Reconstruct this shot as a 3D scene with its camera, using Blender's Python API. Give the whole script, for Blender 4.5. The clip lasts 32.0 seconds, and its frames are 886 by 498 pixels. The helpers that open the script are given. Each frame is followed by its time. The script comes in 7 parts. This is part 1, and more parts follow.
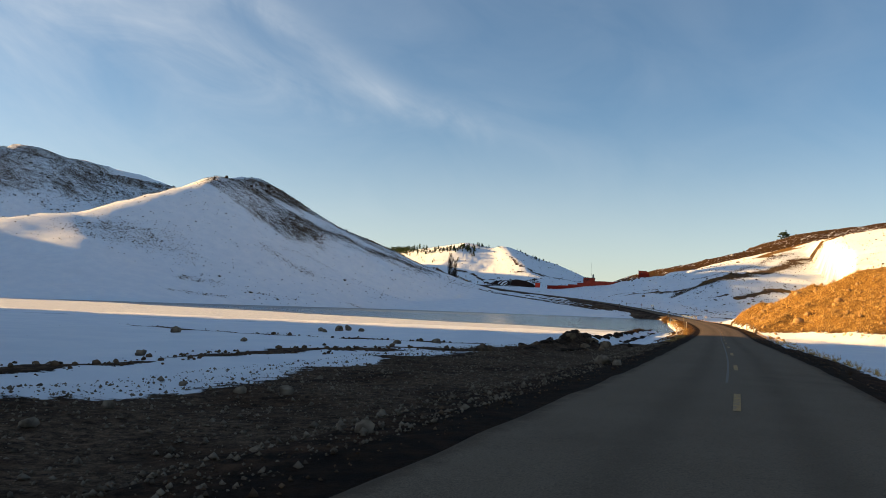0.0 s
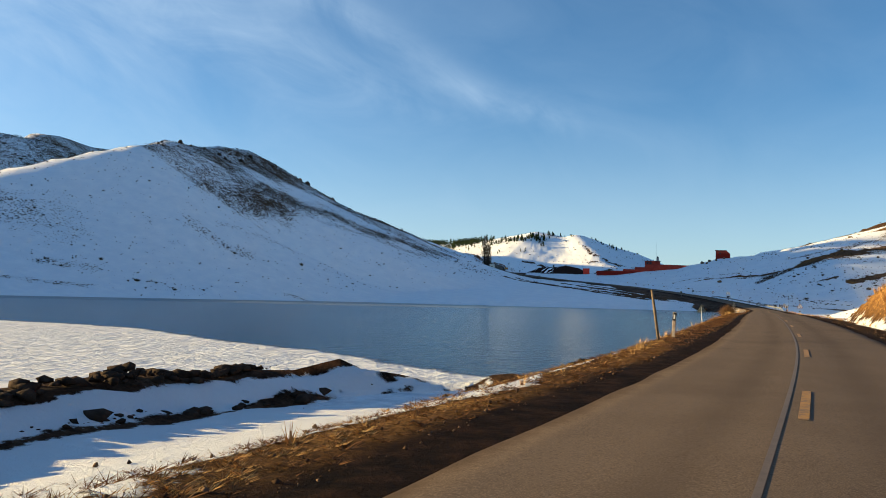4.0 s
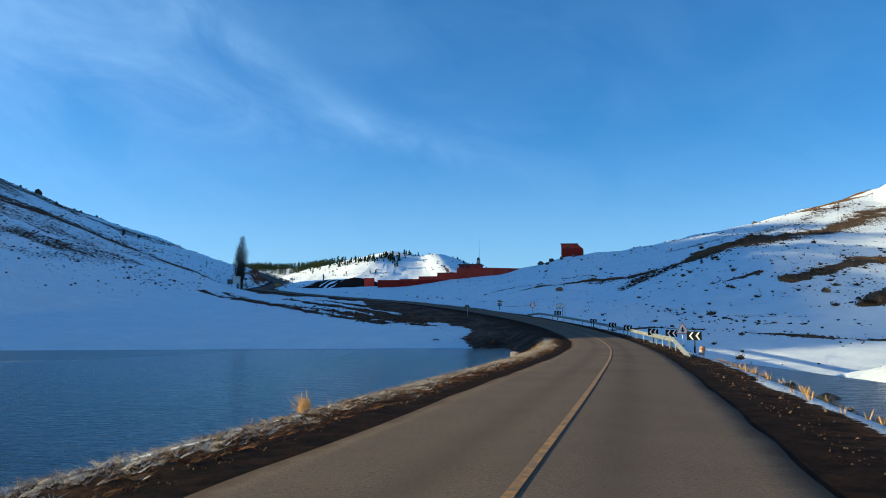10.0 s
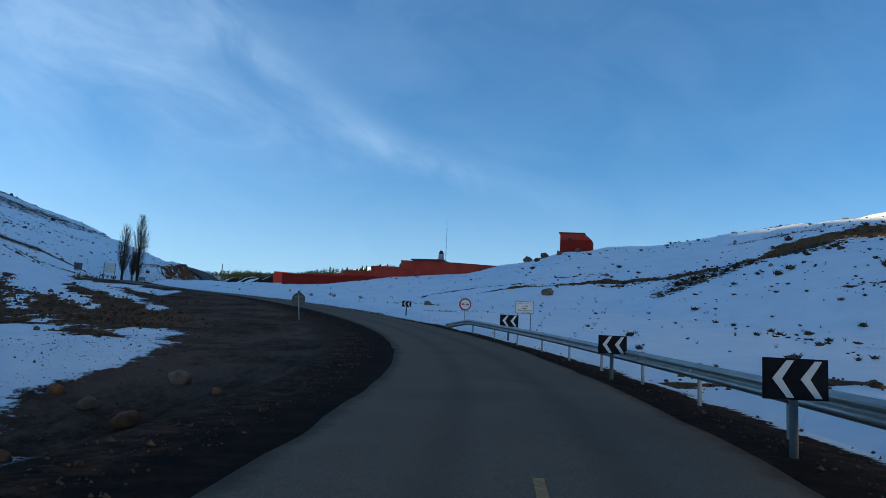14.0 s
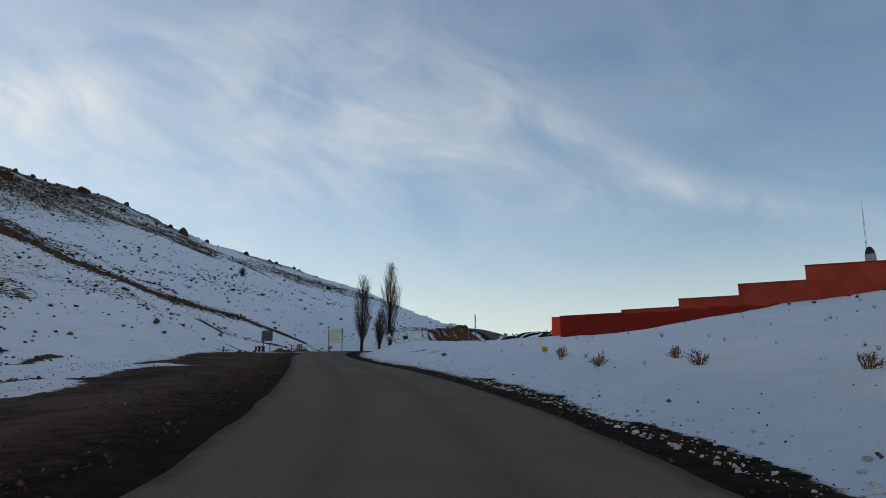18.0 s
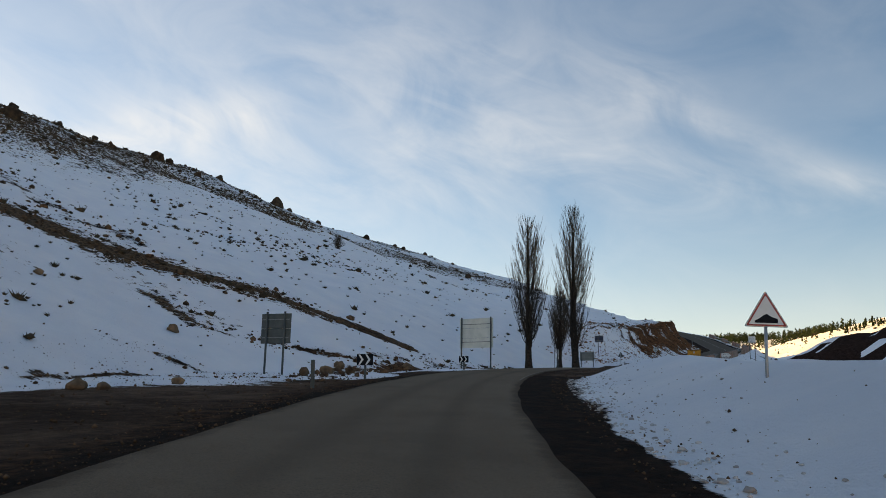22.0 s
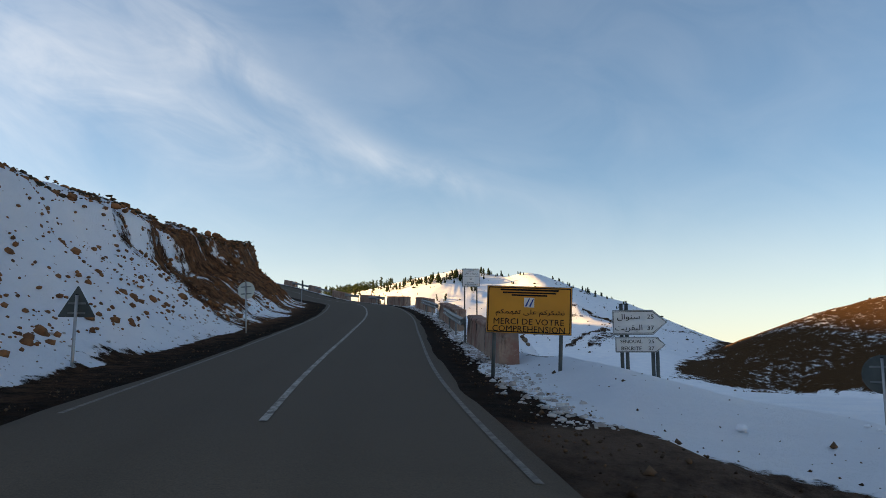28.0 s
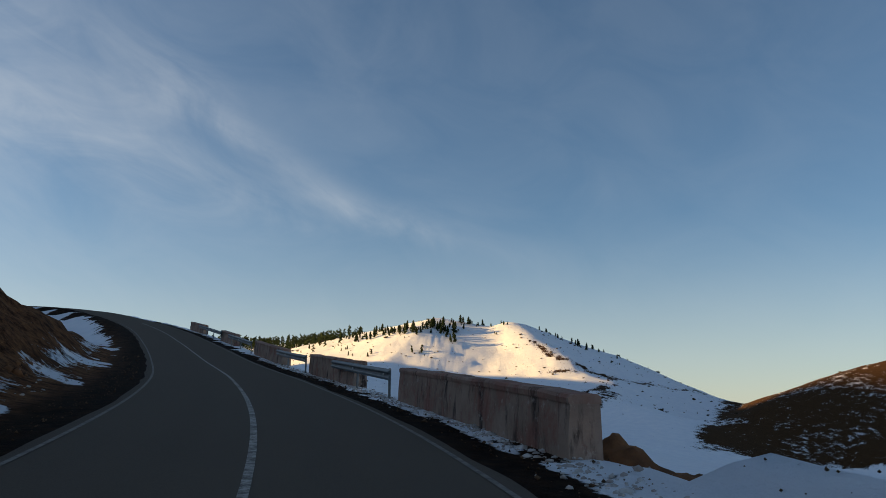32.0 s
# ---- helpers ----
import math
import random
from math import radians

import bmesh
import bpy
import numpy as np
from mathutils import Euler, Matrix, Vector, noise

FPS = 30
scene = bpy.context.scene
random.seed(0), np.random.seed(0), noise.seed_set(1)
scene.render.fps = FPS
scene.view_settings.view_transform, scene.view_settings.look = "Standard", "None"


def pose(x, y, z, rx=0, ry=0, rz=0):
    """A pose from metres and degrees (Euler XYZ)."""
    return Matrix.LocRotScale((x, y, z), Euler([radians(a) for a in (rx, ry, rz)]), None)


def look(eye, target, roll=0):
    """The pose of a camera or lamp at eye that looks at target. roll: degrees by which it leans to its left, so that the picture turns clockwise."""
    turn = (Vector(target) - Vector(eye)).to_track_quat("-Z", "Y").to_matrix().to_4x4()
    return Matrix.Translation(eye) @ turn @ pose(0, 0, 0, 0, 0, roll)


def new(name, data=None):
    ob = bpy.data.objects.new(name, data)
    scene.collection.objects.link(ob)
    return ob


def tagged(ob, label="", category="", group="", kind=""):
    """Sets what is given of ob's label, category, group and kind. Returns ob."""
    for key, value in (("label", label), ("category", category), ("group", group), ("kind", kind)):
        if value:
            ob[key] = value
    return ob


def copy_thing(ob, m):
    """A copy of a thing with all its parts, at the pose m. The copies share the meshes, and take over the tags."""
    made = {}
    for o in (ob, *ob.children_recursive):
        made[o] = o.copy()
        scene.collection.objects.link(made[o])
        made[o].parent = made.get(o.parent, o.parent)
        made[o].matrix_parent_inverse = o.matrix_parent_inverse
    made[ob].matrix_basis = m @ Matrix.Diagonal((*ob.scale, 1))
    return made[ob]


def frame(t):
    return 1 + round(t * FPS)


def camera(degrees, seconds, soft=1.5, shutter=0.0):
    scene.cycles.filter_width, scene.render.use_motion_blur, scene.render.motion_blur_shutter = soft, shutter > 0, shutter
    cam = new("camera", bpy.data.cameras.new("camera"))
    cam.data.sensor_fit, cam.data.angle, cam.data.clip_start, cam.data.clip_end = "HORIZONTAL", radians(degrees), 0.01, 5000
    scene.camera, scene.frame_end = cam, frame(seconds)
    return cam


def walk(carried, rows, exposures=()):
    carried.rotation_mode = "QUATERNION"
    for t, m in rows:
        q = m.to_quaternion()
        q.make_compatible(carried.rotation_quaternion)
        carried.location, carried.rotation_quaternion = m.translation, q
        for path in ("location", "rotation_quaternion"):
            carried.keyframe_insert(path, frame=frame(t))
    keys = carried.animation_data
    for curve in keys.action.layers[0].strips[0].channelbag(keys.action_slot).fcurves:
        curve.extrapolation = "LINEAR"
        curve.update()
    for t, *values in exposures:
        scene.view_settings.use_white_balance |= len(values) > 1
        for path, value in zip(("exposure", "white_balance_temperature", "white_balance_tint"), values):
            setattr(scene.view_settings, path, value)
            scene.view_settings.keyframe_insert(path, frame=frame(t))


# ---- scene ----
PATH = [  # seconds, x, y, z, pitch, roll, yaw
    (0.0, 0.00, -0.00, 1.50, 4.07, 2.23, 4.68),
    (0.5, 3.74, 12.34, 1.40, 4.20, 2.10, 5.01),
    (1.0, 7.28, 24.56, 1.28, 4.27, 2.56, 4.49),
    (1.5, 10.55, 36.39, 1.15, 4.23, 2.60, -0.12),
    (2.0, 13.54, 47.50, 1.00, 4.28, 3.14, -1.90),
    (2.5, 16.28, 57.49, 0.84, 4.31, 1.91, -2.15),
    (3.0, 18.93, 67.26, 0.68, 4.00, 1.95, 2.58),
    (3.5, 21.69, 77.42, 0.57, 3.79, 1.69, 7.08),
    (4.0, 24.45, 87.63, 0.55, 3.61, 1.50, 11.43),
    (4.5, 27.40, 97.89, 0.61, 3.45, 0.86, 14.67),
    (5.5, 32.59, 120.37, 0.83, 3.92, 0.75, 18.30),
    (6.5, 37.32, 144.34, 1.04, 4.40, 0.64, 21.93),
    (7.0, 39.71, 156.47, 1.10, 4.53, 1.47, 21.89),
    (7.5, 42.19, 168.61, 1.12, 4.88, 1.33, 20.24),
    (8.0, 44.64, 180.67, 1.10, 4.85, 1.00, 15.99),
    (8.5, 47.10, 192.64, 1.02, 5.29, 0.38, 10.89),
    (9.0, 49.42, 204.28, 0.90, 5.70, 0.11, 8.96),
    (9.5, 51.59, 214.95, 0.78, 5.69, 0.09, 4.46),
    (10.0, 53.80, 225.23, 0.84, 5.91, -0.15, 3.16),
    (10.5, 55.60, 235.22, 0.93, 5.91, 0.37, 1.40),
    (11.0, 57.34, 244.76, 0.99, 6.17, 1.00, 0.30),
    (11.5, 58.84, 253.85, 0.98, 6.69, 1.21, 0.39),
    (12.0, 60.20, 262.60, 0.95, 6.86, 1.02, 0.60),
    (12.5, 61.41, 271.05, 0.95, 7.56, 1.51, 0.97),
    (13.0, 62.34, 279.53, 0.97, 7.52, 2.82, 1.28),
    (13.5, 63.14, 288.32, 1.05, 7.50, 2.74, 1.90),
    (14.5, 63.53, 306.03, 1.60, 7.72, 3.51, 7.07),
    (15.5, 61.81, 323.56, 2.54, 7.94, 4.29, 12.25),
    (16.0, 59.97, 332.11, 3.13, 8.64, 3.32, 15.62),
    (16.5, 57.78, 340.22, 3.79, 9.50, 2.43, 18.66),
    (17.0, 55.08, 348.38, 4.48, 10.36, 2.22, 21.70),
    (17.5, 51.81, 356.51, 5.21, 10.79, 1.32, 24.35),
    (18.0, 48.05, 364.38, 5.97, 11.22, 0.14, 27.24),
    (18.5, 43.89, 372.05, 6.73, 11.72, -0.24, 30.17),
    (19.0, 39.50, 379.50, 7.46, 12.14, -0.39, 33.03),
    (19.5, 34.30, 386.86, 8.12, 12.39, -0.42, 35.09),
    (20.0, 28.91, 394.42, 8.74, 12.53, -0.47, 35.96),
    (20.5, 23.29, 401.90, 9.35, 12.47, -0.30, 37.40),
    (21.0, 17.60, 409.26, 9.98, 11.96, 0.73, 38.95),
    (21.5, 12.15, 416.35, 10.62, 11.40, 0.74, 39.15),
    (22.0, 7.07, 422.99, 11.26, 11.50, 0.85, 38.00),
    (22.5, 2.48, 429.10, 11.89, 11.08, 0.03, 32.22),
    (23.0, -1.71, 435.17, 12.49, 10.52, -1.06, 28.43),
    (23.5, -5.55, 441.17, 13.05, 9.69, -2.51, 23.78),
    (24.0, -9.04, 447.09, 13.57, 8.91, -3.19, 20.61),
    (24.5, -12.19, 452.95, 14.07, 8.07, -2.95, 17.75),
    (25.0, -14.96, 458.65, 14.54, 7.54, -1.95, 15.39),
    (25.5, -17.29, 464.70, 14.99, 7.26, -1.22, 12.05),
    (26.0, -19.39, 470.98, 15.38, 7.19, -0.94, 10.56),
    (26.5, -21.22, 477.26, 15.72, 7.10, -0.39, 9.72),
    (27.5, -24.45, 490.46, 16.26, 7.94, -0.13, 6.34),
    (28.5, -27.18, 504.03, 16.99, 8.77, 0.13, 2.97),
    (29.0, -28.37, 510.78, 17.55, 9.10, -0.11, 2.73),
    (29.5, -29.43, 517.69, 18.21, 9.33, -0.29, 3.06),
    (30.0, -30.66, 524.68, 18.93, 10.00, -0.34, 2.97),
    (30.5, -31.67, 531.73, 19.67, 10.11, 0.20, 3.08),
    (31.0, -32.76, 538.91, 20.45, 10.46, 0.08, 3.17),
    (31.5, -34.05, 546.17, 21.21, 11.52, 0.07, 2.09),
    (32.0, -35.44, 553.47, 21.96, 12.13, 0.52, 1.88),
]
ROAD = [  # centre line of the road
    (-12.0, -42.0, 0.20), (-6.0, -20.0, 0.15), (-0.1, 0.0, 0.10), (7.1, 24.5, -0.13),
    (13.3, 47.2, -0.41), (18.7, 67.4, -0.68), (24.2, 87.7, -0.78), (29.7, 109.1, -0.67),
    (34.7, 132.4, -0.47), (39.4, 156.5, -0.33), (44.2, 180.7, -0.35), (48.6, 204.1, -0.48),
    (52.7, 225.3, -0.52), (56.5, 244.8, -0.46), (59.7, 262.6, -0.44), (62.2, 279.6, -0.37),
    (63.7, 297.2, -0.03), (63.5, 314.9, 0.70), (60.9, 332.2, 1.79), (55.7, 348.6, 3.11),
    (48.1, 364.4, 4.57), (38.9, 379.3, 6.01), (28.2, 394.0, 7.33), (16.9, 408.6, 8.59),
    (6.3, 422.2, 9.85), (-2.6, 434.5, 11.05), (-10.0, 446.4, 12.15), (-15.9, 458.3, 13.11),
    (-20.3, 470.7, 13.93), (-23.9, 483.6, 14.59), (-26.9, 497.0, 15.26), (-29.4, 510.6, 16.24),
    (-31.3, 524.6, 17.56), (-33.2, 538.9, 19.04), (-35.9, 553.4, 20.56), (-38.2, 563.4, 21.50),
    (-43.1, 578.6, 22.92), (-49.2, 593.4, 24.55), (-55.9, 608.0, 26.66), (-66.6, 629.4, 30.00),
    (-79.1, 649.9, 33.50), (-94.4, 668.4, 37.10), (-112.0, 684.0, 39.50), (-135.0, 694.0, 41.00),
]
cam = camera(60.0, 32.0, 0.7)
walk(cam, [(t, pose(x, y, z, 90 + p, 0, w) @ pose(0, 0, 0, 0, 0, r)) for t, x, y, z, p, r, w in PATH],
     [(0, 1.66, 6400, 7), (2.5, 1.66, 6200, 6), (4.5, 1.53, 5000, -2), (7, 1.74, 5300, -2), (8, 1.63, 5250, -2), (9, 1.39, 4100, -6), (13, 1.37, 4200, -6), (15.5, 1.90, 6100, 5),
      (19, 1.72, 7200, 9), (22, 1.90, 7350, 10), (23, 1.84, 7400, 10), (24, 1.80, 7300, 10), (25, 2.02, 7200, 10), (26, 2.28, 7150, 10), (26.5, 2.26, 7100, 10), (29, 1.88, 6900, 10), (30, 1.84, 6900, 10), (31, 1.80, 6900, 9), (32, 1.26, 6300, 7)])

# ---- sky and sun ----
SUN_HIGH, SUN_WEST = 10.5, 90.0   # degrees above the horizon, degrees from +y towards -x
world = bpy.data.worlds.new("sky")
scene.world = world
world.use_nodes = True
wt = world.node_tree
wt.nodes.clear()


def wnode(kind, **values):
    n = wt.nodes.new(kind)
    for k, v in values.items():
        n.inputs[k].default_value = v
    return n


sky = wt.nodes.new("ShaderNodeTexSky")
sky.sky_type = "NISHITA"
sky.sun_disc = False
sky.sun_elevation = radians(SUN_HIGH)
sky.sun_rotation = radians(-SUN_WEST)
sky.altitude = 1800
sky.air_density, sky.dust_density, sky.ozone_density = 1.0, 0.6, 1.5
# thin high cloud, drawn out in streaks, and pale haze along the horizon
where = wt.nodes.new("ShaderNodeTexCoord").outputs["Generated"]
split = wt.nodes.new("ShaderNodeSeparateXYZ")
wt.links.new(where, split.inputs[0])


def wmath(op, a, b=0.0, clamp=False):
    n = wt.nodes.new("ShaderNodeMath")
    n.operation, n.use_clamp = op, clamp
    for s, v in zip(n.inputs, (a, b)):
        if isinstance(v, bpy.types.NodeSocket):
            wt.links.new(v, s)
        else:
            s.default_value = v
    return n.outputs[0]


def wstep(v, a, b):
    n = wt.nodes.new("ShaderNodeMapRange")
    n.interpolation_type = "SMOOTHSTEP"
    wt.links.new(v, n.inputs["Value"])
    n.inputs["From Min"].default_value, n.inputs["From Max"].default_value = a, b
    return n.outputs["Result"]


def wmix(f, a, b):
    n = wt.nodes.new("ShaderNodeMix")
    n.data_type = "RGBA"
    for s, v in ((n.inputs["Factor"], f), (n.inputs[6], a), (n.inputs[7], b)):
        if isinstance(v, bpy.types.NodeSocket):
            wt.links.new(v, s)
        else:
            s.default_value = v
    return n.outputs[2]


# directions as bearing (west positive) and height, both in degrees
bearing = wmath("MULTIPLY", wmath("ARCTAN2", wmath("MULTIPLY", split.outputs["X"], -1.0), split.outputs["Y"]), 57.2958)
height = wmath("MULTIPLY", wmath("ARCSINE", split.outputs["Z"]), 57.2958)


def wisps(scale, along_, across_, tilt, detail, distort):
    """Fibrous noise drawn out along a slanting direction of the sky."""
    c, k = math.cos(radians(tilt)), math.sin(radians(tilt))
    v = wt.nodes.new("ShaderNodeCombineXYZ")
    a = wmath("ADD", wmath("MULTIPLY", bearing, c * along_), wmath("MULTIPLY", height, k * along_))
    b = wmath("ADD", wmath("MULTIPLY", bearing, -k * across_), wmath("MULTIPLY", height, c * across_))
    wt.links.new(a, v.inputs["X"])
    wt.links.new(b, v.inputs["Y"])
    n = wnode("ShaderNodeTexNoise", Scale=scale, Detail=detail, Roughness=0.58, Distortion=distort)
    wt.links.new(v.outputs[0], n.inputs["Vector"])
    return n.outputs["Fac"]


fibre, fluff = wisps(0.12, 1.0, 3.4, 22, 4.0, 0.9), wisps(0.10, 1.0, 1.7, 12, 5.0, 0.8)
sway = wmath("MULTIPLY", wmath("SUBTRACT", fluff, 0.5), 5.0)


def streak(a0, e0, a1, e1, wide_, thick):
    """A band of thin cloud between two directions, faint at its ends."""
    ln = math.hypot(a1 - a0, e1 - e0)
    dx, dy = (a1 - a0) / ln, (e1 - e0) / ln
    p, q = wmath("SUBTRACT", bearing, a0), wmath("SUBTRACT", height, e0)
    u = wmath("DIVIDE", wmath("ADD", wmath("MULTIPLY", p, dx), wmath("MULTIPLY", q, dy)), ln)
    v = wmath("ADD", wmath("ADD", wmath("MULTIPLY", p, -dy), wmath("MULTIPLY", q, dx)), wmath("MULTIPLY", sway, min(1.0, wide_ * 0.4)))
    v = wmath("DIVIDE", v, wide_)
    body = wmath("EXPONENT", wmath("MULTIPLY", wmath("MULTIPLY", v, v), -1.0))
    ends = wmath("MULTIPLY", wstep(u, -0.22, 0.25), wstep(wmath("MULTIPLY", u, -1.0), -1.3, -0.7))
    return wmath("MULTIPLY", wmath("MULTIPLY", body, ends), thick)


CIRRUS = [(1.5, 13.0, 11, 15.8, 0.9, 0.30), (9, 15.2, 22, 22.6, 1.3, 0.26), (12, 15.0, 32, 19.4, 1.6, 0.22), (20, 16.4, 42, 19.0, 3.4, 0.18),
          (19, 22.0, 42, 27.5, 2.4, 0.22), (36, 15.5, 72, 19.5, 4.5, 0.26), (51, 21.5, 70, 16.5, 1.6, 0.42), (24, 20.5, 52, 24.5, 3.0, 0.20), (-6, 11.5, 4, 13.2, 1.2, 0.12), (-2, 14.5, 18, 14.0, 1.4, 0.10)]
bands = 0.0
for row in CIRRUS:
    bands = wmath("ADD", streak(*row), bands)
west = wstep(bearing, -10.0, 75.0)
thin = wmath("ADD", wmath("MULTIPLY", wstep(fibre, 0.22, 0.78), 0.42), wmath("MULTIPLY", wstep(fluff, 0.25, 0.75), 0.40))
veil = wmath("ADD", wmath("MULTIPLY", wmath("MULTIPLY", west, wstep(height, 60.0, 20.0)), wmath("ADD", wmath("MULTIPLY", fluff, 0.36), 0.06)), wmath("MULTIPLY", fluff, 0.15))
cloud = wmath("ADD", wmath("MULTIPLY", bands, thin), veil, True)
haze = wmath("MULTIPLY", wstep(wmath("MULTIPLY", split.outputs["Z"], -1.0), -0.26, -0.01), 0.50)
tint = wt.nodes.new("ShaderNodeHueSaturation")
tint.inputs["Saturation"].default_value = 1.15
wt.links.new(sky.outputs["Color"], tint.inputs["Color"])
clear = wmix(haze, tint.outputs[0], (4.6, 4.5, 4.2, 1))
full = wmix(cloud, clear, (5.2, 5.3, 5.5, 1))
back = wnode("ShaderNodeBackground", Strength=0.05)
wout = wt.nodes.new("ShaderNodeOutputWorld")
wt.links.new(full, back.inputs["Color"])
wt.links.new(back.outputs[0], wout.inputs["Surface"])
sun = new("sun", bpy.data.lights.new("sun", "SUN"))
sun.data.energy, sun.data.angle, sun.data.color = 5.0, radians(0.53), (1.0, 0.60, 0.215)
e, w = radians(SUN_HIGH), radians(SUN_WEST)
toward = Vector((-math.sin(w) * math.cos(e), math.cos(w) * math.cos(e), math.sin(e)))
sun.matrix_world = look(toward * 800, (0, 0, 0))
# ---- materials ----
class Mat:
    """A node material; each call of node() adds a node, link() joins sockets."""

    def __init__(self, name, rough_=0.8, metal=0.0):
        self.m = bpy.data.materials.new(name)
        self.m.use_nodes = True
        self.t = self.m.node_tree
        self.b = self.t.nodes["Principled BSDF"]
        self.b.inputs["Roughness"].default_value = rough_
        self.b.inputs["Metallic"].default_value = metal
        if rough_ >= 0.8 and not metal:
            self.b.inputs["Specular IOR Level"].default_value = 0.04

    def put(self, socket, v):
        if isinstance(v, bpy.types.NodeSocket):
            self.t.links.new(v, socket)
        else:
            socket.default_value = v

    def noise(self, scale, detail=4.0, rough_=0.55, vec=None, kind="Object", stretch=None):
        n = self.t.nodes.new("ShaderNodeTexNoise")
        n.inputs["Scale"].default_value = scale
        n.inputs["Detail"].default_value = detail
        n.inputs["Roughness"].default_value = rough_
        v = vec or self.coord(kind)
        if stretch:
            mp = self.t.nodes.new("ShaderNodeMapping")
            mp.inputs["Scale"].default_value = stretch
            self.t.links.new(v, mp.inputs["Vector"])
            v = mp.outputs[0]
        self.t.links.new(v, n.inputs["Vector"])
        return n.outputs["Fac"]

    def coord(self, kind="Object"):
        for n in self.t.nodes:
            if n.bl_idname == "ShaderNodeTexCoord":
                return n.outputs[kind]
        return self.t.nodes.new("ShaderNodeTexCoord").outputs[kind]

    def attr(self, name):
        n = self.t.nodes.new("ShaderNodeAttribute")
        n.attribute_name = name
        return n.outputs["Fac"]

    def random(self):
        return self.t.nodes.new("ShaderNodeObjectInfo").outputs["Random"]

    def island(self):
        return self.t.nodes.new("ShaderNodeNewGeometry").outputs["Random Per Island"]

    def math(self, op, a, b=0.0, c=0.0, clamp=False):
        n = self.t.nodes.new("ShaderNodeMath")
        n.operation, n.use_clamp = op, clamp
        for s, v in zip(n.inputs, (a, b, c)):
            self.put(s, v)
        return n.outputs[0]

    def step(self, v, a, b):
        n = self.t.nodes.new("ShaderNodeMapRange")
        n.interpolation_type = "SMOOTHSTEP"
        self.put(n.inputs["Value"], v)
        self.put(n.inputs["From Min"], a)
        self.put(n.inputs["From Max"], b)
        return n.outputs["Result"]

    def mix(self, f, a, b):
        n = self.t.nodes.new("ShaderNodeMix")
        n.data_type = "RGBA"
        self.put(n.inputs["Factor"], f)
        for s, v in ((n.inputs[6], a), (n.inputs[7], b)):
            self.put(s, (*v, 1) if isinstance(v, tuple) and len(v) == 3 else v)
        return n.outputs[2]

    def bump(self, height, strength=0.4, distance=0.02):
        n = self.t.nodes.new("ShaderNodeBump")
        n.inputs["Strength"].default_value = strength
        n.inputs["Distance"].default_value = distance
        self.t.links.new(height, n.inputs["Height"])
        self.t.links.new(n.outputs[0], self.b.inputs["Normal"])

    def color(self, v):
        self.put(self.b.inputs["Base Color"], (*v, 1) if isinstance(v, tuple) and len(v) == 3 else v)
        return self


def plain(name, a, b, scale=6.0, rough_=0.7, metal=0.0, relief=0.3, depth=0.01, vary=0.0):
    """Two near colours worked into one another, with a fine relief."""
    m = Mat(name, rough_, metal)
    c = m.mix(m.step(m.noise(scale), 0.3, 0.7), a, b)
    if vary:
        k = m.math("MULTIPLY_ADD", m.random(), vary * 2, 1 - vary)
        n = m.t.nodes.new("ShaderNodeHueSaturation")
        m.put(n.inputs["Value"], k)
        m.put(n.inputs["Color"], c)
        c = n.outputs[0]
    m.color(c)
    m.bump(m.noise(scale * 5, 6), relief, depth)
    return m.m


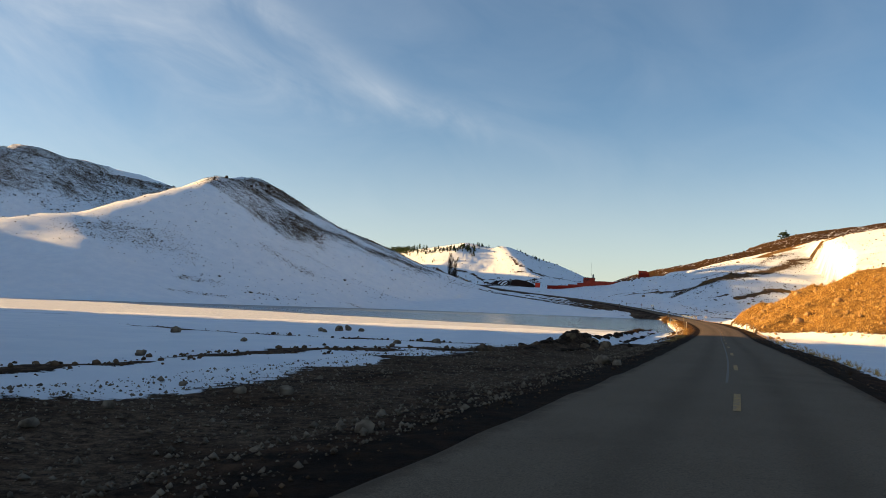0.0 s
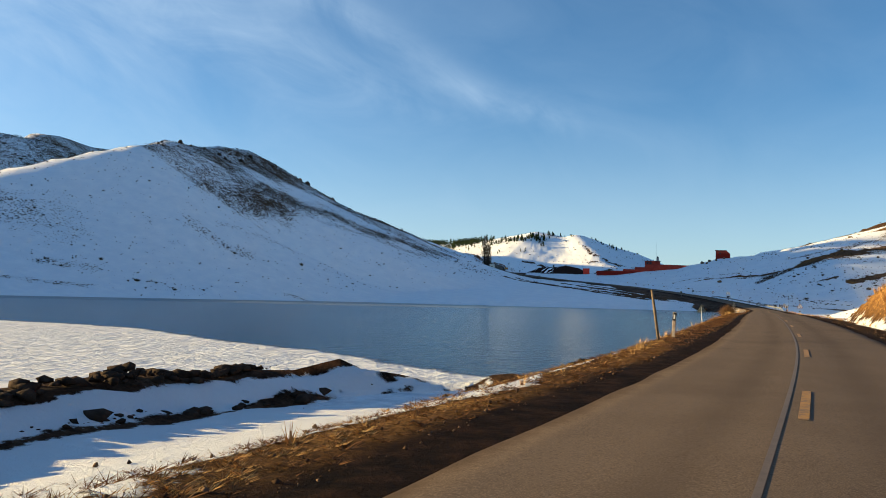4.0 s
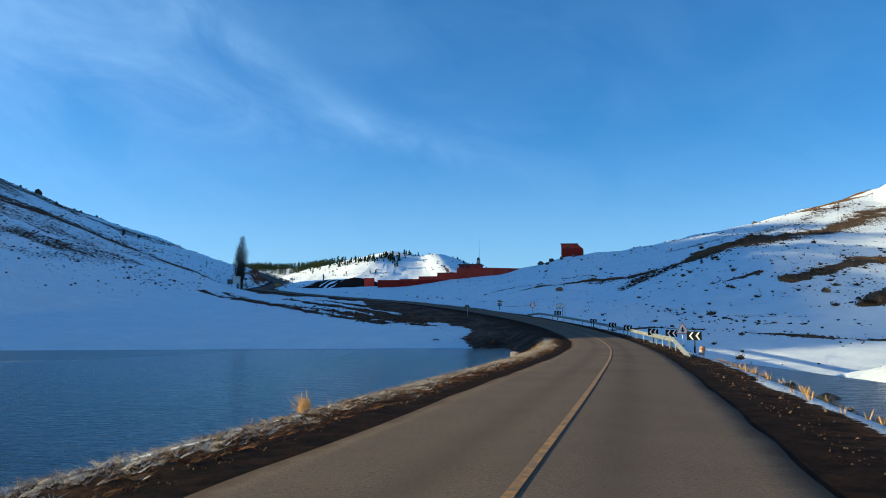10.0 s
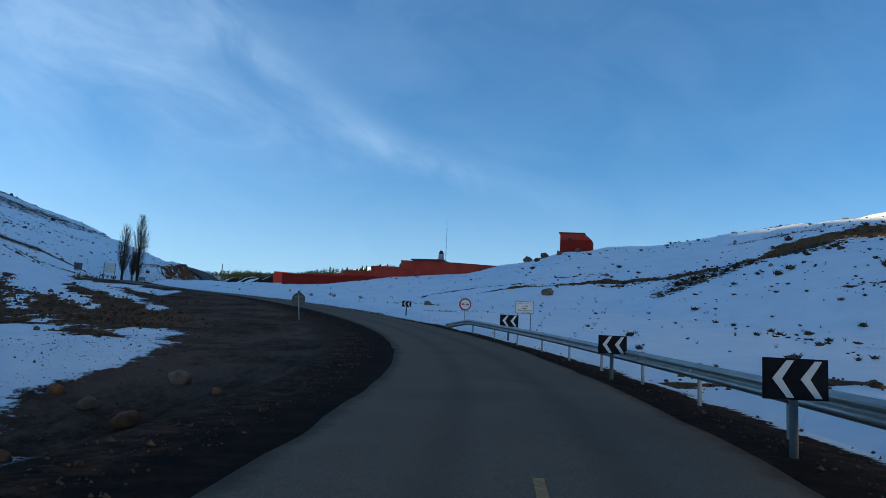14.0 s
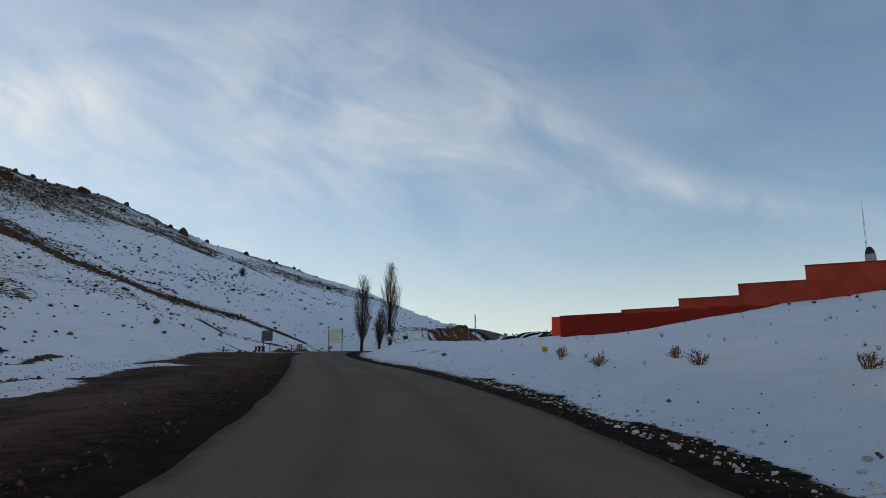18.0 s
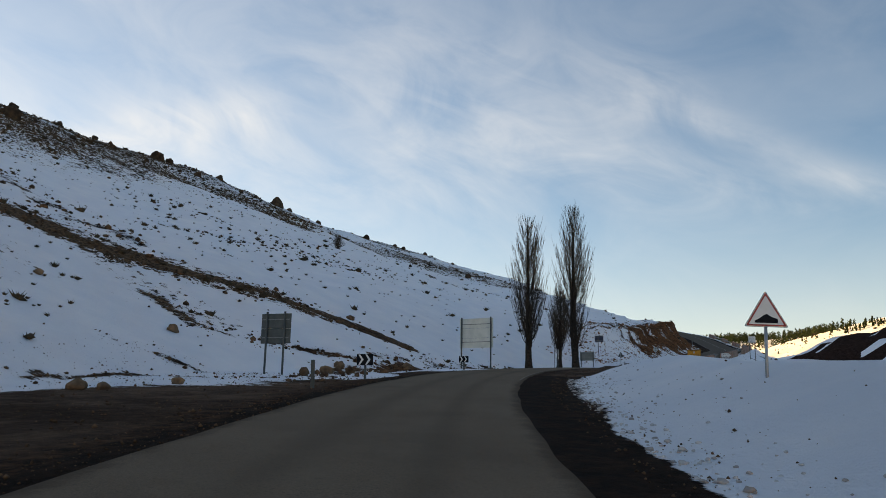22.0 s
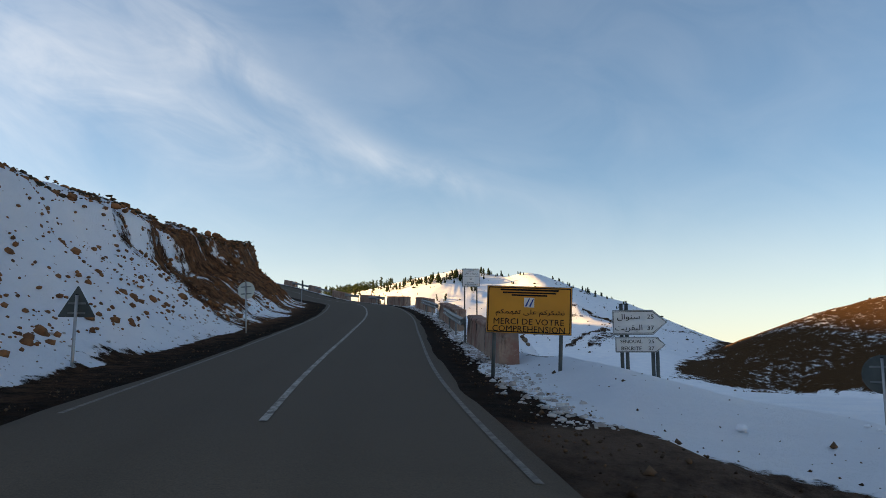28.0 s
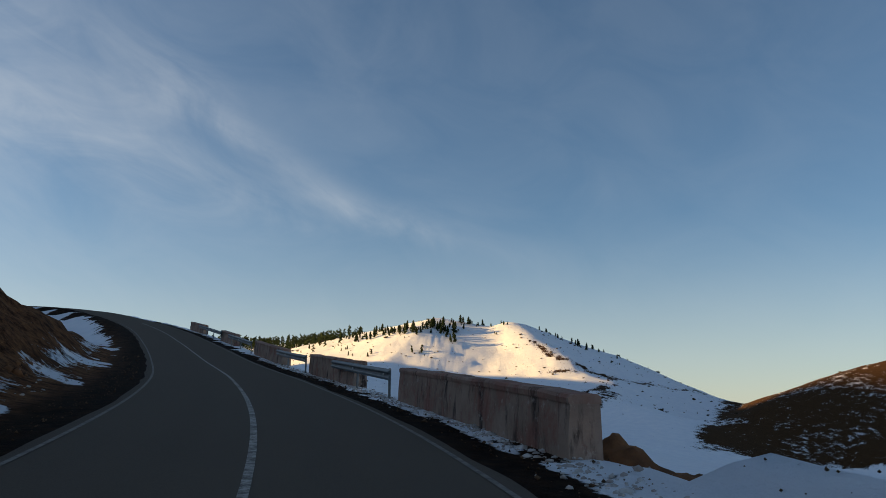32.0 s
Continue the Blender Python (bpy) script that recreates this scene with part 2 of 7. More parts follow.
def ground_material():
    m = Mat("snowy_ground", 0.9)
    big, mid, small, grain = m.noise(0.035, 5), m.noise(0.3, 6, 0.65), m.noise(2.2, 8, 0.75), m.noise(22.0, 4, 0.7)
    edge = m.math("MULTIPLY_ADD", mid, 0.55, m.math("MULTIPLY_ADD", small, 0.45, m.math("MULTIPLY", big, 0.25)))
    cover = m.math("ADD", m.attr("snow"), m.math("MULTIPLY_ADD", edge, 1.9, -1.18))
    snow = m.step(cover, 0.46, 0.54)
    soil = m.mix(m.step(small, 0.36, 0.70), (0.006, 0.0035, 0.0022), (0.090, 0.048, 0.026))
    stony = m.mix(m.step(m.noise(5.0, 8, 0.82), 0.36, 0.68), (0.017, 0.0105, 0.0065), (0.215, 0.140, 0.088))
    soil = m.mix(m.math("MULTIPLY", m.attr("gravel"), m.step(mid, 0.35, 0.6)), soil, stony)
    pale = m.mix(m.step(m.math("MULTIPLY_ADD", m.noise(0.22, 4, 0.6), 0.55, m.math("MULTIPLY", m.noise(1.4, 7, 0.8, stretch=(1.0, 0.5, 1.0)), 0.5)), 0.42, 0.62), (0.024, 0.013, 0.008), (0.135, 0.090, 0.064))
    soil = m.mix(m.attr("trodden"), soil, pale)
    soil = m.mix(m.attr("wet"), soil, m.mix(m.step(small, 0.35, 0.7), (0.004, 0.0022, 0.0014), (0.022, 0.011, 0.006)))
    grit = m.step(m.noise(20.0, 5, 0.85), 0.57, 0.68)
    soil = m.mix(m.math("MULTIPLY", grit, m.math("MULTIPLY_ADD", m.attr("wet"), -0.38, 0.42)), soil, (0.17, 0.11, 0.068))
    red = m.mix(m.step(m.noise(1.6, 8, 0.80), 0.36, 0.66), (0.030, 0.013, 0.007), (0.235, 0.112, 0.052))
    soil = m.mix(m.attr("earth"), soil, red)
    dry = m.mix(m.step(m.noise(1.1, 6, 0.75), 0.3, 0.7), (0.20, 0.095, 0.022), (0.50, 0.285, 0.072))
    dry = m.mix(m.step(m.noise(12.0, 5, 0.8, stretch=(1.0, 1.0, 0.5)), 0.40, 0.62), (0.10, 0.052, 0.017), dry)
    soil = m.mix(m.attr("grass"), soil, dry)
    white = m.mix(m.step(mid, 0.3, 0.8), (0.76, 0.80, 0.86), (0.86, 0.88, 0.91))
    # tussocks and bare soil between them, where brush grows
    tuft = m.math("ADD", m.math("MULTIPLY_ADD", m.noise(1.5, 5, 0.72), 1.9, -0.57), m.math("MULTIPLY_ADD", m.noise(0.28, 4, 0.6), 0.6, -0.18))
    bare = m.step(m.math("MULTIPLY_ADD", m.attr("brush"), 0.50, tuft), 0.90, 0.97)
    heath = m.mix(m.step(m.noise(3.5, 5, 0.8), 0.38, 0.64), (0.030, 0.021, 0.014), (0.165, 0.108, 0.064))
    soil = m.mix(m.step(m.attr("brush"), 0.1, 0.4), soil, heath)
    snow = m.math("MULTIPLY", snow, m.math("SUBTRACT", 1.0, bare))
    m.color(m.mix(snow, soil, white))
    m.put(m.b.inputs["Roughness"], m.math("MULTIPLY_ADD", snow, -0.3, 0.92))
    h = m.math("MULTIPLY_ADD", snow, 0.9, m.math("MULTIPLY_ADD", small, 0.7, m.math("MULTIPLY", grain, 0.22)))
    h = m.math("MULTIPLY_ADD", m.noise(7.0, 5, 0.7), 0.35, h)
    m.bump(h, 1.0, 0.16)
    return m.m


def road_material():
    m = Mat("worn_asphalt", 0.82)
    c = m.mix(m.step(m.noise(0.5, 5), 0.3, 0.7), (0.118, 0.088, 0.060), (0.142, 0.107, 0.074))
    c = m.mix(m.step(m.noise(60, 3, 0.8), 0.46, 0.62), c, (0.205, 0.153, 0.105))
    c = m.mix(m.step(m.noise(26, 4, 0.8), 0.54, 0.66), c, (0.088, 0.066, 0.046))
    streak = m.step(m.attr("tyre"), 0.2, 1.0)
    c = m.mix(m.math("MULTIPLY", streak, m.math("MULTIPLY_ADD", m.noise(0.9, 4), 0.45, 0.14)), c, (0.074, 0.055, 0.038))
    stain = m.step(m.noise(0.16, 6, 0.65), 0.50, 0.68)
    c = m.mix(m.math("MULTIPLY", stain, 0.28), c, (0.070, 0.052, 0.037))
    dust = m.step(m.math("ADD", m.attr("edge"), m.math("MULTIPLY_ADD", m.noise(1.3, 6, 0.7), 1.0, -0.75)), 0.25, 0.75)
    c = m.mix(m.math("MULTIPLY", dust, 0.7), c, (0.046, 0.031, 0.020))
    c = m.mix(m.math("MULTIPLY", m.attr("newer"), 0.85), c, m.mix(m.step(m.noise(70, 4, 0.8), 0.35, 0.7), (0.082, 0.067, 0.054), (0.130, 0.107, 0.086)))
    m.color(c)
    m.bump(m.noise(90, 3, 0.8), 0.5, 0.006)
    return m.m


def paint_material(name, tint, under=(0.125, 0.094, 0.064)):
    m = Mat(name, 0.7)
    wear = m.step(m.noise(5.0, 7, 0.8), 0.40, 0.60)
    m.color(m.mix(wear, tint, under))
    m.bump(m.noise(90, 3, 0.8), 0.4, 0.004)
    return m.m


def water_material():
    m = Mat("half_frozen_water", 0.08)
    ice = m.attr("ice")
    veil = m.step(m.math("ADD", ice, m.math("MULTIPLY_ADD", m.noise(0.05, 5, 0.6), 0.5, -0.25)), 0.35, 0.75)
    snow = m.step(m.math("ADD", m.attr("snow"), m.math("MULTIPLY_ADD", m.noise(0.35, 6, 0.7), 0.6, -0.3)), 0.44, 0.56)
    c = m.mix(veil, (0.004, 0.012, 0.022), (0.15, 0.17, 0.18))
    white = m.mix(m.step(m.noise(1.6, 5, 0.7), 0.3, 0.7), (0.50, 0.54, 0.60), (0.76, 0.79, 0.83))
    m.color(m.mix(snow, c, white))
    m.put(m.b.inputs["Roughness"], m.math("MULTIPLY_ADD", snow, 0.75, m.math("MULTIPLY_ADD", veil, 0.16, 0.13)))
    m.b.inputs["IOR"].default_value = 1.33
    m.b.inputs["Specular IOR Level"].default_value = 0.11
    rip = m.math("MULTIPLY", m.noise(1.1, 3, 0.6, stretch=(1.0, 2.2, 1.0)), m.math("MULTIPLY_ADD", veil, -0.8, 1.0))
    m.bump(m.math("ADD", m.math("MULTIPLY", rip, 0.75), m.math("MULTIPLY", snow, m.math("MULTIPLY_ADD", m.noise(1.1, 5, 0.7), 2.6, 0.6))), 0.6, 0.16)
    return m.m


TAR = paint_material("tar_joint", (0.098, 0.073, 0.051), (0.122, 0.091, 0.063))
GROUND, ASPHALT, WATER = ground_material(), road_material(), water_material()
YELLOW_PAINT, WHITE_PAINT = paint_material("faded_yellow_paint", (0.38, 0.190, 0.015), (0.17, 0.105, 0.040)), paint_material("faded_white_paint", (0.36, 0.33, 0.29), (0.066, 0.052, 0.040))


def wall_material():
    """Faded plaster, with an uneven darker zone over the foot."""
    m = Mat("red_ochre_plaster", 0.88)
    sep = m.t.nodes.new("ShaderNodeSeparateXYZ")
    m.t.links.new(m.coord("Object"), sep.inputs[0])
    fade = m.mix(m.step(m.noise(0.5, 6, 0.65), 0.3, 0.7), (0.34, 0.060, 0.038), (0.26, 0.038, 0.025))
    low_dark = m.step(m.math("ADD", sep.outputs["Z"], m.math("MULTIPLY_ADD", m.noise(0.55, 5, 0.6), -1.5, 0.75)), 1.5, 1.35)
    c = m.mix(low_dark, fade, (0.20, 0.022, 0.015))
    c = m.mix(m.math("MULTIPLY", m.step(m.noise(1.7, 7, 0.75), 0.62, 0.72), 0.6), c, (0.34, 0.15, 0.11))
    m.color(c)
    m.bump(m.noise(9, 6, 0.7), 0.4, 0.02)
    return m.m


RED_WALL = wall_material()
ORANGE_PAINT = plain("orange_red_paint", (0.66, 0.040, 0.010), (0.58, 0.033, 0.009), 0.5, 0.7, 0, 0.3, 0.01)
# ---- the lie of the land ----
LAKE = -1.4


def smooth(v, a, b):
    u = np.clip((v - a) / (b - a), 0, 1)
    return u * u * (3 - 2 * u)


def fine_line(points, step):
    """A line through the points, rounded, with about one point every step metres."""
    p = np.array(points, float)
    s = np.concatenate([[0], np.cumsum(np.hypot(*np.diff(p[:, :2], axis=0).T))])
    n = max(2, int(s[-1] / step))
    m = np.gradient(p, s, axis=0)
    q = np.linspace(0, s[-1], n + 1)
    i = np.clip(np.searchsorted(s, q) - 1, 0, len(s) - 2)
    h = (s[i + 1] - s[i])[:, None]
    u = (q - s[i])[:, None] / h
    return ((2 * u**3 - 3 * u**2 + 1) * p[i] + (u**3 - 2 * u**2 + u) * h * m[i]
            + (3 * u**2 - 2 * u**3) * p[i + 1] + (u**3 - u**2) * h * m[i + 1])


def near_line(x, y, line):
    """Distance to a line, signed (right of it is positive), and the line's further columns at the nearest place."""
    best = np.full(x.shape, 1e18)
    side = np.zeros(x.shape)
    cols = [np.zeros(x.shape) for _ in range(line.shape[1] - 2)]
    for a, b in zip(line[:-1], line[1:]):
        dx, dy = b[0] - a[0], b[1] - a[1]
        u = np.clip(((x - a[0]) * dx + (y - a[1]) * dy) / (dx * dx + dy * dy), 0, 1)
        ex, ey = x - a[0] - u * dx, y - a[1] - u * dy
        d = ex * ex + ey * ey
        hit = d < best
        best = np.where(hit, d, best)
        side = np.where(hit, np.sign(ex * dy - ey * dx), side)
        for k, c in enumerate(cols):
            cols[k] = np.where(hit, a[k + 2] + u * (b[k + 2] - a[k + 2]), c)
    return np.sqrt(best) * np.where(side == 0, 1, side), cols


def lattice(i, j, seed):
    n = (i * 374761393 + j * 668265263 + seed * 974711) & 0x7FFFFFFF
    n = ((n ^ (n >> 13)) * 1274126177) & 0x7FFFFFFF
    return ((n ^ (n >> 16)) & 0xFFFF) / 65535.0


def bumps(x, y, size, seed):
    """Smooth noise from -1 to 1 with features of about that size."""
    u, v = x / size, y / size
    i, j = np.floor(u).astype(np.int64), np.floor(v).astype(np.int64)
    a, b = u - i, v - j
    a, b = a * a * (3 - 2 * a), b * b * (3 - 2 * b)
    low = lattice(i, j, seed) * (1 - a) + lattice(i + 1, j, seed) * a
    high = lattice(i, j + 1, seed) * (1 - a) + lattice(i + 1, j + 1, seed) * a
    return (low * (1 - b) + high * b) * 2 - 1


def rough(x, y, size, seed):
    return bumps(x, y, size, seed) + 0.5 * bumps(x, y, size * 0.47, seed + 1) + 0.25 * bumps(x, y, size * 0.22, seed + 2)


# ridges: x, y, height, reach to the left and to the right of the line, steepness
MAIN_RIDGE = [(-250, 215, 14.0, 120, 90, 1.40),
              (-163, 278, 29.7, 110, 90, 1.40),
              (-134, 324, 50.5, 110, 91, 1.39),
              (-137, 349, 57.4, 130, 118, 1.40),
              (-148, 433, 69.5, 150, 152, 1.67),
              (-183, 508, 76.8, 160, 177, 1.34),
              (-198, 551, 83.6, 160, 166, 1.37),
              (-185, 593, 70.3, 160, 163, 1.39),
              (-154, 643, 57.8, 150, 192, 1.30),
              (-116, 696, 37.4, 150, 111, 1.37),
              (-80, 800, 32.0, 150, 100, 1.30)]
FAR_LEFT_RIDGE = [(-800, 560, 190.0, 200, 200, 1.20),
                  (-450, 480, 129.1, 200, 150, 1.20),
                  (-313, 452, 87.6, 200, 130, 1.20),
                  (-235, 515, 74.9, 200, 120, 1.20),
                  (-200, 600, 60.2, 200, 120, 1.20)]
# unseen hill, added only to keep the sun off the first stretch
SOUTH_WEST_BLOCKER = [(-600, 30, 190, 130, 260, 1.1), (-300, 31, 105, 105, 220, 1.1), (-210, 31, 76, 95, 180, 1.1), (-150, 29, 48, 75, 110, 1.1)]
# unseen ridge, added to shade the valley floor and the pine hill's lower slope
NORTH_WEST_BLOCKER = [(-430, 640, 128, 150, 150, 1.1), (-385, 760, 124, 150, 150, 1.1), (-380, 880, 121, 150, 150, 1.1), (-390, 985, 119, 120, 120, 1.1), (-400, 1050, 112, 110, 110, 1.1), (-420, 1110, 70, 100, 100, 1.1)]
RIGHT_RIDGE = [(63, 447, 10.3, 40, 40, 1.20),
               (84, 435, 20.9, 58, 50, 1.20),
               (114, 431, 25.0, 117, 90, 1.10),
               (189, 494, 48.5, 153, 140, 1.10),
               (254, 338, 56.7, 160, 180, 1.10),
               (300, 230, 66.0, 160, 220, 1.10),
               (340, 60, 70.0, 160, 220, 1.10)]
RIGHT_SPUR = [(95, 250, 7.0, 30, 30, 1.30),
              (135, 240, 17.0, 50, 60, 1.20),
              (190, 225, 30.0, 70, 90, 1.20),
              (300, 180, 55.0, 100, 120, 1.20)]
GOLD_RIDGE = [(41, 152, 0.2, 8, 6, 1.0), (43.5, 144, 2.2, 12, 9, 1.0), (46.5, 137, 4.0, 16, 13, 1.0), (50, 130, 6.0, 22, 20, 1.0), (55, 122, 8.4, 28, 28, 1.0),
              (64, 114, 11, 36, 36, 1.0), (80, 104, 15, 45, 46, 1.0), (110, 88, 22, 60, 60, 1.0), (160, 55, 34, 90, 90, 1.0), (240, 0, 45, 100, 120, 1.0)]
PINE_RIDGE = [(-900, 1700, 104.0, 500, 420, 1.20),
              (-278, 1333, 88.0, 300, 300, 1.20),
              (-175, 1256, 83.5, 300, 250, 1.20),
              (-100, 1166, 87.2, 300, 230, 1.20),
              (-56, 1130, 92.5, 300, 210, 1.20),
              (0, 1112, 80.5, 300, 170, 1.20),
              (73, 1130, 65.1, 250, 170, 1.20),
              (150, 1150, 34.3, 200, 160, 1.20),
              (240, 1160, 22.0, 200, 150, 1.20)]
PINE_SPUR = [(-4, 1108, 87.2, 200, 120, 1.00),
             (14, 1060, 68.1, 200, 110, 1.00),
             (32, 1005, 46.4, 180, 100, 1.00),
             (50, 930, 22.0, 84, 84, 1.00)]
BROWN_RIDGE = [(62, 918, 12.0, 60, 60, 1.00),
               (99, 930, 25.1, 90, 80, 1.00),
               (137, 938, 37.7, 180, 110, 1.00),
               (172, 945, 48.6, 200, 130, 1.00),
               (269, 965, 75.0, 250, 160, 1.05),
               (480, 1010, 130.0, 300, 260, 1.10)]
# made-up mountain out of view that throws its shadow on the brown hill
FAR_WEST_BLOCKER = [(-1800, 780, 450, 260, 260, 1.1), (-1800, 945, 445, 260, 260, 1.1), (-1800, 968, 425, 260, 260, 1.1), (-1810, 1000, 372, 260, 260, 1.1), (-1840, 1100, 300, 260, 260, 1.1)]
FAR_EAST_RIDGE = [(325, 1015, 92.0, 120, 90, 1.10), (360, 1000, 103.0, 150, 120, 1.10), (560, 960, 140.0, 200, 200, 1.10)]
CUT_RIDGE = [(-38.8, 511, 16.6, 30, 6, 0.80),
             (-40.8, 517, 19.8, 30, 7, 0.80),
             (-41.7, 523, 21.6, 30, 7, 0.80),
             (-42.3, 528, 22.3, 36, 7, 0.80),
             (-44.1, 541.5, 23.3, 36, 8, 0.80),
             (-46.0, 552, 23.7, 36, 8, 0.80),
             (-48.4, 562, 24.2, 36, 8, 0.80),
             (-50.5, 569.7, 24.7, 28, 8, 0.80),
             (-52.4, 575, 24.4, 20, 8, 0.70)]
# added out of view, to raise the shadow line on the right ridge
WEST_BLOCKER = [(-450, 378, 135, 60, 60, 1.1), (-450, 440, 140, 60, 60, 1.1), (-455, 496, 142, 52, 52, 1.1)]
# unseen hill beyond the lake, added to shade the main ridge's south end
LAKE_BLOCKER = [(-345, 190, 52, 46, 46, 1.1), (-345, 285, 60, 46, 46, 1.1)]
WALL_RIDGE = [(4, 452, 12.4, 40, 34, 1.2), (20, 446, 12.8, 40, 34, 1.2), (33, 443, 13.4, 40, 36, 1.2), (45, 441, 15.4, 40, 40, 1.2), (58, 439, 16.4, 40, 40, 1.2), (76, 438, 20, 30, 30, 1.1)]
RIDGES = [MAIN_RIDGE, FAR_LEFT_RIDGE, SOUTH_WEST_BLOCKER, RIGHT_RIDGE, RIGHT_SPUR, GOLD_RIDGE, PINE_RIDGE, PINE_SPUR, BROWN_RIDGE, CUT_RIDGE, WALL_RIDGE, FAR_EAST_RIDGE, NORTH_WEST_BLOCKER, FAR_WEST_BLOCKER, WEST_BLOCKER, LAKE_BLOCKER]
ROAD_LINE = fine_line(ROAD, 6.0)
BERM_Y, BERM_OFF = [40, 99.3, 102, 103.2, 104.8], [-9.4, -9.4, -9.0, -8.2, -4.9]
LAY_Y, LAY_OFF = [444, 453, 458, 464, 470, 480, 484, 487, 494, 505, 509], [3, 3.6, 6.5, 10, 28, 28, 15, 8.4, 8.7, 8.0, 3]   # reach of the lay-by
FLOOR_Y = np.array([-200, 0, 100, 290, 330, 350, 395, 430, 500, 600, 900, 1400, 6000.0])
FLOOR_Z = np.array([0.0, -0.6, -1.2, -1.2, 1.2, 3.2, 8, 11, 14.8, 13, 12, 30, 30.0])


def valley(x, y):
    b = np.interp(y, FLOOR_Y, FLOOR_Z)
    # the lake basin, west of the road
    basin = smooth(y, 96, 120) * (1 - smooth(y - 0.17 * x, 292, 316)) * (1 - smooth(x, 60, 76)) * smooth(x, -330, -260)
    b = b + (-3.0 - b) * basin
    # the low ground east of the climbing road
    low = smooth(x, 0, 90) * smooth(y, 515, 590)
    east = smooth(x - 0.2 * y, 8, 20) * smooth(y, 215, 240) * (1 - smooth(y, 285, 330))
    # the low strip between the first stretch of road and the lake
    west = smooth(0.265 * y - x, 4, 8) * smooth(y, 44, 58) * (1 - smooth(y, 116, 128)) * smooth(x, -120, -60)
    b = b + (-1.36 - b) * west * (b > -1.36)
    return b - 11 * low - 0.9 * east


def land(x, y, ridges=None):
    b = valley(x, y)
    h = np.exp(b / 2.5)
    for ridge in ridges or RIDGES:
        d, (z, wl, wr, p) = near_line(x, y, np.array(ridge, float))
        w = np.where(d > 0, wr, wl)
        u = np.abs(d) / w
        u = np.sqrt(u * u + 0.0036) - 0.06
        g = np.clip(1 - u, 0, 1) ** p
        top = b + (z - b) * g
        h = h + np.where(g > 0, np.exp(np.clip(top, -20, 600) / 2.5) - np.exp(b / 2.5), 0) * (g > 0)
    return 2.5 * np.log(np.maximum(h, 1e-9))


def ground_height(x, y):
    """The ground as it lies, with the road's cutting and bank worked in."""
    h = land(x, y)
    d, (zr,) = near_line(x, y, ROAD_LINE)
    far = smooth(np.abs(d), 6, 40)
    hill = smooth(h - valley(x, y), 1, 12)
    h = h + far * hill * (1 - 0.65 * smooth(y, 760, 880)) * (1.3 * rough(x, y, 34, 3) + 0.35 * rough(x, y, 7, 9)) + 0.10 * smooth(np.abs(d), 4, 9) * rough(x, y, 2.6, 21)
    far_d, _ = near_line(x, y, np.array(PINE_RIDGE, float))
    h = h + hill * smooth(y, 860, 960) * (1 - np.exp(-(far_d / 40) ** 2)) * (2.6 * rough(x + 0.4 * y, y, 75, 201) + 1.1 * rough(x, y, 26, 203))
    mid_ = np.interp(y, BERM_Y, BERM_OFF)
    berm = np.exp(-((d - mid_) / np.where(d > mid_, 0.70, 1.2)) ** 2) * smooth(y, 30, 52) * (1 - smooth(y, 104.4, 106.5))
    h = h + berm * (0.56 + 0.18 * rough(x, y, 1.3, 61))
    for hx_, hy_, hr_, hz_ in ((-1.5, 61, 3.4, 0.75), (4.8, 52, 2.6, 0.6), (7.6, 57, 2.0, 0.5), (2.0, 56, 2.2, 0.45)):
        h = h + hz_ * np.exp(-((x - hx_) ** 2 + (y - hy_) ** 2) / hr_ ** 2) * (1 + 0.3 * rough(x, y, 1.2, 65))
    # east of the climbing road the big hill has ended; a level lay-by lies there
    main = np.maximum(land(x, y, [MAIN_RIDGE]) - valley(x, y), 0)
    h = h - main * smooth(d, 2, 20) * smooth(y, 385, 410) * (1 - smooth(y, 560, 600))
    h = h - 0.9 * smooth(d, 6, 18) * smooth(y, 380, 395) * (1 - smooth(y, 430, 444)) * (1 - smooth(d, 60, 80))
    lay = smooth(d, 2.6, 4.4) * (1 - smooth(d, 28, 36)) * smooth(y, 450, 460) * (1 - smooth(y, 504, 514))
    h = h + (np.interp(y, [450, 460, 470, 485, 503, 514], [12.4, 13.1, 13.75, 14.4, 15.15, 15.7]) + 0.06 * rough(x, y, 5, 43) - h) * lay
    pushed = smooth(d - np.interp(y, LAY_Y, LAY_OFF), 0.6, 1.9) * smooth(y, 482, 486) * (1 - smooth(y, 502, 510)) * (1 - smooth(d, 13, 20))
    h = h + pushed * (0.12 + 0.10 * rough(x, y, 1.7, 211))
    a = np.abs(d)
    out = np.maximum(a - 4.6, 0)
    left = d < 0
    cut = np.where(left, 0.35 + 1.1 * smooth(y, 505, 530), 0.35 + 1.3 * smooth(y, 85, 100) * (1 - smooth(y, 158, 170)))
    fill = np.where(left, 0.55, 0.5)
    flat = (d < 0) * smooth(y, 385, 398) * (1 - smooth(y, 505, 514))
    low_ = zr - 0.15 + 0.03 * out + 0.45 * np.maximum(out - 8.5 + 4.5 * smooth(y, 446, 462), 0)
    h = h + flat * (np.minimum(h, low_) - h)
    cliff = left * smooth(y, 508, 530)
    lip = 4.3 + 0.6 * rough(x * 0.3, y, 4.5, 67)
    over = zr - 0.05 + 0.30 * out + (0.50 * np.maximum(out - 0.9, 0) + 2.6 * np.maximum(out - lip, 0)) + 0.03 * np.maximum(out - 8, 0) ** 2
    high_ = zr - 0.05 + cut * out + 0.03 * np.maximum(out - 8, 0) ** 2
    h = np.clip(h, zr - 0.12 - fill * out, high_ + (over - high_) * cliff)
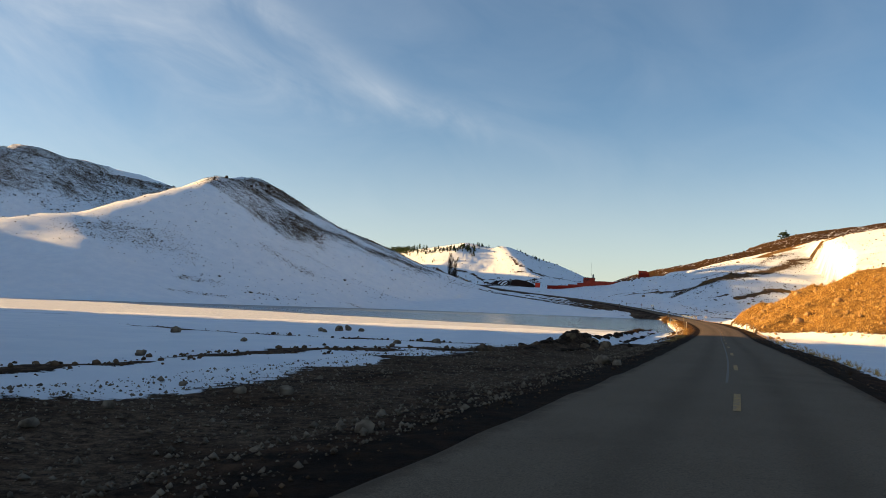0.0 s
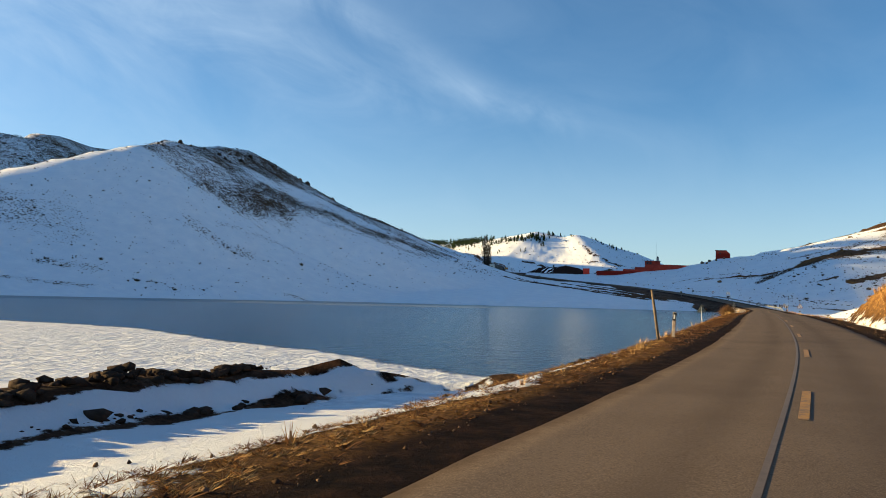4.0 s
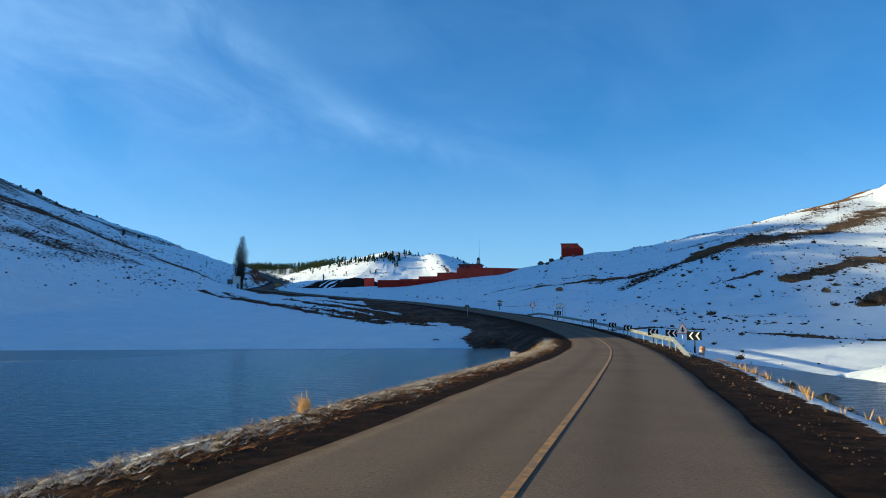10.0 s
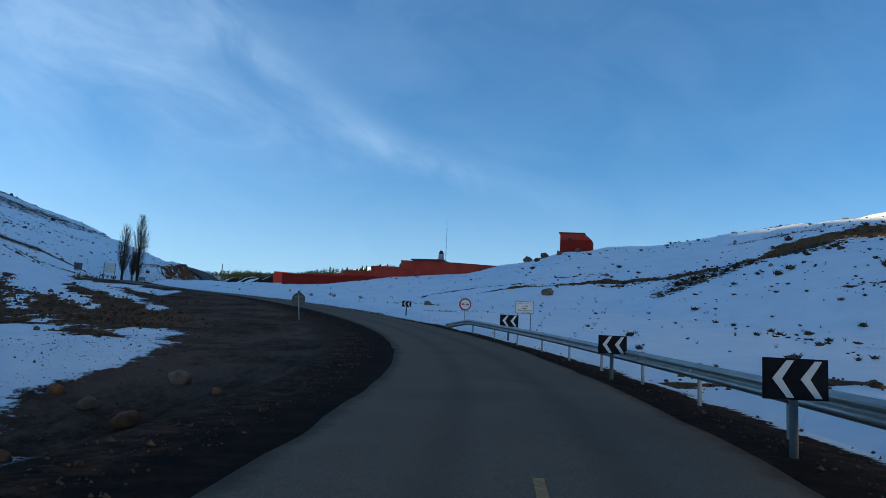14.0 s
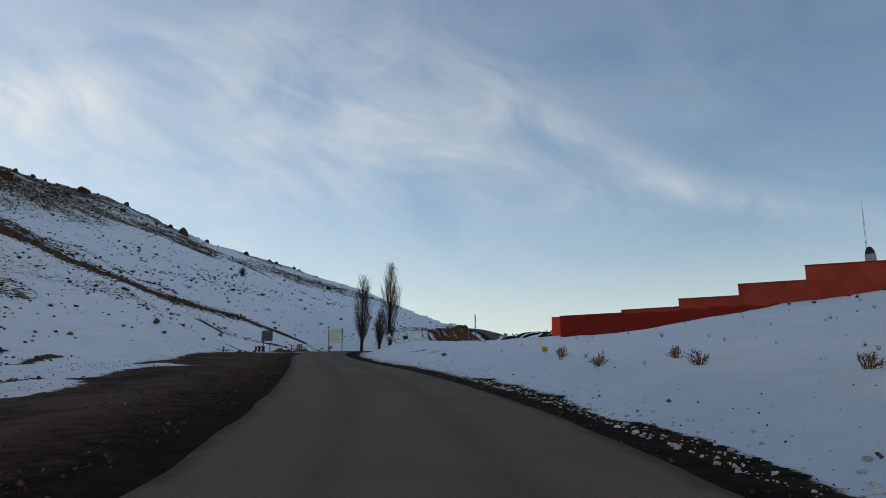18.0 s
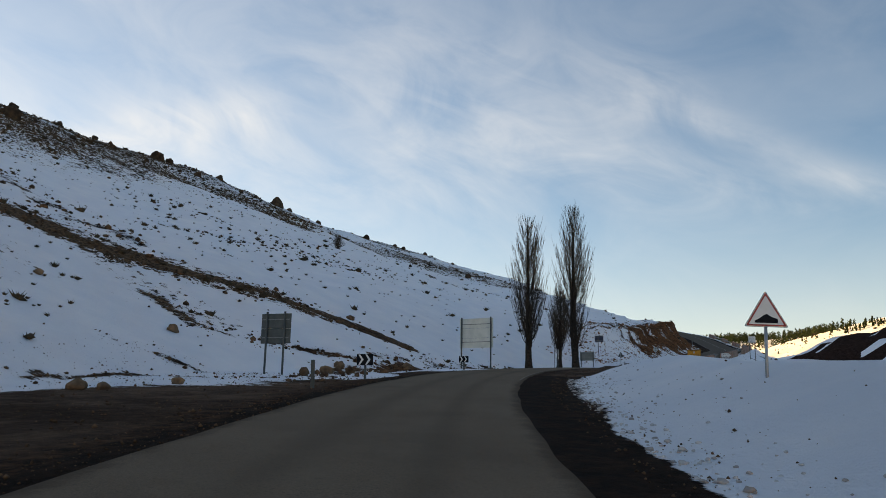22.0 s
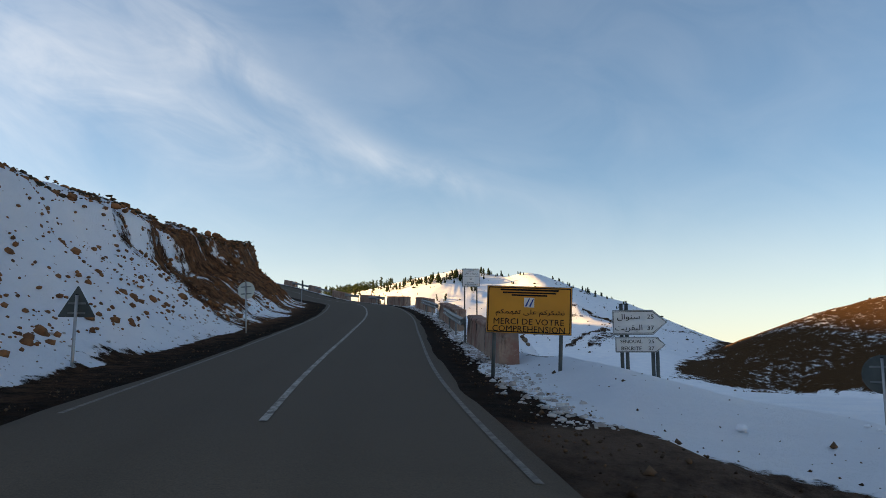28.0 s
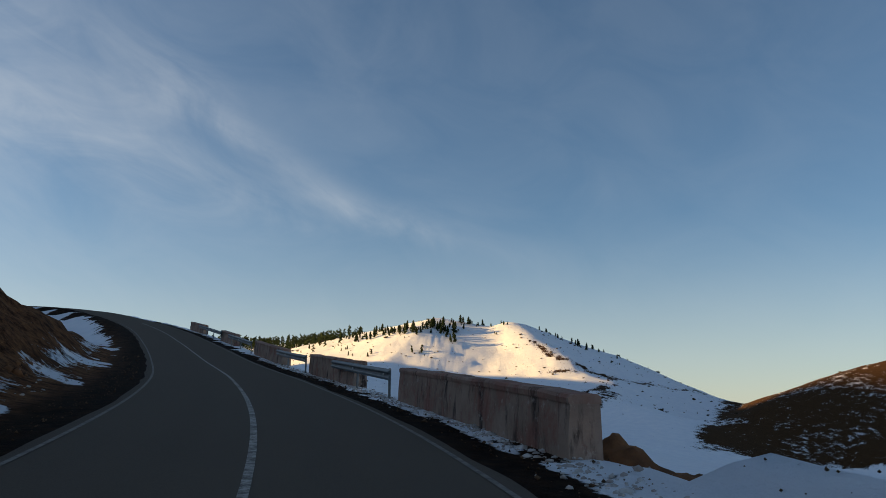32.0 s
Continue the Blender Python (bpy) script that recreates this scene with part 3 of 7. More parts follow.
    # a rocky rim and a snow bank outside the parapets
    h = h + 1.5 * np.exp(-(((x + 25.0) / 1.7) ** 2 + ((y - 546) / 3.0) ** 2)) * (1 + 0.12 * rough(x, y, 1.2, 213))
    h = h + 0.20 * np.exp(-(((d - 5.0) / 0.7) ** 2 + ((y - 561) / 4.0) ** 2)) * (1 + 0.2 * rough(x, y, 1.1, 215)) * (d > 0)
    steep = smooth(y, 505, 518) * left * (1 - smooth(a, 16, 22)) * smooth(a, 5.0, 7.0)
    gold_d, (_, wl, wr, _) = near_line(x, y, np.array(GOLD_RIDGE, float))
    bank = smooth(1 - np.abs(gold_d) / np.where(gold_d > 0, wr, wl), 0.02, 0.2) * smooth(a, 5, 8)
    h = h + steep * (0.42 * rough(x, y, 2.8, 83) + 0.14 * rough(x, y, 0.9, 85)) + bank * (0.5 * rough(x, y, 4.5, 87) + 0.22 * rough(x, y, 1.4, 89))
    bed = zr - 0.06 - 0.05 * smooth(a, 2.9, 4.4) + 0.03 * rough(x, y, 1.1, 33) * smooth(a, 2.9, 3.4)
    return np.where(a < 4.6, bed + (h - bed) * smooth(a, 3.6, 4.6), h)
# ---- building helpers ----
def grid_faces(ny, nx):
    i = (np.arange(ny - 1)[:, None] * nx + np.arange(nx - 1)[None]).ravel()
    return np.stack([i, i + 1, i + nx + 1, i + nx], 1)


def sheet(name, x, y, z, material, layers):
    """A grid of points as one smooth mesh with named numbers on its points."""
    ny, nx = x.shape
    v = np.stack([x, y, z], -1).reshape(-1, 3)
    f = grid_faces(ny, nx)
    me = bpy.data.meshes.new(name)
    me.vertices.add(len(v))
    me.vertices.foreach_set("co", v.astype(np.float32).ravel())
    me.loops.add(f.size)
    me.loops.foreach_set("vertex_index", f.astype(np.int32).ravel())
    me.polygons.add(len(f))
    me.polygons.foreach_set("loop_start", np.arange(0, f.size, 4, dtype=np.int32))
    me.polygons.foreach_set("loop_total", np.full(len(f), 4, np.int32))
    me.update(calc_edges=True)
    me.shade_smooth()
    me.materials.append(material)
    for key, values in layers.items():
        a = me.attributes.new(key, "FLOAT", "POINT")
        a.data.foreach_set("value", values.astype(np.float32).ravel())
    return new(name, me)


def spread(fine, step, mid, mid_step, far, growth):
    """Positions that are close together near 0 and further and further apart away from it."""
    p = list(np.arange(0, fine, step)) + list(np.arange(fine, mid, mid_step))
    s = mid_step
    v = mid
    while v < far:
        p.append(v)
        s *= growth
        v += s
    p.append(far)
    return np.array(p)


def road_at(y):
    return np.interp(y, ROAD_LINE[:, 1], ROAD_LINE[:, 0])


# ---- the ground, one sheet out to the horizon ----
half = spread(16, 0.42, 90, 1.35, 4800, 1.045)
across = np.concatenate([-half[:0:-1], half])
up = 590 + spread(60, 1.6, 800, 6.0, 4300, 1.12)
down = -18 - spread(10, 2.0, 60, 6.0, 2500, 1.2)
along = np.concatenate([down[:0:-1], np.arange(-18, 590, 0.85), up])
gy = np.repeat(along[:, None], len(across), 1)
lead = road_at(np.clip(along, -30, 600)) + 0 * along
gx = lead[:, None] + across[None]
gz = ground_height(gx, gy)
rd, (rz,) = near_line(gx, gy, ROAD_LINE)


# dry brush on the hillside: x, y, half width of the line; then how dense
BRUSH = [
    ([(-128, 331, 9), (-114, 336, 17), (-104, 346, 21), (-97, 362, 19), (-84, 377, 12), (-60, 400, 8), (-39, 420, 5)], 1.0),
    ([(-133, 342, 12), (-126, 380, 20), (-122, 419, 22), (-124, 462, 24), (-132, 494, 20), (-140, 518, 17), (-127, 530, 12), (-110, 560, 8)], 1.05),
    ([(-112, 422, 11), (-98, 429, 10), (-76, 420, 8), (-60, 422, 6), (-39, 422, 4)], 0.86),
    ([(-112, 444, 16), (-92, 442, 13), (-72, 439, 10)], 0.84), ([(-95, 425, 16), (-80, 426, 12)], 0.70),
    ([(-150, 500, 16), (-155, 530, 16), (-150, 560, 16), (-140, 590, 12), (-118, 598, 10)], 0.95),
    ([(-91, 376, 8), (-90, 394, 8), (-78, 391, 6), (-74, 396, 5)], 0.72),
    ([(-79, 361, 6), (-70, 367, 5), (-65, 379, 5), (-56, 386, 4), (-45, 391, 3), (-39, 417, 3)], 0.70),
    ([(-122, 458, 14), (-100, 446, 12), (-75, 441, 7), (-58, 443, 4.5), (-47, 448, 3), (-41, 455, 2.4), (-36, 463, 2)], 1.05), ([(-41, 450, 2.4), (-31, 451, 2)], 0.7),
    ([(-66, 424, 10), (-55, 428, 9), (-50, 437, 7), (-37, 437, 5)], 0.66),
    ([(-95, 297, 4), (-86, 294, 3), (-77, 298, 3)], 0.70), ([(-90, 305, 3), (-83, 314, 3), (-76, 327, 3)], 0.70),
    ([(-150, 265, 14), (-135, 270, 12), (-126, 277, 12), (-115, 268, 8)], 0.66),
    ([(-109, 252, 2.4), (-97, 257, 2)], 0.9), ([(-106, 237, 1.6), (-90, 248, 1.6)], 0.9), ([(-58, 286, 1.5), (-46, 288, 1.2)], 0.85), ([(-20, 300, 1.2), (-8, 304, 1.2)], 0.8),
    ([(-149, 589, 9), (-136, 593, 7), (-116, 597, 6), (-96, 605, 5)], 0.85),
    ([(-158, 470, 24), (-160, 497, 24), (-176, 527, 24), (-186, 551, 20), (-181, 572, 14)], 1.12), ([(-179, 585, 9), (-167, 607, 9), (-143, 617, 7)], 0.86),
    ([(-450, 600, 60), (-400, 680, 60)], 1.0),
    ([(-340, 440, 48), (-290, 448, 48), (-260, 485, 45), (-215, 600, 40)], 1.0),
    ([(83, 387, 2.2), (87, 391, 3.6), (92, 393.5, 3.6), (96, 395, 2.0)], 1.0),
    ([(77, 400, 0.9), (86.3, 396, 1.2), (94.2, 396.2, 1.6), (105, 401, 2.6), (117, 405, 4.0), (135, 418, 6.0), (167, 447, 9.0)], 0.92),
    ([(98.7, 414, 1.2), (105, 412, 1.6), (118, 423, 2.2), (129, 433, 2.8), (149, 451, 3.6), (164, 465, 5.0)], 0.86),
    ([(108, 362, 3.0), (116, 366, 3.5), (126, 374, 4.0)], 0.62), ([(86, 345, 1.0), (92, 344.5, 1.3), (100, 341, 1.6)], 0.70), ([(98, 352, 2.0), (106, 354, 2.4)], 0.5),
]


def brush_at(x, y):
    b = np.zeros(x.shape)
    for line, dense in BRUSH:
        bd, (w,) = near_line(x, y, np.array(line, float))
        b = np.maximum(b, dense * (1 - smooth(np.abs(bd) + 0.22 * w * rough(x, y, 9, 59), 0.35 * w, 1.5 * w)))
    return np.clip(b * (0.92 + 0.22 * rough(x + 0.5 * y, y - 0.5 * x, 15, 57)), 0, 1.1)


# bare bands along the slopes: x, y, width of the line; then a factor, how bare, how grassy
BANDS = [
    ([(-120, 402, 3.0), (-75, 437, 2.4), (-60, 441.5, 2.0), (-47, 447.5, 1.7), (-41, 455, 1.5), (-37, 461.5, 1.4), (-34.5, 466, 1.3), (-32.5, 469.5, 1.1)], 1.0, 0.62, 0.0),
    ([(-36, 449, 0.9), (-31, 449.3, 0.9), (-29.6, 452.5, 0.8), (-27.5, 457.5, 0.7)], 1.0, 0.42, 0.0),
    ([(61, 399.3, 0.5), (66, 400.6, 0.8), (74, 400.5, 1.0), (78.5, 402.3, 1.2), (86.3, 396, 1.5), (94.2, 396.2, 1.9), (105, 404, 2.5), (117, 408, 3.2), (167, 447, 7.0), (230, 480, 10.0)], 1.0, 0.62, 0.35),
    ([(53.3, 401, 0.35), (57.5, 403, 0.45), (61.5, 404.5, 0.5), (66.6, 402.5, 0.5), (71.6, 405, 0.7), (78.6, 406.5, 0.9)], 1.0, 0.55, 0.1),
    ([(48.6, 377.6, 0.45), (53, 377.3, 0.6), (57, 376.5, 0.5)], 1.0, 0.6, 0.15),
    ([(57.5, 365.4, 0.4), (62, 366, 0.55), (64.2, 364.5, 0.4)], 1.0, 0.5, 0.2),
    ([(95, 370.5, 1.0), (99, 368.5, 1.6), (103, 366.5, 1.2)], 1.0, 0.55, 0.2),
    ([(16.6, 419.9, 0.16), (18.9, 417.9, 0.22)], 1.0, 0.55, 0.0),
    ([(21.5, 413.7, 0.16), (23, 412.8, 0.24)], 1.0, 0.55, 0.0),
    ([(22.6, 415.2, 0.14), (24.9, 416.6, 0.20)], 1.0, 0.55, 0.0),
    ([(-26, 440.5, 0.45), (-24.5, 444, 0.6), (-20.3, 444.7, 0.5)], 1.0, 0.38, 0.0),
    ([(-18.1, 433.6, 0.35), (-21.3, 439.8, 0.4), (-19.3, 443.1, 0.4), (-18, 447.6, 0.5)], 1.0, 0.5, 0.0),
    ([(-140, 420, 13.0), (-90, 445, 8.0), (-62, 451, 4.5), (-45, 453, 2.2)], 1.0, 0.30, 0.0),
    ([(-116, 466, 6.0), (-122, 505, 8.0), (-130, 530, 8.0), (-118, 570, 6.0)], 1.0, 0.20, 0.0),
    ([(8, 600, 1.5), (22, 622, 2.0), (45, 650, 3.0), (90, 700, 5.0)], 1.0, 0.45, 0.05),
    ([(30, 604, 1.5), (60, 628, 2.5), (105, 670, 4.0), (160, 730, 7.0)], 1.0, 0.45, 0.10),
    ([(-23.2, 456.5, 0.7), (-27.0, 463.5, 0.6)], 1.0, 0.44, 0.0),
    ([(68, 322, 0.8), (75, 324.5, 1.0), (85, 317.6, 1.3), (91, 310.5, 1.6), (115, 300, 2.0)], 1.0, 0.6, 0.2),
    ([(106, 360, 1.5), (116, 366, 3.0), (128, 378, 3.5), (150, 385, 4.0)], 1.0, 0.6, 0.6),
    ([(110, 344, 1.5), (118, 350, 3.0), (132, 352, 3.5)], 1.0, 0.6, 0.45),
    ([(150, 465, 6.0), (175, 498, 9.0), (190, 494, 8.0)], 1.0, 0.6, 0.8),
    ([(90, 250, 4.0), (112, 246, 8.0), (140, 240, 9.0), (200, 222, 14.0)], 1.0, 0.45, 0.7),
    ([(-8, 405, 0.9), (10, 375, 1.0), (24, 361, 1.2), (40, 340, 1.4), (46, 330, 1.6)], 1.0, 0.5, 0.1),
    ([(22, 372, 0.8), (36, 352, 1.0), (47, 338, 1.4)], 1.0, 0.5, 0.1),
    ([(-12.7, 403, 0.9), (4.7, 383, 0.9), (27, 351, 1.0), (38, 334, 1.2)], 1.0, 0.60, 0.05),
    ([(10.7, 388, 0.6), (25.4, 367, 0.8), (33.6, 356, 0.9), (44.3, 338, 1.1)], 1.0, 0.60, 0.05),
    ([(18.7, 385, 0.6), (31, 366.6, 0.8), (40, 356, 1.0)], 1.0, 0.6, 0.05), ([(30, 353, 0.6), (39.6, 333, 0.9)], 1.0, 0.6, 0.05), ([(42, 346, 0.7), (43.3, 337, 0.9), (46.4, 335.4, 0.8)], 1.0, 0.6, 0.05),
    ([(-24, 8, 0.5), (-13, 19, 0.8), (-10, 31, 0.9), (-7, 37, 1.1), (-3, 38.5, 1.2), (3, 44, 1.1)], 1.0, 0.75, 0.0),
    ([(-33, 65, 0.45), (-21, 58, 0.6), (-9, 56, 0.8), (-2, 54, 0.9)], 1.0, 0.6, 0.0),
    # cart tracks and gullies of the pine hill
    ([(9, 1011, 2.2), (48, 1014, 2.2), (62, 1019, 2.2), (112, 1053, 2.2)], 1.0, 0.5, 0.0),
    ([(7, 1063, 3.0), (20, 1032, 3.0), (35, 1018, 3.0), (50, 1011, 3.0)], 1.0, 0.46, 0.0),
    ([(-18, 990, 2.2), (-8, 998, 2.2), (13, 981, 2.2)], 1.0, 0.5, 0.0),
    ([(15, 950, 2.2), (34, 973, 2.2), (46, 986, 2.2)], 1.0, 0.5, 0.0),
    ([(28, 947, 6.0), (37, 961, 6.0), (42, 972, 6.0)], 1.0, 0.4, 0.0),
    ([(-64, 1022, 3.0), (-50, 1018, 3.0), (-41, 1016, 3.0), (-31, 994, 3.0), (-22, 971, 3.0)], 1.0, 0.6, 0.0),
    ([(-15, 444, 0.8), (-22, 451, 1.2), (-27, 459, 1.0), (-31, 476, 0.7), (-33, 486, 0.8)], 1.0, 0.32, 0.0),
]


def ground_layers(x, y, z, d):
    a, left = np.abs(d), d < 0
    above = z - valley(x, y)
    # snow lies everywhere but for the verges, bare patches and blown tops
    snow = np.full(x.shape, 0.86)
    near_hills = 1 - smooth(y, 700, 760)
    snow -= near_hills * 0.10 * smooth(rough(x * 0.6, y, 26, 55), 0.1, 0.9) * smooth(above, 1.5, 8)
    snow -= near_hills * 0.12 * smooth(rough(x + y * 0.5, y - x * 0.3, 17, 71), 0.75, 1.3) * smooth(above, 0.5, 3)
    edge_ = np.where(left, 4.2 - 0.85 * smooth(y, 52, 62) * (1 - smooth(y, 108, 118)), 3.7 - 0.5 * smooth(y, 412, 424) * (1 - smooth(y, 452, 458)))
    snow -= 0.9 * (1 - smooth(a, edge_, edge_ + 1.1 + 0.7 * bumps(x, y, 5, 5)))
    dirt_left = np.interp(y, [0, 30, 46, 60, 280, 296, 330, 350, 372, 385, 395, 405, 424, 440, 450, 458, 470, 485, 500, 508, 512], [12.3, 12.3, 10.5, 2.6, 1.8, 8, 13, 13.5, 10.5, 9.5, 10, 11, 12.5, 8.5, 5.0, 4.4, 4.4, 5.4, 5.6, 4.4, 1.0])
    dirt_left = dirt_left + 2.5 * bumps(x, y, 9, 15)
    line_ = smooth(y, 40, 54) * (1 - smooth(y, 106, 113)) * left
    mid_ = np.interp(y, BERM_Y, BERM_OFF)
    top_line = (0.85 + 0.35 * rough(x, y, 2.2, 51)) * np.exp(-((d - mid_ + 0.1) / (0.30 + 0.14 * bumps(x, y, 1.7, 53))) ** 2)
    foot_line = (0.62 + 0.3 * bumps(x, y, 4.0, 52)) * np.exp(-((d - mid_ - 1.15 + 0.15 * bumps(x, y, 5.0, 54)) / 0.17) ** 2)
    snow -= line_ * (top_line + foot_line)
    snow -= 0.9 * left * (1 - smooth(a, dirt_left - 2.5, dirt_left + 2.5)) * (dirt_left > 4)
    lay_by = np.interp(y, LAY_Y, LAY_OFF) + 1.0 * bumps(x, y, 5, 25) * smooth(y, 454, 462)
    snow -= 0.9 * (~left) * (lay_by > 4.2) * (1 - smooth(a, lay_by - 2.0, lay_by + 0.4))
    reach_ = 4.05 + 0.9 * smooth(y, 108, 118) + 0.25 * bumps(x, y, 3.0, 34)
    grass = (1 - 0.80 * smooth(y, 190, 212)) * left * smooth(y, 60, 70) * (1 - smooth(y, 285, 292)) * (1 - smooth(a, reach_, reach_ + 0.6)) * smooth(a, reach_ - 0.75, reach_ - 0.3) * (0.45 + 0.45 * bumps(x, y, 2.5, 35))
    frost = 0.48 * left * np.exp(-((d + 4.75 + 0.25 * bumps(x, y, 6, 3)) / 0.40) ** 2) * smooth(y, 188, 212) * (1 - smooth(y, 300, 312)) * (0.6 + 0.6 * rough(x, y, 1.4, 38))
    gold_d, (_, wl, wr, _) = near_line(x, y, np.array(GOLD_RIDGE, float))
    gold = smooth(1 - np.abs(gold_d) / np.where(gold_d > 0, wr, wl), 0.0, 0.12) * (d > 0) * smooth(a, 4.2, 6)
    grass = np.maximum(grass, gold)
    snow -= 0.70 * gold + 0.9 * grass * (1 - gold)
    snow += frost
    snow = np.where(left & (a > 14) & (y > 200) & (y < 505), np.maximum(snow, 0.43), snow)
    for line, wide, bare, dry in BANDS:
        bd, (w,) = near_line(x, y, np.array([(px, py, pw * wide) for px, py, pw in line], float))
        hit = 1 - smooth(np.abs(bd) + 0.7 * w * rough(x, y, 5 + 2 * wide, 95), 0.55 * w, 1.25 * w)
        snow -= bare * hit
        grass = np.maximum(grass, dry * hit)
    snow += 0.5 * left * (1 - smooth(y, 50, 60)) * smooth(a, 9, 15) * smooth(rough(x * 0.5, y, 3.5, 97), 0.0, 0.6)
    gravel = np.clip(smooth(a, 4.0, 6.5), 0, 1) * 0.8
    brown_d, (_, wl, wr, _) = near_line(x, y, np.array(BROWN_RIDGE, float))
    brown = smooth(1 - np.abs(brown_d) / np.where(brown_d > 0, wr, wl) + 0.04 * rough(x, y, 25, 58), -0.02, 0.07) * smooth(x - 0.4 * (y - 930), 70, 84)
    snow -= (0.56 + 0.10 * rough(x * 0.4, y, 22, 62) - 0.30 * smooth(rough(x * 0.35 + 0.2 * y, y, 13, 66), 0.25, 0.8) * (1 - smooth(above, 10, 26))) * brown
    # brown hill: pale gravel and grass cut back, darkening it in place of shade
    gravel = gravel * (1 - 0.85 * brown)
    grass = np.maximum(grass, 0.10 * brown)
    cut = left * smooth(y, 508, 522) * (1 - smooth(y, 600, 620)) * (1 - smooth(a, 17, 20)) * smooth(a, 3.9, 4.9)
    bank_snow = 0.33 + 0.17 * rough(a * 0.6, y + 0.7 * a, 1.9, 63) + 0.13 * (1 - smooth(y, 530, 552)) + 0.20 * np.exp(-((a - 5.6) / 0.45) ** 2) + 0.42 * (1 - smooth(y, 518, 536)) + 0.34 * smooth(a, 11, 13.5)
    snow = snow * (1 - cut) + cut * bank_snow
    shoulder = left * smooth(y, 505, 515) * np.exp(-((a - 4.7) / 0.7) ** 2)
    snow += 0.75 * shoulder * smooth(rough(x, y, 1.7, 64), 0.25, 0.8)
    far_side = (~left) * smooth(y, 505, 512) * (1 - smooth(a, 7.5, 9.5))
    snow += -0.20 * (~left) * smooth(y, 508, 516) * smooth(a, 4.6, 5.4) * (1 - smooth(a, 16, 24)) * (1 + rough(x, y, 3.0, 68)) + 0.95 * (~left) * smooth(y, 505, 512) * smooth(a, 3.35, 3.6) * (1 - smooth(a, 4.3, 4.8)) * (0.70 + 0.45 * rough(x, y, 0.9, 66))
    return {"trodden": (~left) * (lay_by > 4.5) * smooth(a, 2.3, 3.3) * (1 - smooth(a, lay_by - 1, lay_by + 2)) + 0.7 * left * smooth(a, 4.2, 6) * (1 - smooth(a, dirt_left - 1, dirt_left + 2)) * smooth(y, 290, 310) * (1 - smooth(y, 445, 455)), "brush": brush_at(x, y) * near_hills, "snow": snow, "grass": grass, "gravel": gravel, "earth": np.maximum(cut * (1 - smooth(a, 11, 13.5)) * (0.25 + 0.75 * smooth(y, 520, 534)), 0.55 * left * smooth(a, 6.2, 7.5) * smooth(y, 452, 456) * (1 - smooth(y, 466, 472)) * (1 - smooth(a, 11, 13))),
            "wet": (1 - smooth(a, 3.5, 4.3 + 0.6 * bumps(x, y, 3, 37))) * np.where((~left) & (lay_by > 4.5), 0.2, 0.9) + 0.10 * (~left) * (lay_by > 5) * smooth(bumps(x, y, 6, 39), 0.2, 0.8)}


ground = sheet("ground", gx, gy, gz, GROUND, ground_layers(gx, gy, gz, rd))
tagged(ground, "snow-covered hilly ground with bare brown soil and dry grass", "ground", kind="structure")

# ---- the lake ----
lx, ly = np.meshgrid(np.arange(-330, 72, 2.0), np.arange(84, 345, 2.0))
wet = smooth(ly + 0.62 * lx + 3 * bumps(lx, ly, 12, 4), 119, 125)
shore = np.interp(lx, [-140, -81, -56, 4, 34, 60], [215, 254, 287, 303, 307, 312])
reach = np.interp(lx, [-140, -60, 0, 20, 40], [90, 82, 70, 46, 6])
ice = 0.9 * smooth(ly - shore + reach + 9 * bumps(lx, ly, 26, 4) + 3 * bumps(lx, ly, 7, 6), -4, 26) * smooth(reach, 4, 40)
lake = sheet("water", lx, ly, np.full(lx.shape, LAKE), WATER, {"ice": ice, "snow": 1 - wet})
tagged(lake, "dark blue lake, partly frozen and snowed over near the bank", "lake", kind="structure")

# ---- the road ----
rl = fine_line(ROAD, 0.5)
tx, ty = np.gradient(rl[:, 0]), np.gradient(rl[:, 1])
tl = np.hypot(tx, ty)
nx_, ny_ = ty / tl, -tx / tl
offs = np.array([-2.95, -2.72, -2.3, -1.6, -0.9, -0.45, 0, 0.45, 0.9, 1.6, 2.3, 2.72, 2.95])
ragged = 0.07 * bumps(np.arange(len(rl))[:, None] * 0.5, np.sign(offs)[None] * 50 + 0 * rl[:, :1], 1.7, 77)
half_left = np.interp(rl[:, 1], [0, 90, 105, 130, 200, 255, 290, 308, 337, 348, 358, 370, 383, 391, 420, 443, 466, 472, 485, 500, 515], [2.95, 2.6, 2.65, 2.75, 2.95, 2.7, 2.5, 2.75, 2.42, 2.5, 2.45, 2.6, 2.95, 3.1, 3.2, 3.35, 3.4, 3.1, 3.15, 3.2, 2.95])
half_right = np.interp(rl[:, 1], [0, 210, 285, 305, 335, 345, 372, 396, 425, 440, 452, 464, 470, 478, 485, 500, 515], [2.95, 2.75, 2.72, 2.75, 3.1, 3.3, 3.25, 3.1, 2.6, 2.2, 2.1, 2.05, 2.15, 2.5, 2.7, 3.0, 2.95])
o = offs[None] * np.where(offs[None] < 0, half_left[:, None], half_right[:, None]) / 2.95
o = o + np.where(np.abs(offs)[None] > 2.5, ragged * np.sign(offs)[None], 0)
camber = -0.018 * np.abs(offs)[None] - np.where(np.abs(offs)[None] > 2.9, 0.07, 0)
sx, sy, sz = rl[:, :1] + nx_[:, None] * o, rl[:, 1:2] + ny_[:, None] * o, rl[:, 2:3] + 0.02 + camber
tyre = np.exp(-((np.abs(offs) - 0.85) / 0.35) ** 2)[None] + 0 * sx
road = sheet("road", sx, sy, sz, ASPHALT, {"tyre": tyre, "newer": smooth(sy, 496, 508), "edge": smooth(np.abs(offs), 1.9, 2.9)[None] + 0 * sx})
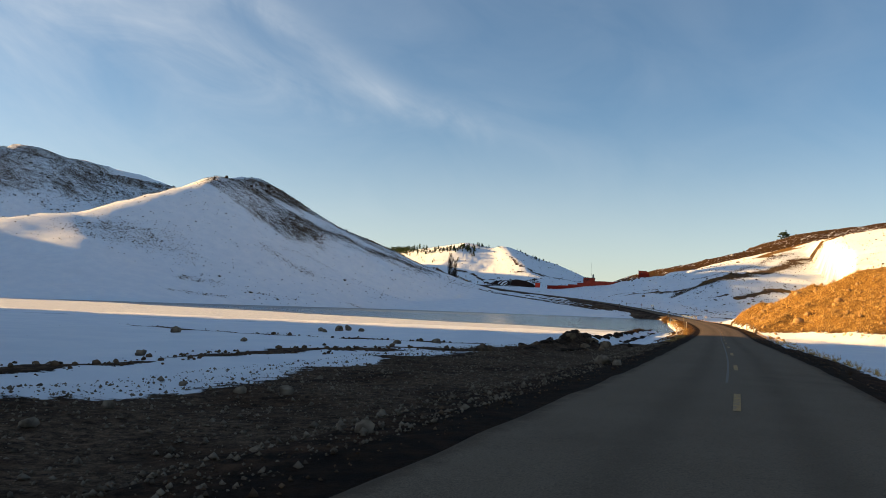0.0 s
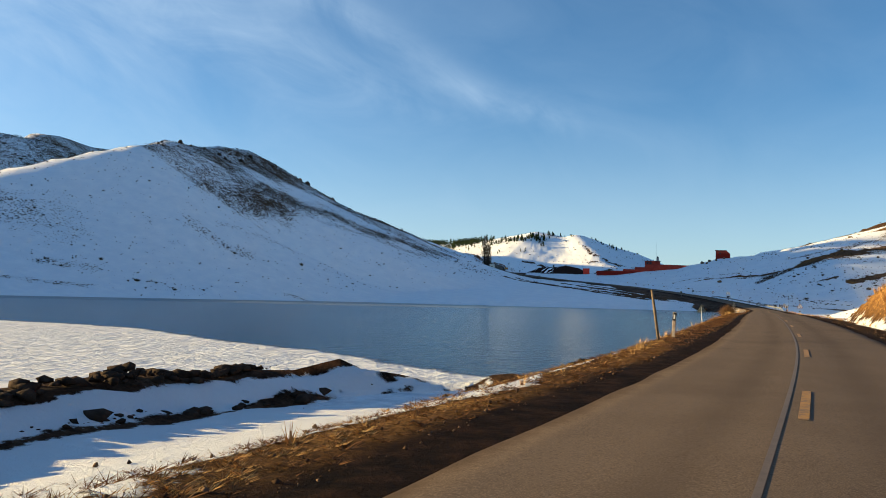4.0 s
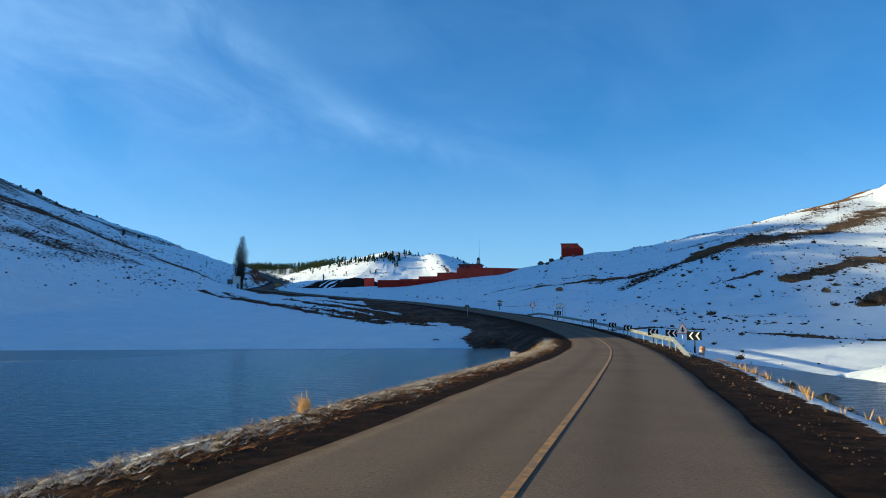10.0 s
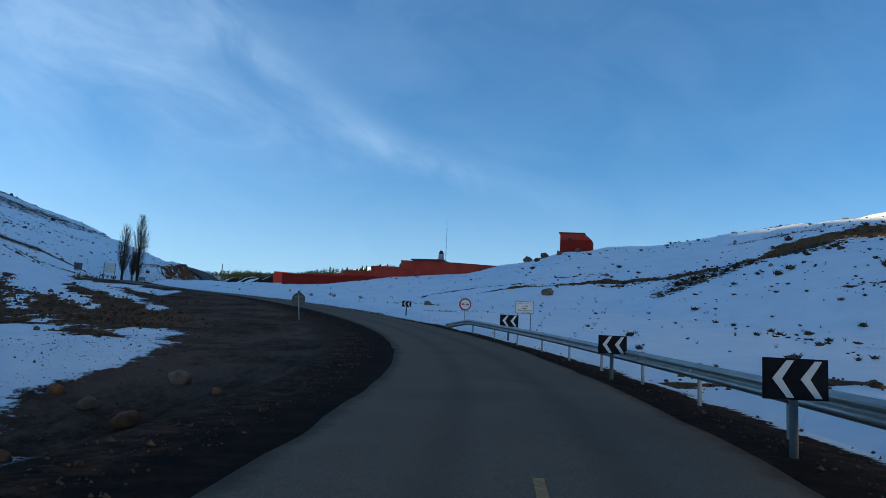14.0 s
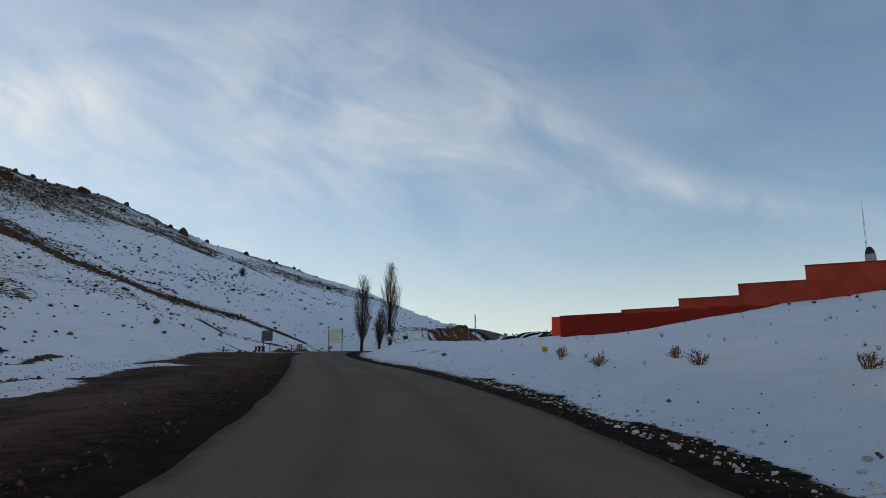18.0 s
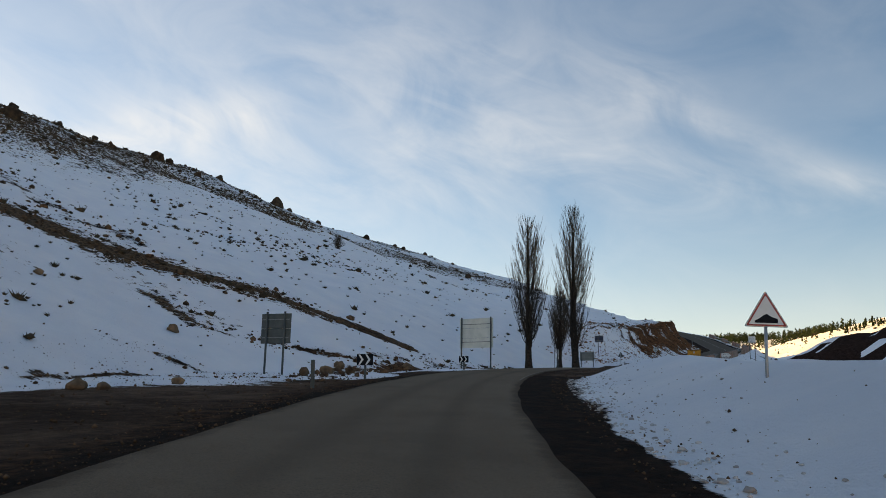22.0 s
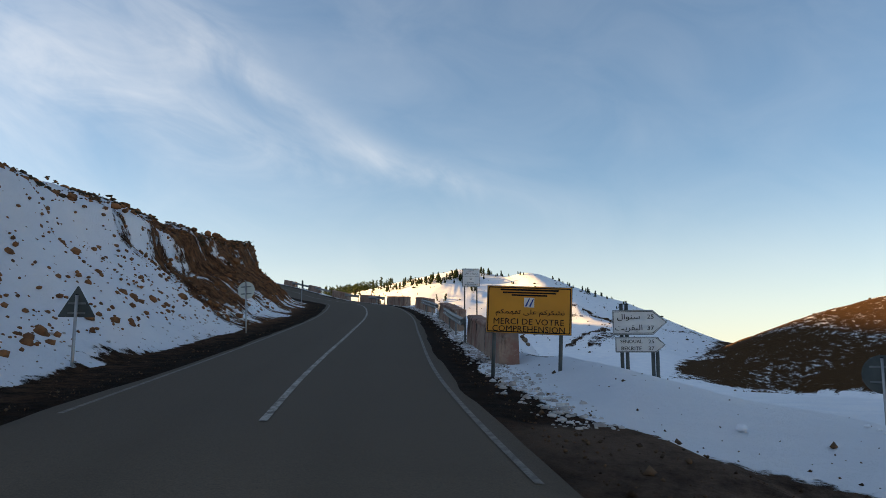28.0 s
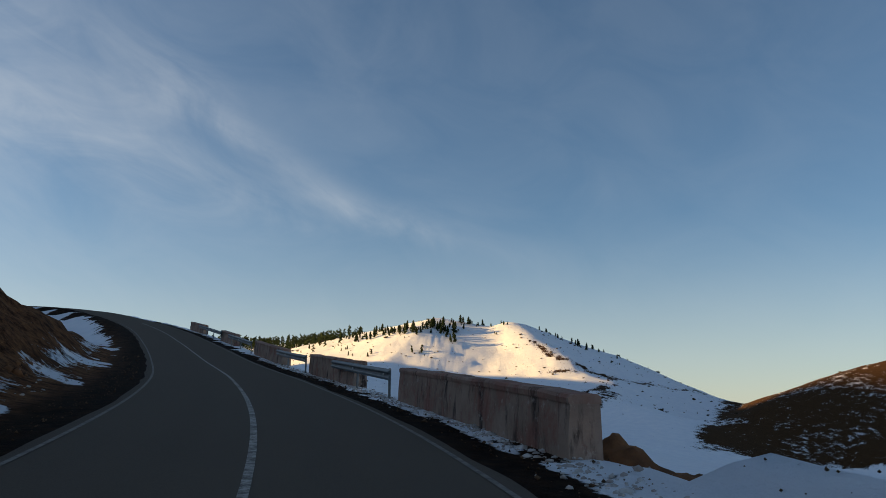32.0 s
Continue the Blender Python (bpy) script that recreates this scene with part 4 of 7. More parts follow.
tagged(road, "narrow worn grey asphalt road with ragged edges", "road", kind="structure")
# ---- small building blocks ----
def lift(x, y):
    """Height of the ground at a place."""
    return float(ground_height(np.array([x]), np.array([y]))[0])


def beside(y, off):
    """A place beside the road: x, y, and the road's heading in degrees (0 along +y, to the left positive)."""
    i = int(np.argmin(np.abs(rl[:, 1] - y)))
    k = (y - rl[i, 1]) / (ty[i] if abs(ty[i]) > 1e-6 else 1)
    px, py = rl[i, 0] + k * tx[i], y
    return px + nx_[i] * off, py + ny_[i] * off, math.degrees(math.atan2(-tx[i], ty[i]))


def heading(x, y):
    i = int(np.argmin((rl[:, 0] - x) ** 2 + (rl[:, 1] - y) ** 2))
    return math.degrees(math.atan2(-tx[i], ty[i]))


def thing(name, label, category, m, group=""):
    ob = new(name)
    ob.empty_display_size = 0.3
    ob.matrix_world = m
    return tagged(ob, label, category, group)


def part(name, bm, material, parent, label="", smooth_=False):
    me = bpy.data.meshes.new(name)
    bm.normal_update()
    bm.to_mesh(me)
    bm.free()
    me.materials.append(material)
    if smooth_:
        me.shade_smooth()
    ob = new(name, me)
    ob.parent = parent
    if label:
        tagged(ob, label)
    return ob


def box(bm, size, at=(0, 0, 0), turn=(0, 0, 0), bevel=0.0):
    r = bmesh.ops.create_cube(bm, size=1.0)
    vs = r["verts"]
    bmesh.ops.scale(bm, vec=size, verts=vs)
    if bevel:
        es = list({e for v in vs for e in v.link_edges})
        vs = list({v for f in bmesh.ops.bevel(bm, geom=es, offset=bevel, segments=1, affect="EDGES", profile=0.5)["faces"] for v in f.verts} | {v for v in vs if v.is_valid})
    bmesh.ops.transform(bm, matrix=pose(*at, *turn), verts=vs)
    return vs


def rod(bm, p0, p1, r0, r1=None, n=8, caps=True):
    """A tapered rod between two places."""
    p0, p1 = Vector(p0), Vector(p1)
    d = p1 - p0
    r = bmesh.ops.create_cone(bm, cap_ends=caps, segments=n, radius1=r0, radius2=r0 if r1 is None else r1, depth=d.length)
    bmesh.ops.transform(bm, matrix=Matrix.Translation((p0 + p1) / 2) @ d.to_track_quat("Z", "Y").to_matrix().to_4x4(), verts=r["verts"])
    return r["verts"]


def slab(bm, outline, y0, y1):
    """A flat plate: an outline in x and z, from y0 (front) to y1 (back)."""
    a = [bm.verts.new((x, y0, z)) for x, z in outline]
    b = [bm.verts.new((x, y1, z)) for x, z in outline]
    bm.faces.new(a)
    bm.faces.new(b[::-1])
    n = len(a)
    for i in range(n):
        bm.faces.new((a[i], b[i], b[(i + 1) % n], a[(i + 1) % n]))
    bmesh.ops.recalc_face_normals(bm, faces=bm.faces)


def ringed(r, n=40, x=0.0, z=0.0):
    return [(x + r * math.cos(2 * math.pi * i / n), z + r * math.sin(2 * math.pi * i / n)) for i in range(n)]


def rounded(corners, r, n=5):
    """An outline with its corners rounded."""
    out = []
    k = len(corners)
    for i, c in enumerate(corners):
        p, q, s = Vector(corners[i - 1]), Vector(c), Vector(corners[(i + 1) % k])
        a, b = q + (p - q).normalized() * r, q + (s - q).normalized() * r
        for j in range(n + 1):
            u = j / n
            v = a * (1 - u) ** 2 + q * 2 * u * (1 - u) + b * u * u
            out.append((v.x, v.y))
    return out


def frame_of(bm, outer, inner, y0, y1):
    """A flat frame between two outlines of as many points."""
    n = len(outer)
    v = [[bm.verts.new((x, y, z)) for x, z in o] for o in (outer, inner) for y in (y0, y1)]
    for i in range(n):
        j = (i + 1) % n
        bm.faces.new((v[0][i], v[0][j], v[2][j], v[2][i]))
        bm.faces.new((v[1][i], v[3][i], v[3][j], v[1][j]))
        bm.faces.new((v[0][i], v[1][i], v[1][j], v[0][j]))
        bm.faces.new((v[2][i], v[2][j], v[3][j], v[3][i]))
    bmesh.ops.recalc_face_normals(bm, faces=bm.faces)


ARABIC = {c: (0xFE80 + o, n) for c, o, n in (
    ("\u0621", 0, 1), ("\u0622", 1, 2), ("\u0623", 3, 2), ("\u0627", 13, 2), ("\u0628", 15, 4), ("\u0629", 19, 2), ("\u062A", 21, 4), ("\u062B", 25, 4),
    ("\u062C", 29, 4), ("\u062D", 33, 4), ("\u062E", 37, 4), ("\u062F", 41, 2), ("\u0631", 45, 2), ("\u0632", 47, 2), ("\u0633", 49, 4), ("\u0634", 53, 4),
    ("\u0637", 65, 4), ("\u0639", 73, 4), ("\u0641", 81, 4), ("\u0642", 85, 4), ("\u0643", 89, 4), ("\u0644", 93, 4), ("\u0645", 97, 4), ("\u0646", 101, 4),
    ("\u0647", 105, 4), ("\u0648", 109, 2), ("\u0649", 111, 2), ("\u064A", 113, 4))}


def joined(text):
    """Arabic letters in their joined forms, laid out from left to right."""
    out = []
    for word in text.split(" "):
        w = []
        for i, c in enumerate(word):
            if c not in ARABIC:
                w.append(c)
                continue
            code, n = ARABIC[c]
            before = i > 0 and word[i - 1] in ARABIC and ARABIC[word[i - 1]][1] == 4
            after = n == 4 and i + 1 < len(word) and word[i + 1] in ARABIC
            w.append(chr(code + (3 if before and after else 2 if after else 1 if before and n > 1 else 0)))
        out.append("".join(w[::-1]))
    return " ".join(out[::-1])


def lettering(text, height, width, at, material, parent, name="lettering"):
    """Raised letters on the front of a plate, fitted to a width; at is the middle, in x, y, z."""
    c = bpy.data.curves.new(name, "FONT")
    c.body, c.size, c.extrude, c.resolution_u = text, 1.0, 0.004, 2
    c.align_x, c.align_y = "CENTER", "CENTER"
    o = new("draft", c)
    bpy.context.view_layer.update()
    me = bpy.data.meshes.new_from_object(o.evaluated_get(bpy.context.evaluated_depsgraph_get()))
    bpy.data.objects.remove(o)
    co = np.array([v.co[:] for v in me.vertices])
    lo, hi = co.min(0), co.max(0)
    for v in me.vertices:
        x = (v.co.x - (lo[0] + hi[0]) / 2) / (hi[0] - lo[0]) * width
        z = (v.co.y - (lo[1] + hi[1]) / 2) / (hi[1] - lo[1]) * height
        v.co = Vector((at[0] + x, at[1] - v.co.z - 0.004, at[2] + z))
    co = [v.co[:] for v in me.vertices]
    spans = sorted((min(co[i][0] for i in p.vertices), max(co[i][0] for i in p.vertices), tuple(p.vertices)) for p in me.polygons)
    words, right = [], -1e9
    for a, b, f in spans:
        if a > right + 0.30 * height:
            words.append([])
        words[-1].append(f)
        right = max(right, b)
    bpy.data.meshes.remove(me)
    for faces in words:
        used = sorted({i for f in faces for i in f})
        at_ = {i: k for k, i in enumerate(used)}
        w = bpy.data.meshes.new(name)
        w.from_pydata([co[i] for i in used], [], [[at_[i] for i in f] for f in faces])
        w.materials.append(material)
        new(name, w).parent = parent


def bars(lines, material, parent, y):
    """Writing too small to read, as bars: middle x, z, width, height."""
    for x, z, w, h in lines:
        bm = bmesh.new()
        box(bm, (w, 0.004, h), (x, y, z))
        part("writing_bar", bm, material, parent)


STEEL = plain("galvanised_steel", (0.30, 0.31, 0.32), (0.42, 0.43, 0.43), 3.0, 0.45, 0.75, 0.15, 0.003)
DULL_STEEL = plain("weathered_grey_steel", (0.13, 0.145, 0.15), (0.20, 0.215, 0.22), 4.0, 0.55, 0.4, 0.2, 0.003)
RAIL_STEEL = plain("weathered_guard_rail", (0.26, 0.27, 0.25), (0.38, 0.38, 0.35), 1.5, 0.5, 0.55, 0.2, 0.004)
SIGN_WHITE = plain("white_sign_sheet", (0.70, 0.71, 0.70), (0.62, 0.63, 0.62), 2.5, 0.45, 0, 0.1, 0.002)
SIGN_BACK = plain("dark_sign_back", (0.045, 0.055, 0.055), (0.075, 0.085, 0.080), 2.5, 0.5, 0.3, 0.2, 0.003)
PALE_BACK = plain("pale_sign_back", (0.50, 0.54, 0.50), (0.62, 0.65, 0.60), 1.6, 0.5, 0.2, 0.2, 0.003)
SIGN_RED = plain("red_sign_sheet", (0.34, 0.034, 0.030), (0.27, 0.030, 0.026), 3.0, 0.45, 0, 0.1, 0.002)
SIGN_BLACK = plain("black_sign_sheet", (0.010, 0.010, 0.012), (0.020, 0.020, 0.022), 3.0, 0.8, 0, 0.1, 0.002)
SIGN_BLUE = plain("blue_sign_sheet", (0.02, 0.06, 0.30), (0.02, 0.05, 0.24), 3.0, 0.45, 0, 0.1, 0.002)
SIGN_NAVY = plain("dark_navy_sheet", (0.010, 0.016, 0.045), (0.016, 0.022, 0.055), 3.0, 0.5, 0, 0.1, 0.002)
SIGN_ORANGE = plain("orange_yellow_sheet", (0.62, 0.27, 0.010), (0.55, 0.235, 0.010), 2.0, 0.5, 0, 0.1, 0.002)
SIGN_YELLOW = plain("yellow_sheet", (0.70, 0.46, 0.02), (0.60, 0.38, 0.02), 4.0, 0.5, 0, 0.1, 0.002)
SIGN_GREY = plain("dull_grey_green_sheet", (0.17, 0.20, 0.195), (0.24, 0.265, 0.25), 2.0, 0.5, 0.1, 0.15, 0.002)
GREEN_POST = plain("dark_grey_green_post", (0.045, 0.055, 0.055), (0.075, 0.085, 0.080), 5.0, 0.55, 0.2, 0.2, 0.003)
OLD_WOOD = plain("grey_weathered_wood", (0.20, 0.155, 0.105), (0.12, 0.09, 0.06), 9.0, 0.85, 0, 0.6, 0.01)
ROCK = plain("brown_boulder", (0.21, 0.145, 0.092), (0.09, 0.064, 0.044), 2.2, 0.9, 0, 0.8, 0.06, 0.35)
OUTCROP = plain("dark_outcrop", (0.075, 0.052, 0.034), (0.032, 0.024, 0.018), 1.2, 0.95, 0, 0.8, 0.08, 0.3)
DARK_ROCK = plain("dark_clod", (0.022, 0.016, 0.012), (0.055, 0.040, 0.030), 4.0, 0.95, 0, 0.8, 0.05)
BARK = plain("grey_poplar_bark", (0.020, 0.016, 0.013), (0.052, 0.043, 0.035), 6.0, 0.9, 0, 0.8, 0.03)
TWIG = plain("brown_grey_twigs", (0.062, 0.049, 0.036), (0.100, 0.080, 0.060), 3.0, 0.85, 0, 0.2, 0.005)
BUSH_TWIG = plain("reddish_dry_twigs", (0.19, 0.095, 0.035), (0.11, 0.055, 0.024), 3.0, 0.85, 0, 0.2, 0.005)
STRAW = plain("dry_straw", (0.52, 0.34, 0.125), (0.38, 0.22, 0.070), 2.0, 0.85, 0, 0.2, 0.004)
FROST = plain("frosted_grass", (0.62, 0.58, 0.52), (0.36, 0.29, 0.20), 3.0, 0.85, 0, 0.2, 0.004)
BROWN_TWIG = plain("brown_dry_twigs", (0.26, 0.155, 0.072), (0.13, 0.078, 0.040), 3.0, 0.85, 0, 0.2, 0.005)
SHRUB = plain("dark_tufts", (0.045, 0.036, 0.024), (0.085, 0.064, 0.040), 0.6, 0.9, 0, 0.3, 0.01)
PINE = plain("dark_pine_needles", (0.018, 0.030, 0.014), (0.036, 0.050, 0.022), 0.5, 0.85, 0, 0.4, 0.05)
PINE_BARK = plain("pine_bark", (0.07, 0.045, 0.03), (0.11, 0.07, 0.045), 4.0, 0.9, 0, 0.6, 0.03)


def concrete_material(name, a, b, stain):
    m = Mat(name, 0.9)
    run = m.noise(2.6, 6, 0.7, stretch=(1.0, 1.0, 0.22))
    c = m.mix(m.step(m.noise(1.2, 6, 0.65), 0.3, 0.7), a, b)
    c = m.mix(m.step(run, 0.50, 0.66), c, stain)
    c = m.mix(m.math("MULTIPLY", m.step(m.noise(1.1, 7, 0.7), 0.48, 0.62), 0.75), c, (0.27, 0.135, 0.105))
    c = m.mix(m.math("MULTIPLY", m.step(m.noise(5.0, 7, 0.75), 0.56, 0.66), 0.7), c, (0.42, 0.36, 0.31))
    m.color(c)
    m.bump(m.noise(14, 6, 0.7), 0.6, 0.02)
    return m.m


CONCRETE = concrete_material("stained_concrete", (0.36, 0.27, 0.215), (0.23, 0.17, 0.135), (0.055, 0.043, 0.038))
COPING = concrete_material("pale_pink_coping", (0.36, 0.25, 0.20), (0.25, 0.165, 0.13), (0.10, 0.07, 0.055))
KERB_RED = plain("worn_red_paint", (0.42, 0.10, 0.035), (0.30, 0.17, 0.10), 5.0, 0.85, 0, 0.5, 0.02)
KERB_WHITE = plain("worn_whitewash", (0.46, 0.40, 0.33), (0.26, 0.20, 0.15), 5.0, 0.85, 0, 0.5, 0.02)
HOUSE_PALE = plain("pale_station_wall", (0.42, 0.40, 0.36), (0.32, 0.30, 0.27), 1.2, 0.85, 0, 0.4, 0.02)
DARK_OPENING = plain("dark_opening", (0.012, 0.012, 0.014), (0.02, 0.02, 0.02), 2.0, 0.6)
SNOW = plain("clean_snow", (0.80, 0.83, 0.88), (0.87, 0.89, 0.92), 1.0, 0.7, 0, 0.6, 0.06)

DIRT_STONE = plain("dull_brown_gravel", (0.15, 0.098, 0.062), (0.035, 0.022, 0.014), 3.0, 0.95, 0, 0.5, 0.02)
GREY_STONE = plain("grey_field_stone", (0.23, 0.18, 0.13), (0.07, 0.052, 0.038), 3.0, 0.95, 0, 0.5, 0.02)
OLD_SNOW = plain("dirty_old_snow", (0.60, 0.60, 0.60), (0.30, 0.27, 0.25), 2.5, 0.8, 0, 0.7, 0.05)
TAN_ROCK = plain("tan_sunlit_rock", (0.36, 0.23, 0.11), (0.22, 0.13, 0.06), 2.2, 0.9, 0, 0.8, 0.05, 0.25)
RED_ROCK = plain("reddish_earth_rock", (0.26, 0.125, 0.06), (0.12, 0.06, 0.032), 2.2, 0.9, 0, 0.8, 0.06, 0.3)
RED_DARK = plain("dark_red_coping", (0.20, 0.045, 0.028), (0.14, 0.035, 0.024), 1.2, 0.85, 0, 0.4, 0.01)
OLD_WHITE = paint_material("rubbed_white_paint", (0.160, 0.128, 0.096), (0.115, 0.086, 0.060))
FAINT_YELLOW, FAINT_WHITE = paint_material("worn_yellow_paint", (0.098, 0.068, 0.034), (0.084, 0.063, 0.044)), paint_material("worn_white_paint", (0.165, 0.142, 0.116), (0.066, 0.052, 0.040))


def heap_material():
    m = Mat("streaked_soil", 0.95)
    soil = m.mix(m.step(m.noise(5.0, 6, 0.75), 0.3, 0.7), (0.016, 0.009, 0.007), (0.050, 0.030, 0.024))
    m.color(soil)
    m.bump(m.noise(7.0, 6, 0.7), 0.7, 0.08)
    return m.m


HEAP = heap_material()

# ---- signs ----
def stand(x, y, turn, lean=0.0, side=0.0, sink=0.0):
    return Matrix.Translation((x, y, lift(x, y) - sink)) @ pose(0, 0, 0, lean, side, turn)


def post_of(parent, x, h, r=0.03, material=STEEL, label="", band=None):
    bm = bmesh.new()
    rod(bm, (x, 0.05, -0.9), (x, 0.05, h), r, r, 10)
    p = part("post", bm, material, parent, label, True)
    bm = bmesh.new()
    rod(bm, (x, 0.05, h), (x, 0.05, h + 0.02), r * 1.15, r * 0.7, 10)
    part("cap", bm, SIGN_BLACK, p)
    if band:
        bm = bmesh.new()
        rod(bm, (x, 0.05, -0.02), (x, 0.05, band), r * 1.08, r * 1.08, 10)
        part("base_band", bm, SIGN_BLACK, p)
    return p


def brackets(parent, z, w, gap):
    for k in (-1, 1):
        bm = bmesh.new()
        box(bm, (w, 0.025, 0.04), (0, 0.022, z + k * gap), bevel=0.004)
        part("bracket", bm, DULL_STEEL, parent)


def round_sign(x, y, turn, h, d, face, label, lean=0.0, side=0.0, back=SIGN_BACK):
    ob = thing("round_road_sign", label, "road sign", stand(x, y, turn, lean, side))
    post_of(ob, 0, h + d * 0.42)
    r = d / 2
    bm = bmesh.new()
    slab(bm, ringed(r, 40, 0, h), -0.012, 0.008)
    plate = part("plate", bm, back, ob)
    bm = bmesh.new()
    frame_of(bm, ringed(r * 1.005, 40, 0, h), ringed(r * 0.96, 40, 0, h), -0.014, 0.022)
    part("rim", bm, back, plate)
    brackets(ob, h, d * 0.62, d * 0.2)
    bm = bmesh.new()
    slab(bm, ringed(r * 0.955, 40, 0, h), -0.016, -0.0125)
    part("face", bm, SIGN_WHITE, plate)
    if face == "no_overtaking":
        bm = bmesh.new()
        frame_of(bm, ringed(r * 0.98, 40, 0, h), ringed(r * 0.76, 40, 0, h), -0.020, -0.0165)
        part("red_ring", bm, SIGN_RED, plate)
        for k, mat in ((-1, SIGN_RED), (1, SIGN_BLUE)):
            cx = k * r * 0.36
            body = [(-.26, -.08), (.26, -.08), (.27, .03), (.17, .05), (.12, .16), (-.12, .16), (-.17, .05), (-.27, .03)]
            bm = bmesh.new()
            slab(bm, [(cx + a * r, h + b * r) for a, b in body], -0.020, -0.0165)
            car = part("car_symbol", bm, mat, plate)
            for q in (-.16, .16):
                bm = bmesh.new()
                slab(bm, ringed(r * 0.06, 12, cx + q * r, h - .10 * r), -0.021, -0.0168)
                part("wheel", bm, mat, car)
    else:
        bm = bmesh.new()
        frame_of(bm, ringed(r * 0.98, 40, 0, h), ringed(r * 0.76, 40, 0, h), -0.020, -0.0165)
        part("red_ring", bm, SIGN_RED, plate)
    return ob


def triangle_sign(x, y, turn, h, side_len, face, label, lean=0.0, side=0.0, post=STEEL, band=None):
    ob = thing("triangular_road_sign", label, "road sign", stand(x, y, turn, lean, side))
    post_of(ob, 0, h + side_len * 0.3, 0.032, post, "", band)
    R = side_len / math.sqrt(3)

    def tri(k, r):
        return rounded([(k * R * math.cos(a), h + k * R * math.sin(a)) for a in (math.pi / 2, math.pi * 7 / 6, math.pi * 11 / 6)], r)

    bm = bmesh.new()
    slab(bm, tri(1.0, 0.06 * side_len), -0.010, 0.008)
    plate = part("plate", bm, SIGN_BACK, ob)
    brackets(ob, h - 0.05 * side_len, side_len * 0.45, side_len * 0.13)
    bm = bmesh.new()
    slab(bm, tri(0.97, 0.05 * side_len), -0.014, -0.0105)
    part("face", bm, SIGN_WHITE, plate)
    bm = bmesh.new()
    frame_of(bm, tri(0.93, 0.05 * side_len), tri(0.80, 0.03 * side_len), -0.018, -0.0145)
    part("red_border", bm, SIGN_RED, plate)
    s = side_len
    if face == "bends":
        shape = [(.04, -.20), (.11, -.20), (.11, -.02), (-.02, .08), (-.02, .16), (.03, .16), (-.05, .27), (-.13, .16), (-.08, .16), (-.08, .04), (.04, -.06)]
    elif face == "priority":
        shape = [(-.07, -.20), (0, -.16), (.07, -.20), (.07, -.02), (.19, -.02), (.19, .03), (.07, .03), (.07, .16), (0, .29), (-.07, .16), (-.07, .03), (-.19, .03), (-.19, -.02), (-.07, -.02)]
    elif face == "slope":
        shape = [(-.26, -.20), (.26, -.20), (.26, -.08), (.12, -.02), (.02, .06), (-.06, .02), (-.14, -.06), (-.26, -.14)]
    else:
        shape = [(-.03, -.2), (.03, -.2), (.03, .2), (-.03, .2)]
    bm = bmesh.new()
    slab(bm, [(a * s, h - 0.03 * s + b * s * 0.82) for a, b in shape], -0.018, -0.0145)
    part("symbol", bm, SIGN_BLACK, plate)
    return ob


def chevron_sign(x, y, turn, h, w, right=False, lean=0.0, side=0.0, note=""):
    ob = thing("chevron_road_sign", "black chevron board with white arrows " + (note or "on a short steel post"), "road sign",
               stand(x, y, turn, lean, side), "chevron boards of the bends")
    hh = w * 0.31
    post_of(ob, 0, h + hh * 0.7, 0.05, GREEN_POST, "", 0.35 if note else None)
    bm = bmesh.new()
    box(bm, (w, 0.02, 2 * hh), (0, 0, h), bevel=0.004)
    board = part("board", bm, SIGN_BLACK, ob)
    k = -1 if right else 1
    for c in (-0.25, 0.22):
        a = [(.10, 1), (.22, 1), (.02, 0), (.22, -1), (.10, -1), (-.14, 0)]
        bm = bmesh.new()
        slab(bm, [(k * (c + p) * w * 0.92, h + q * hh * 0.9) for p, q in a], -0.016, -0.0115)
        part("arrow", bm, SIGN_WHITE, board)
    brackets(ob, h, w * 0.5, hh * 0.4)
    return ob


def board_sign(name, x, y, turn, w, h, z, front, back, label, posts=(-0.35, 0.35), post=STEEL, planks=0, border=None, lean=0.0, side=0.0, r=0.035):
    """A rectangular board on posts; z is the height of its middle."""
    ob = thing(name, label, "road sign", stand(x, y, turn, lean, side))
    for p in posts:
        post_of(ob, p * w, z + h * 0.5 + (0.06 if planks else -0.03), r, post)
    if planks:
        ph = h / planks
        for i in range(planks):
            bm = bmesh.new()
            box(bm, (w, 0.03, ph - 0.012), (0, -0.005, z - h / 2 + ph * (i + 0.5)), bevel=0.006)
            part("panel", bm, back, ob)
        bm = bmesh.new()
        box(bm, (w * 0.99, 0.004, h * 0.99), (0, -0.024, z))
        face = part("face", bm, front, ob)
    else:
        bm = bmesh.new()
        box(bm, (w, 0.02, h), (0, 0, z), bevel=0.004)
        board = part("board", bm, back, ob)
        bm = bmesh.new()
        box(bm, (w * 0.985, 0.004, h * 0.98), (0, -0.0135, z))
        face = part("face", bm, front, board)
    for k in (-0.3, 0.3):
        bm = bmesh.new()
        box(bm, (w * 0.9, 0.03, 0.045), (0, 0.03, z + k * h), bevel=0.004)
        part("rail", bm, DULL_STEEL, ob)
    if border:
        a = rounded([(-w * .485, z - h * .475), (w * .485, z - h * .475), (w * .485, z + h * .475), (-w * .485, z + h * .475)], 0.03)
        b = rounded([(-w * .485 + .02, z - h * .475 + .02), (w * .485 - .02, z - h * .475 + .02), (w * .485 - .02, z + h * .475 - .02), (-w * .485 + .02, z + h * .475 - .02)], 0.02)
        bm = bmesh.new()
        frame_of(bm, a, b, -0.020, -0.0165)
        part("border", bm, border, ob)
    return ob


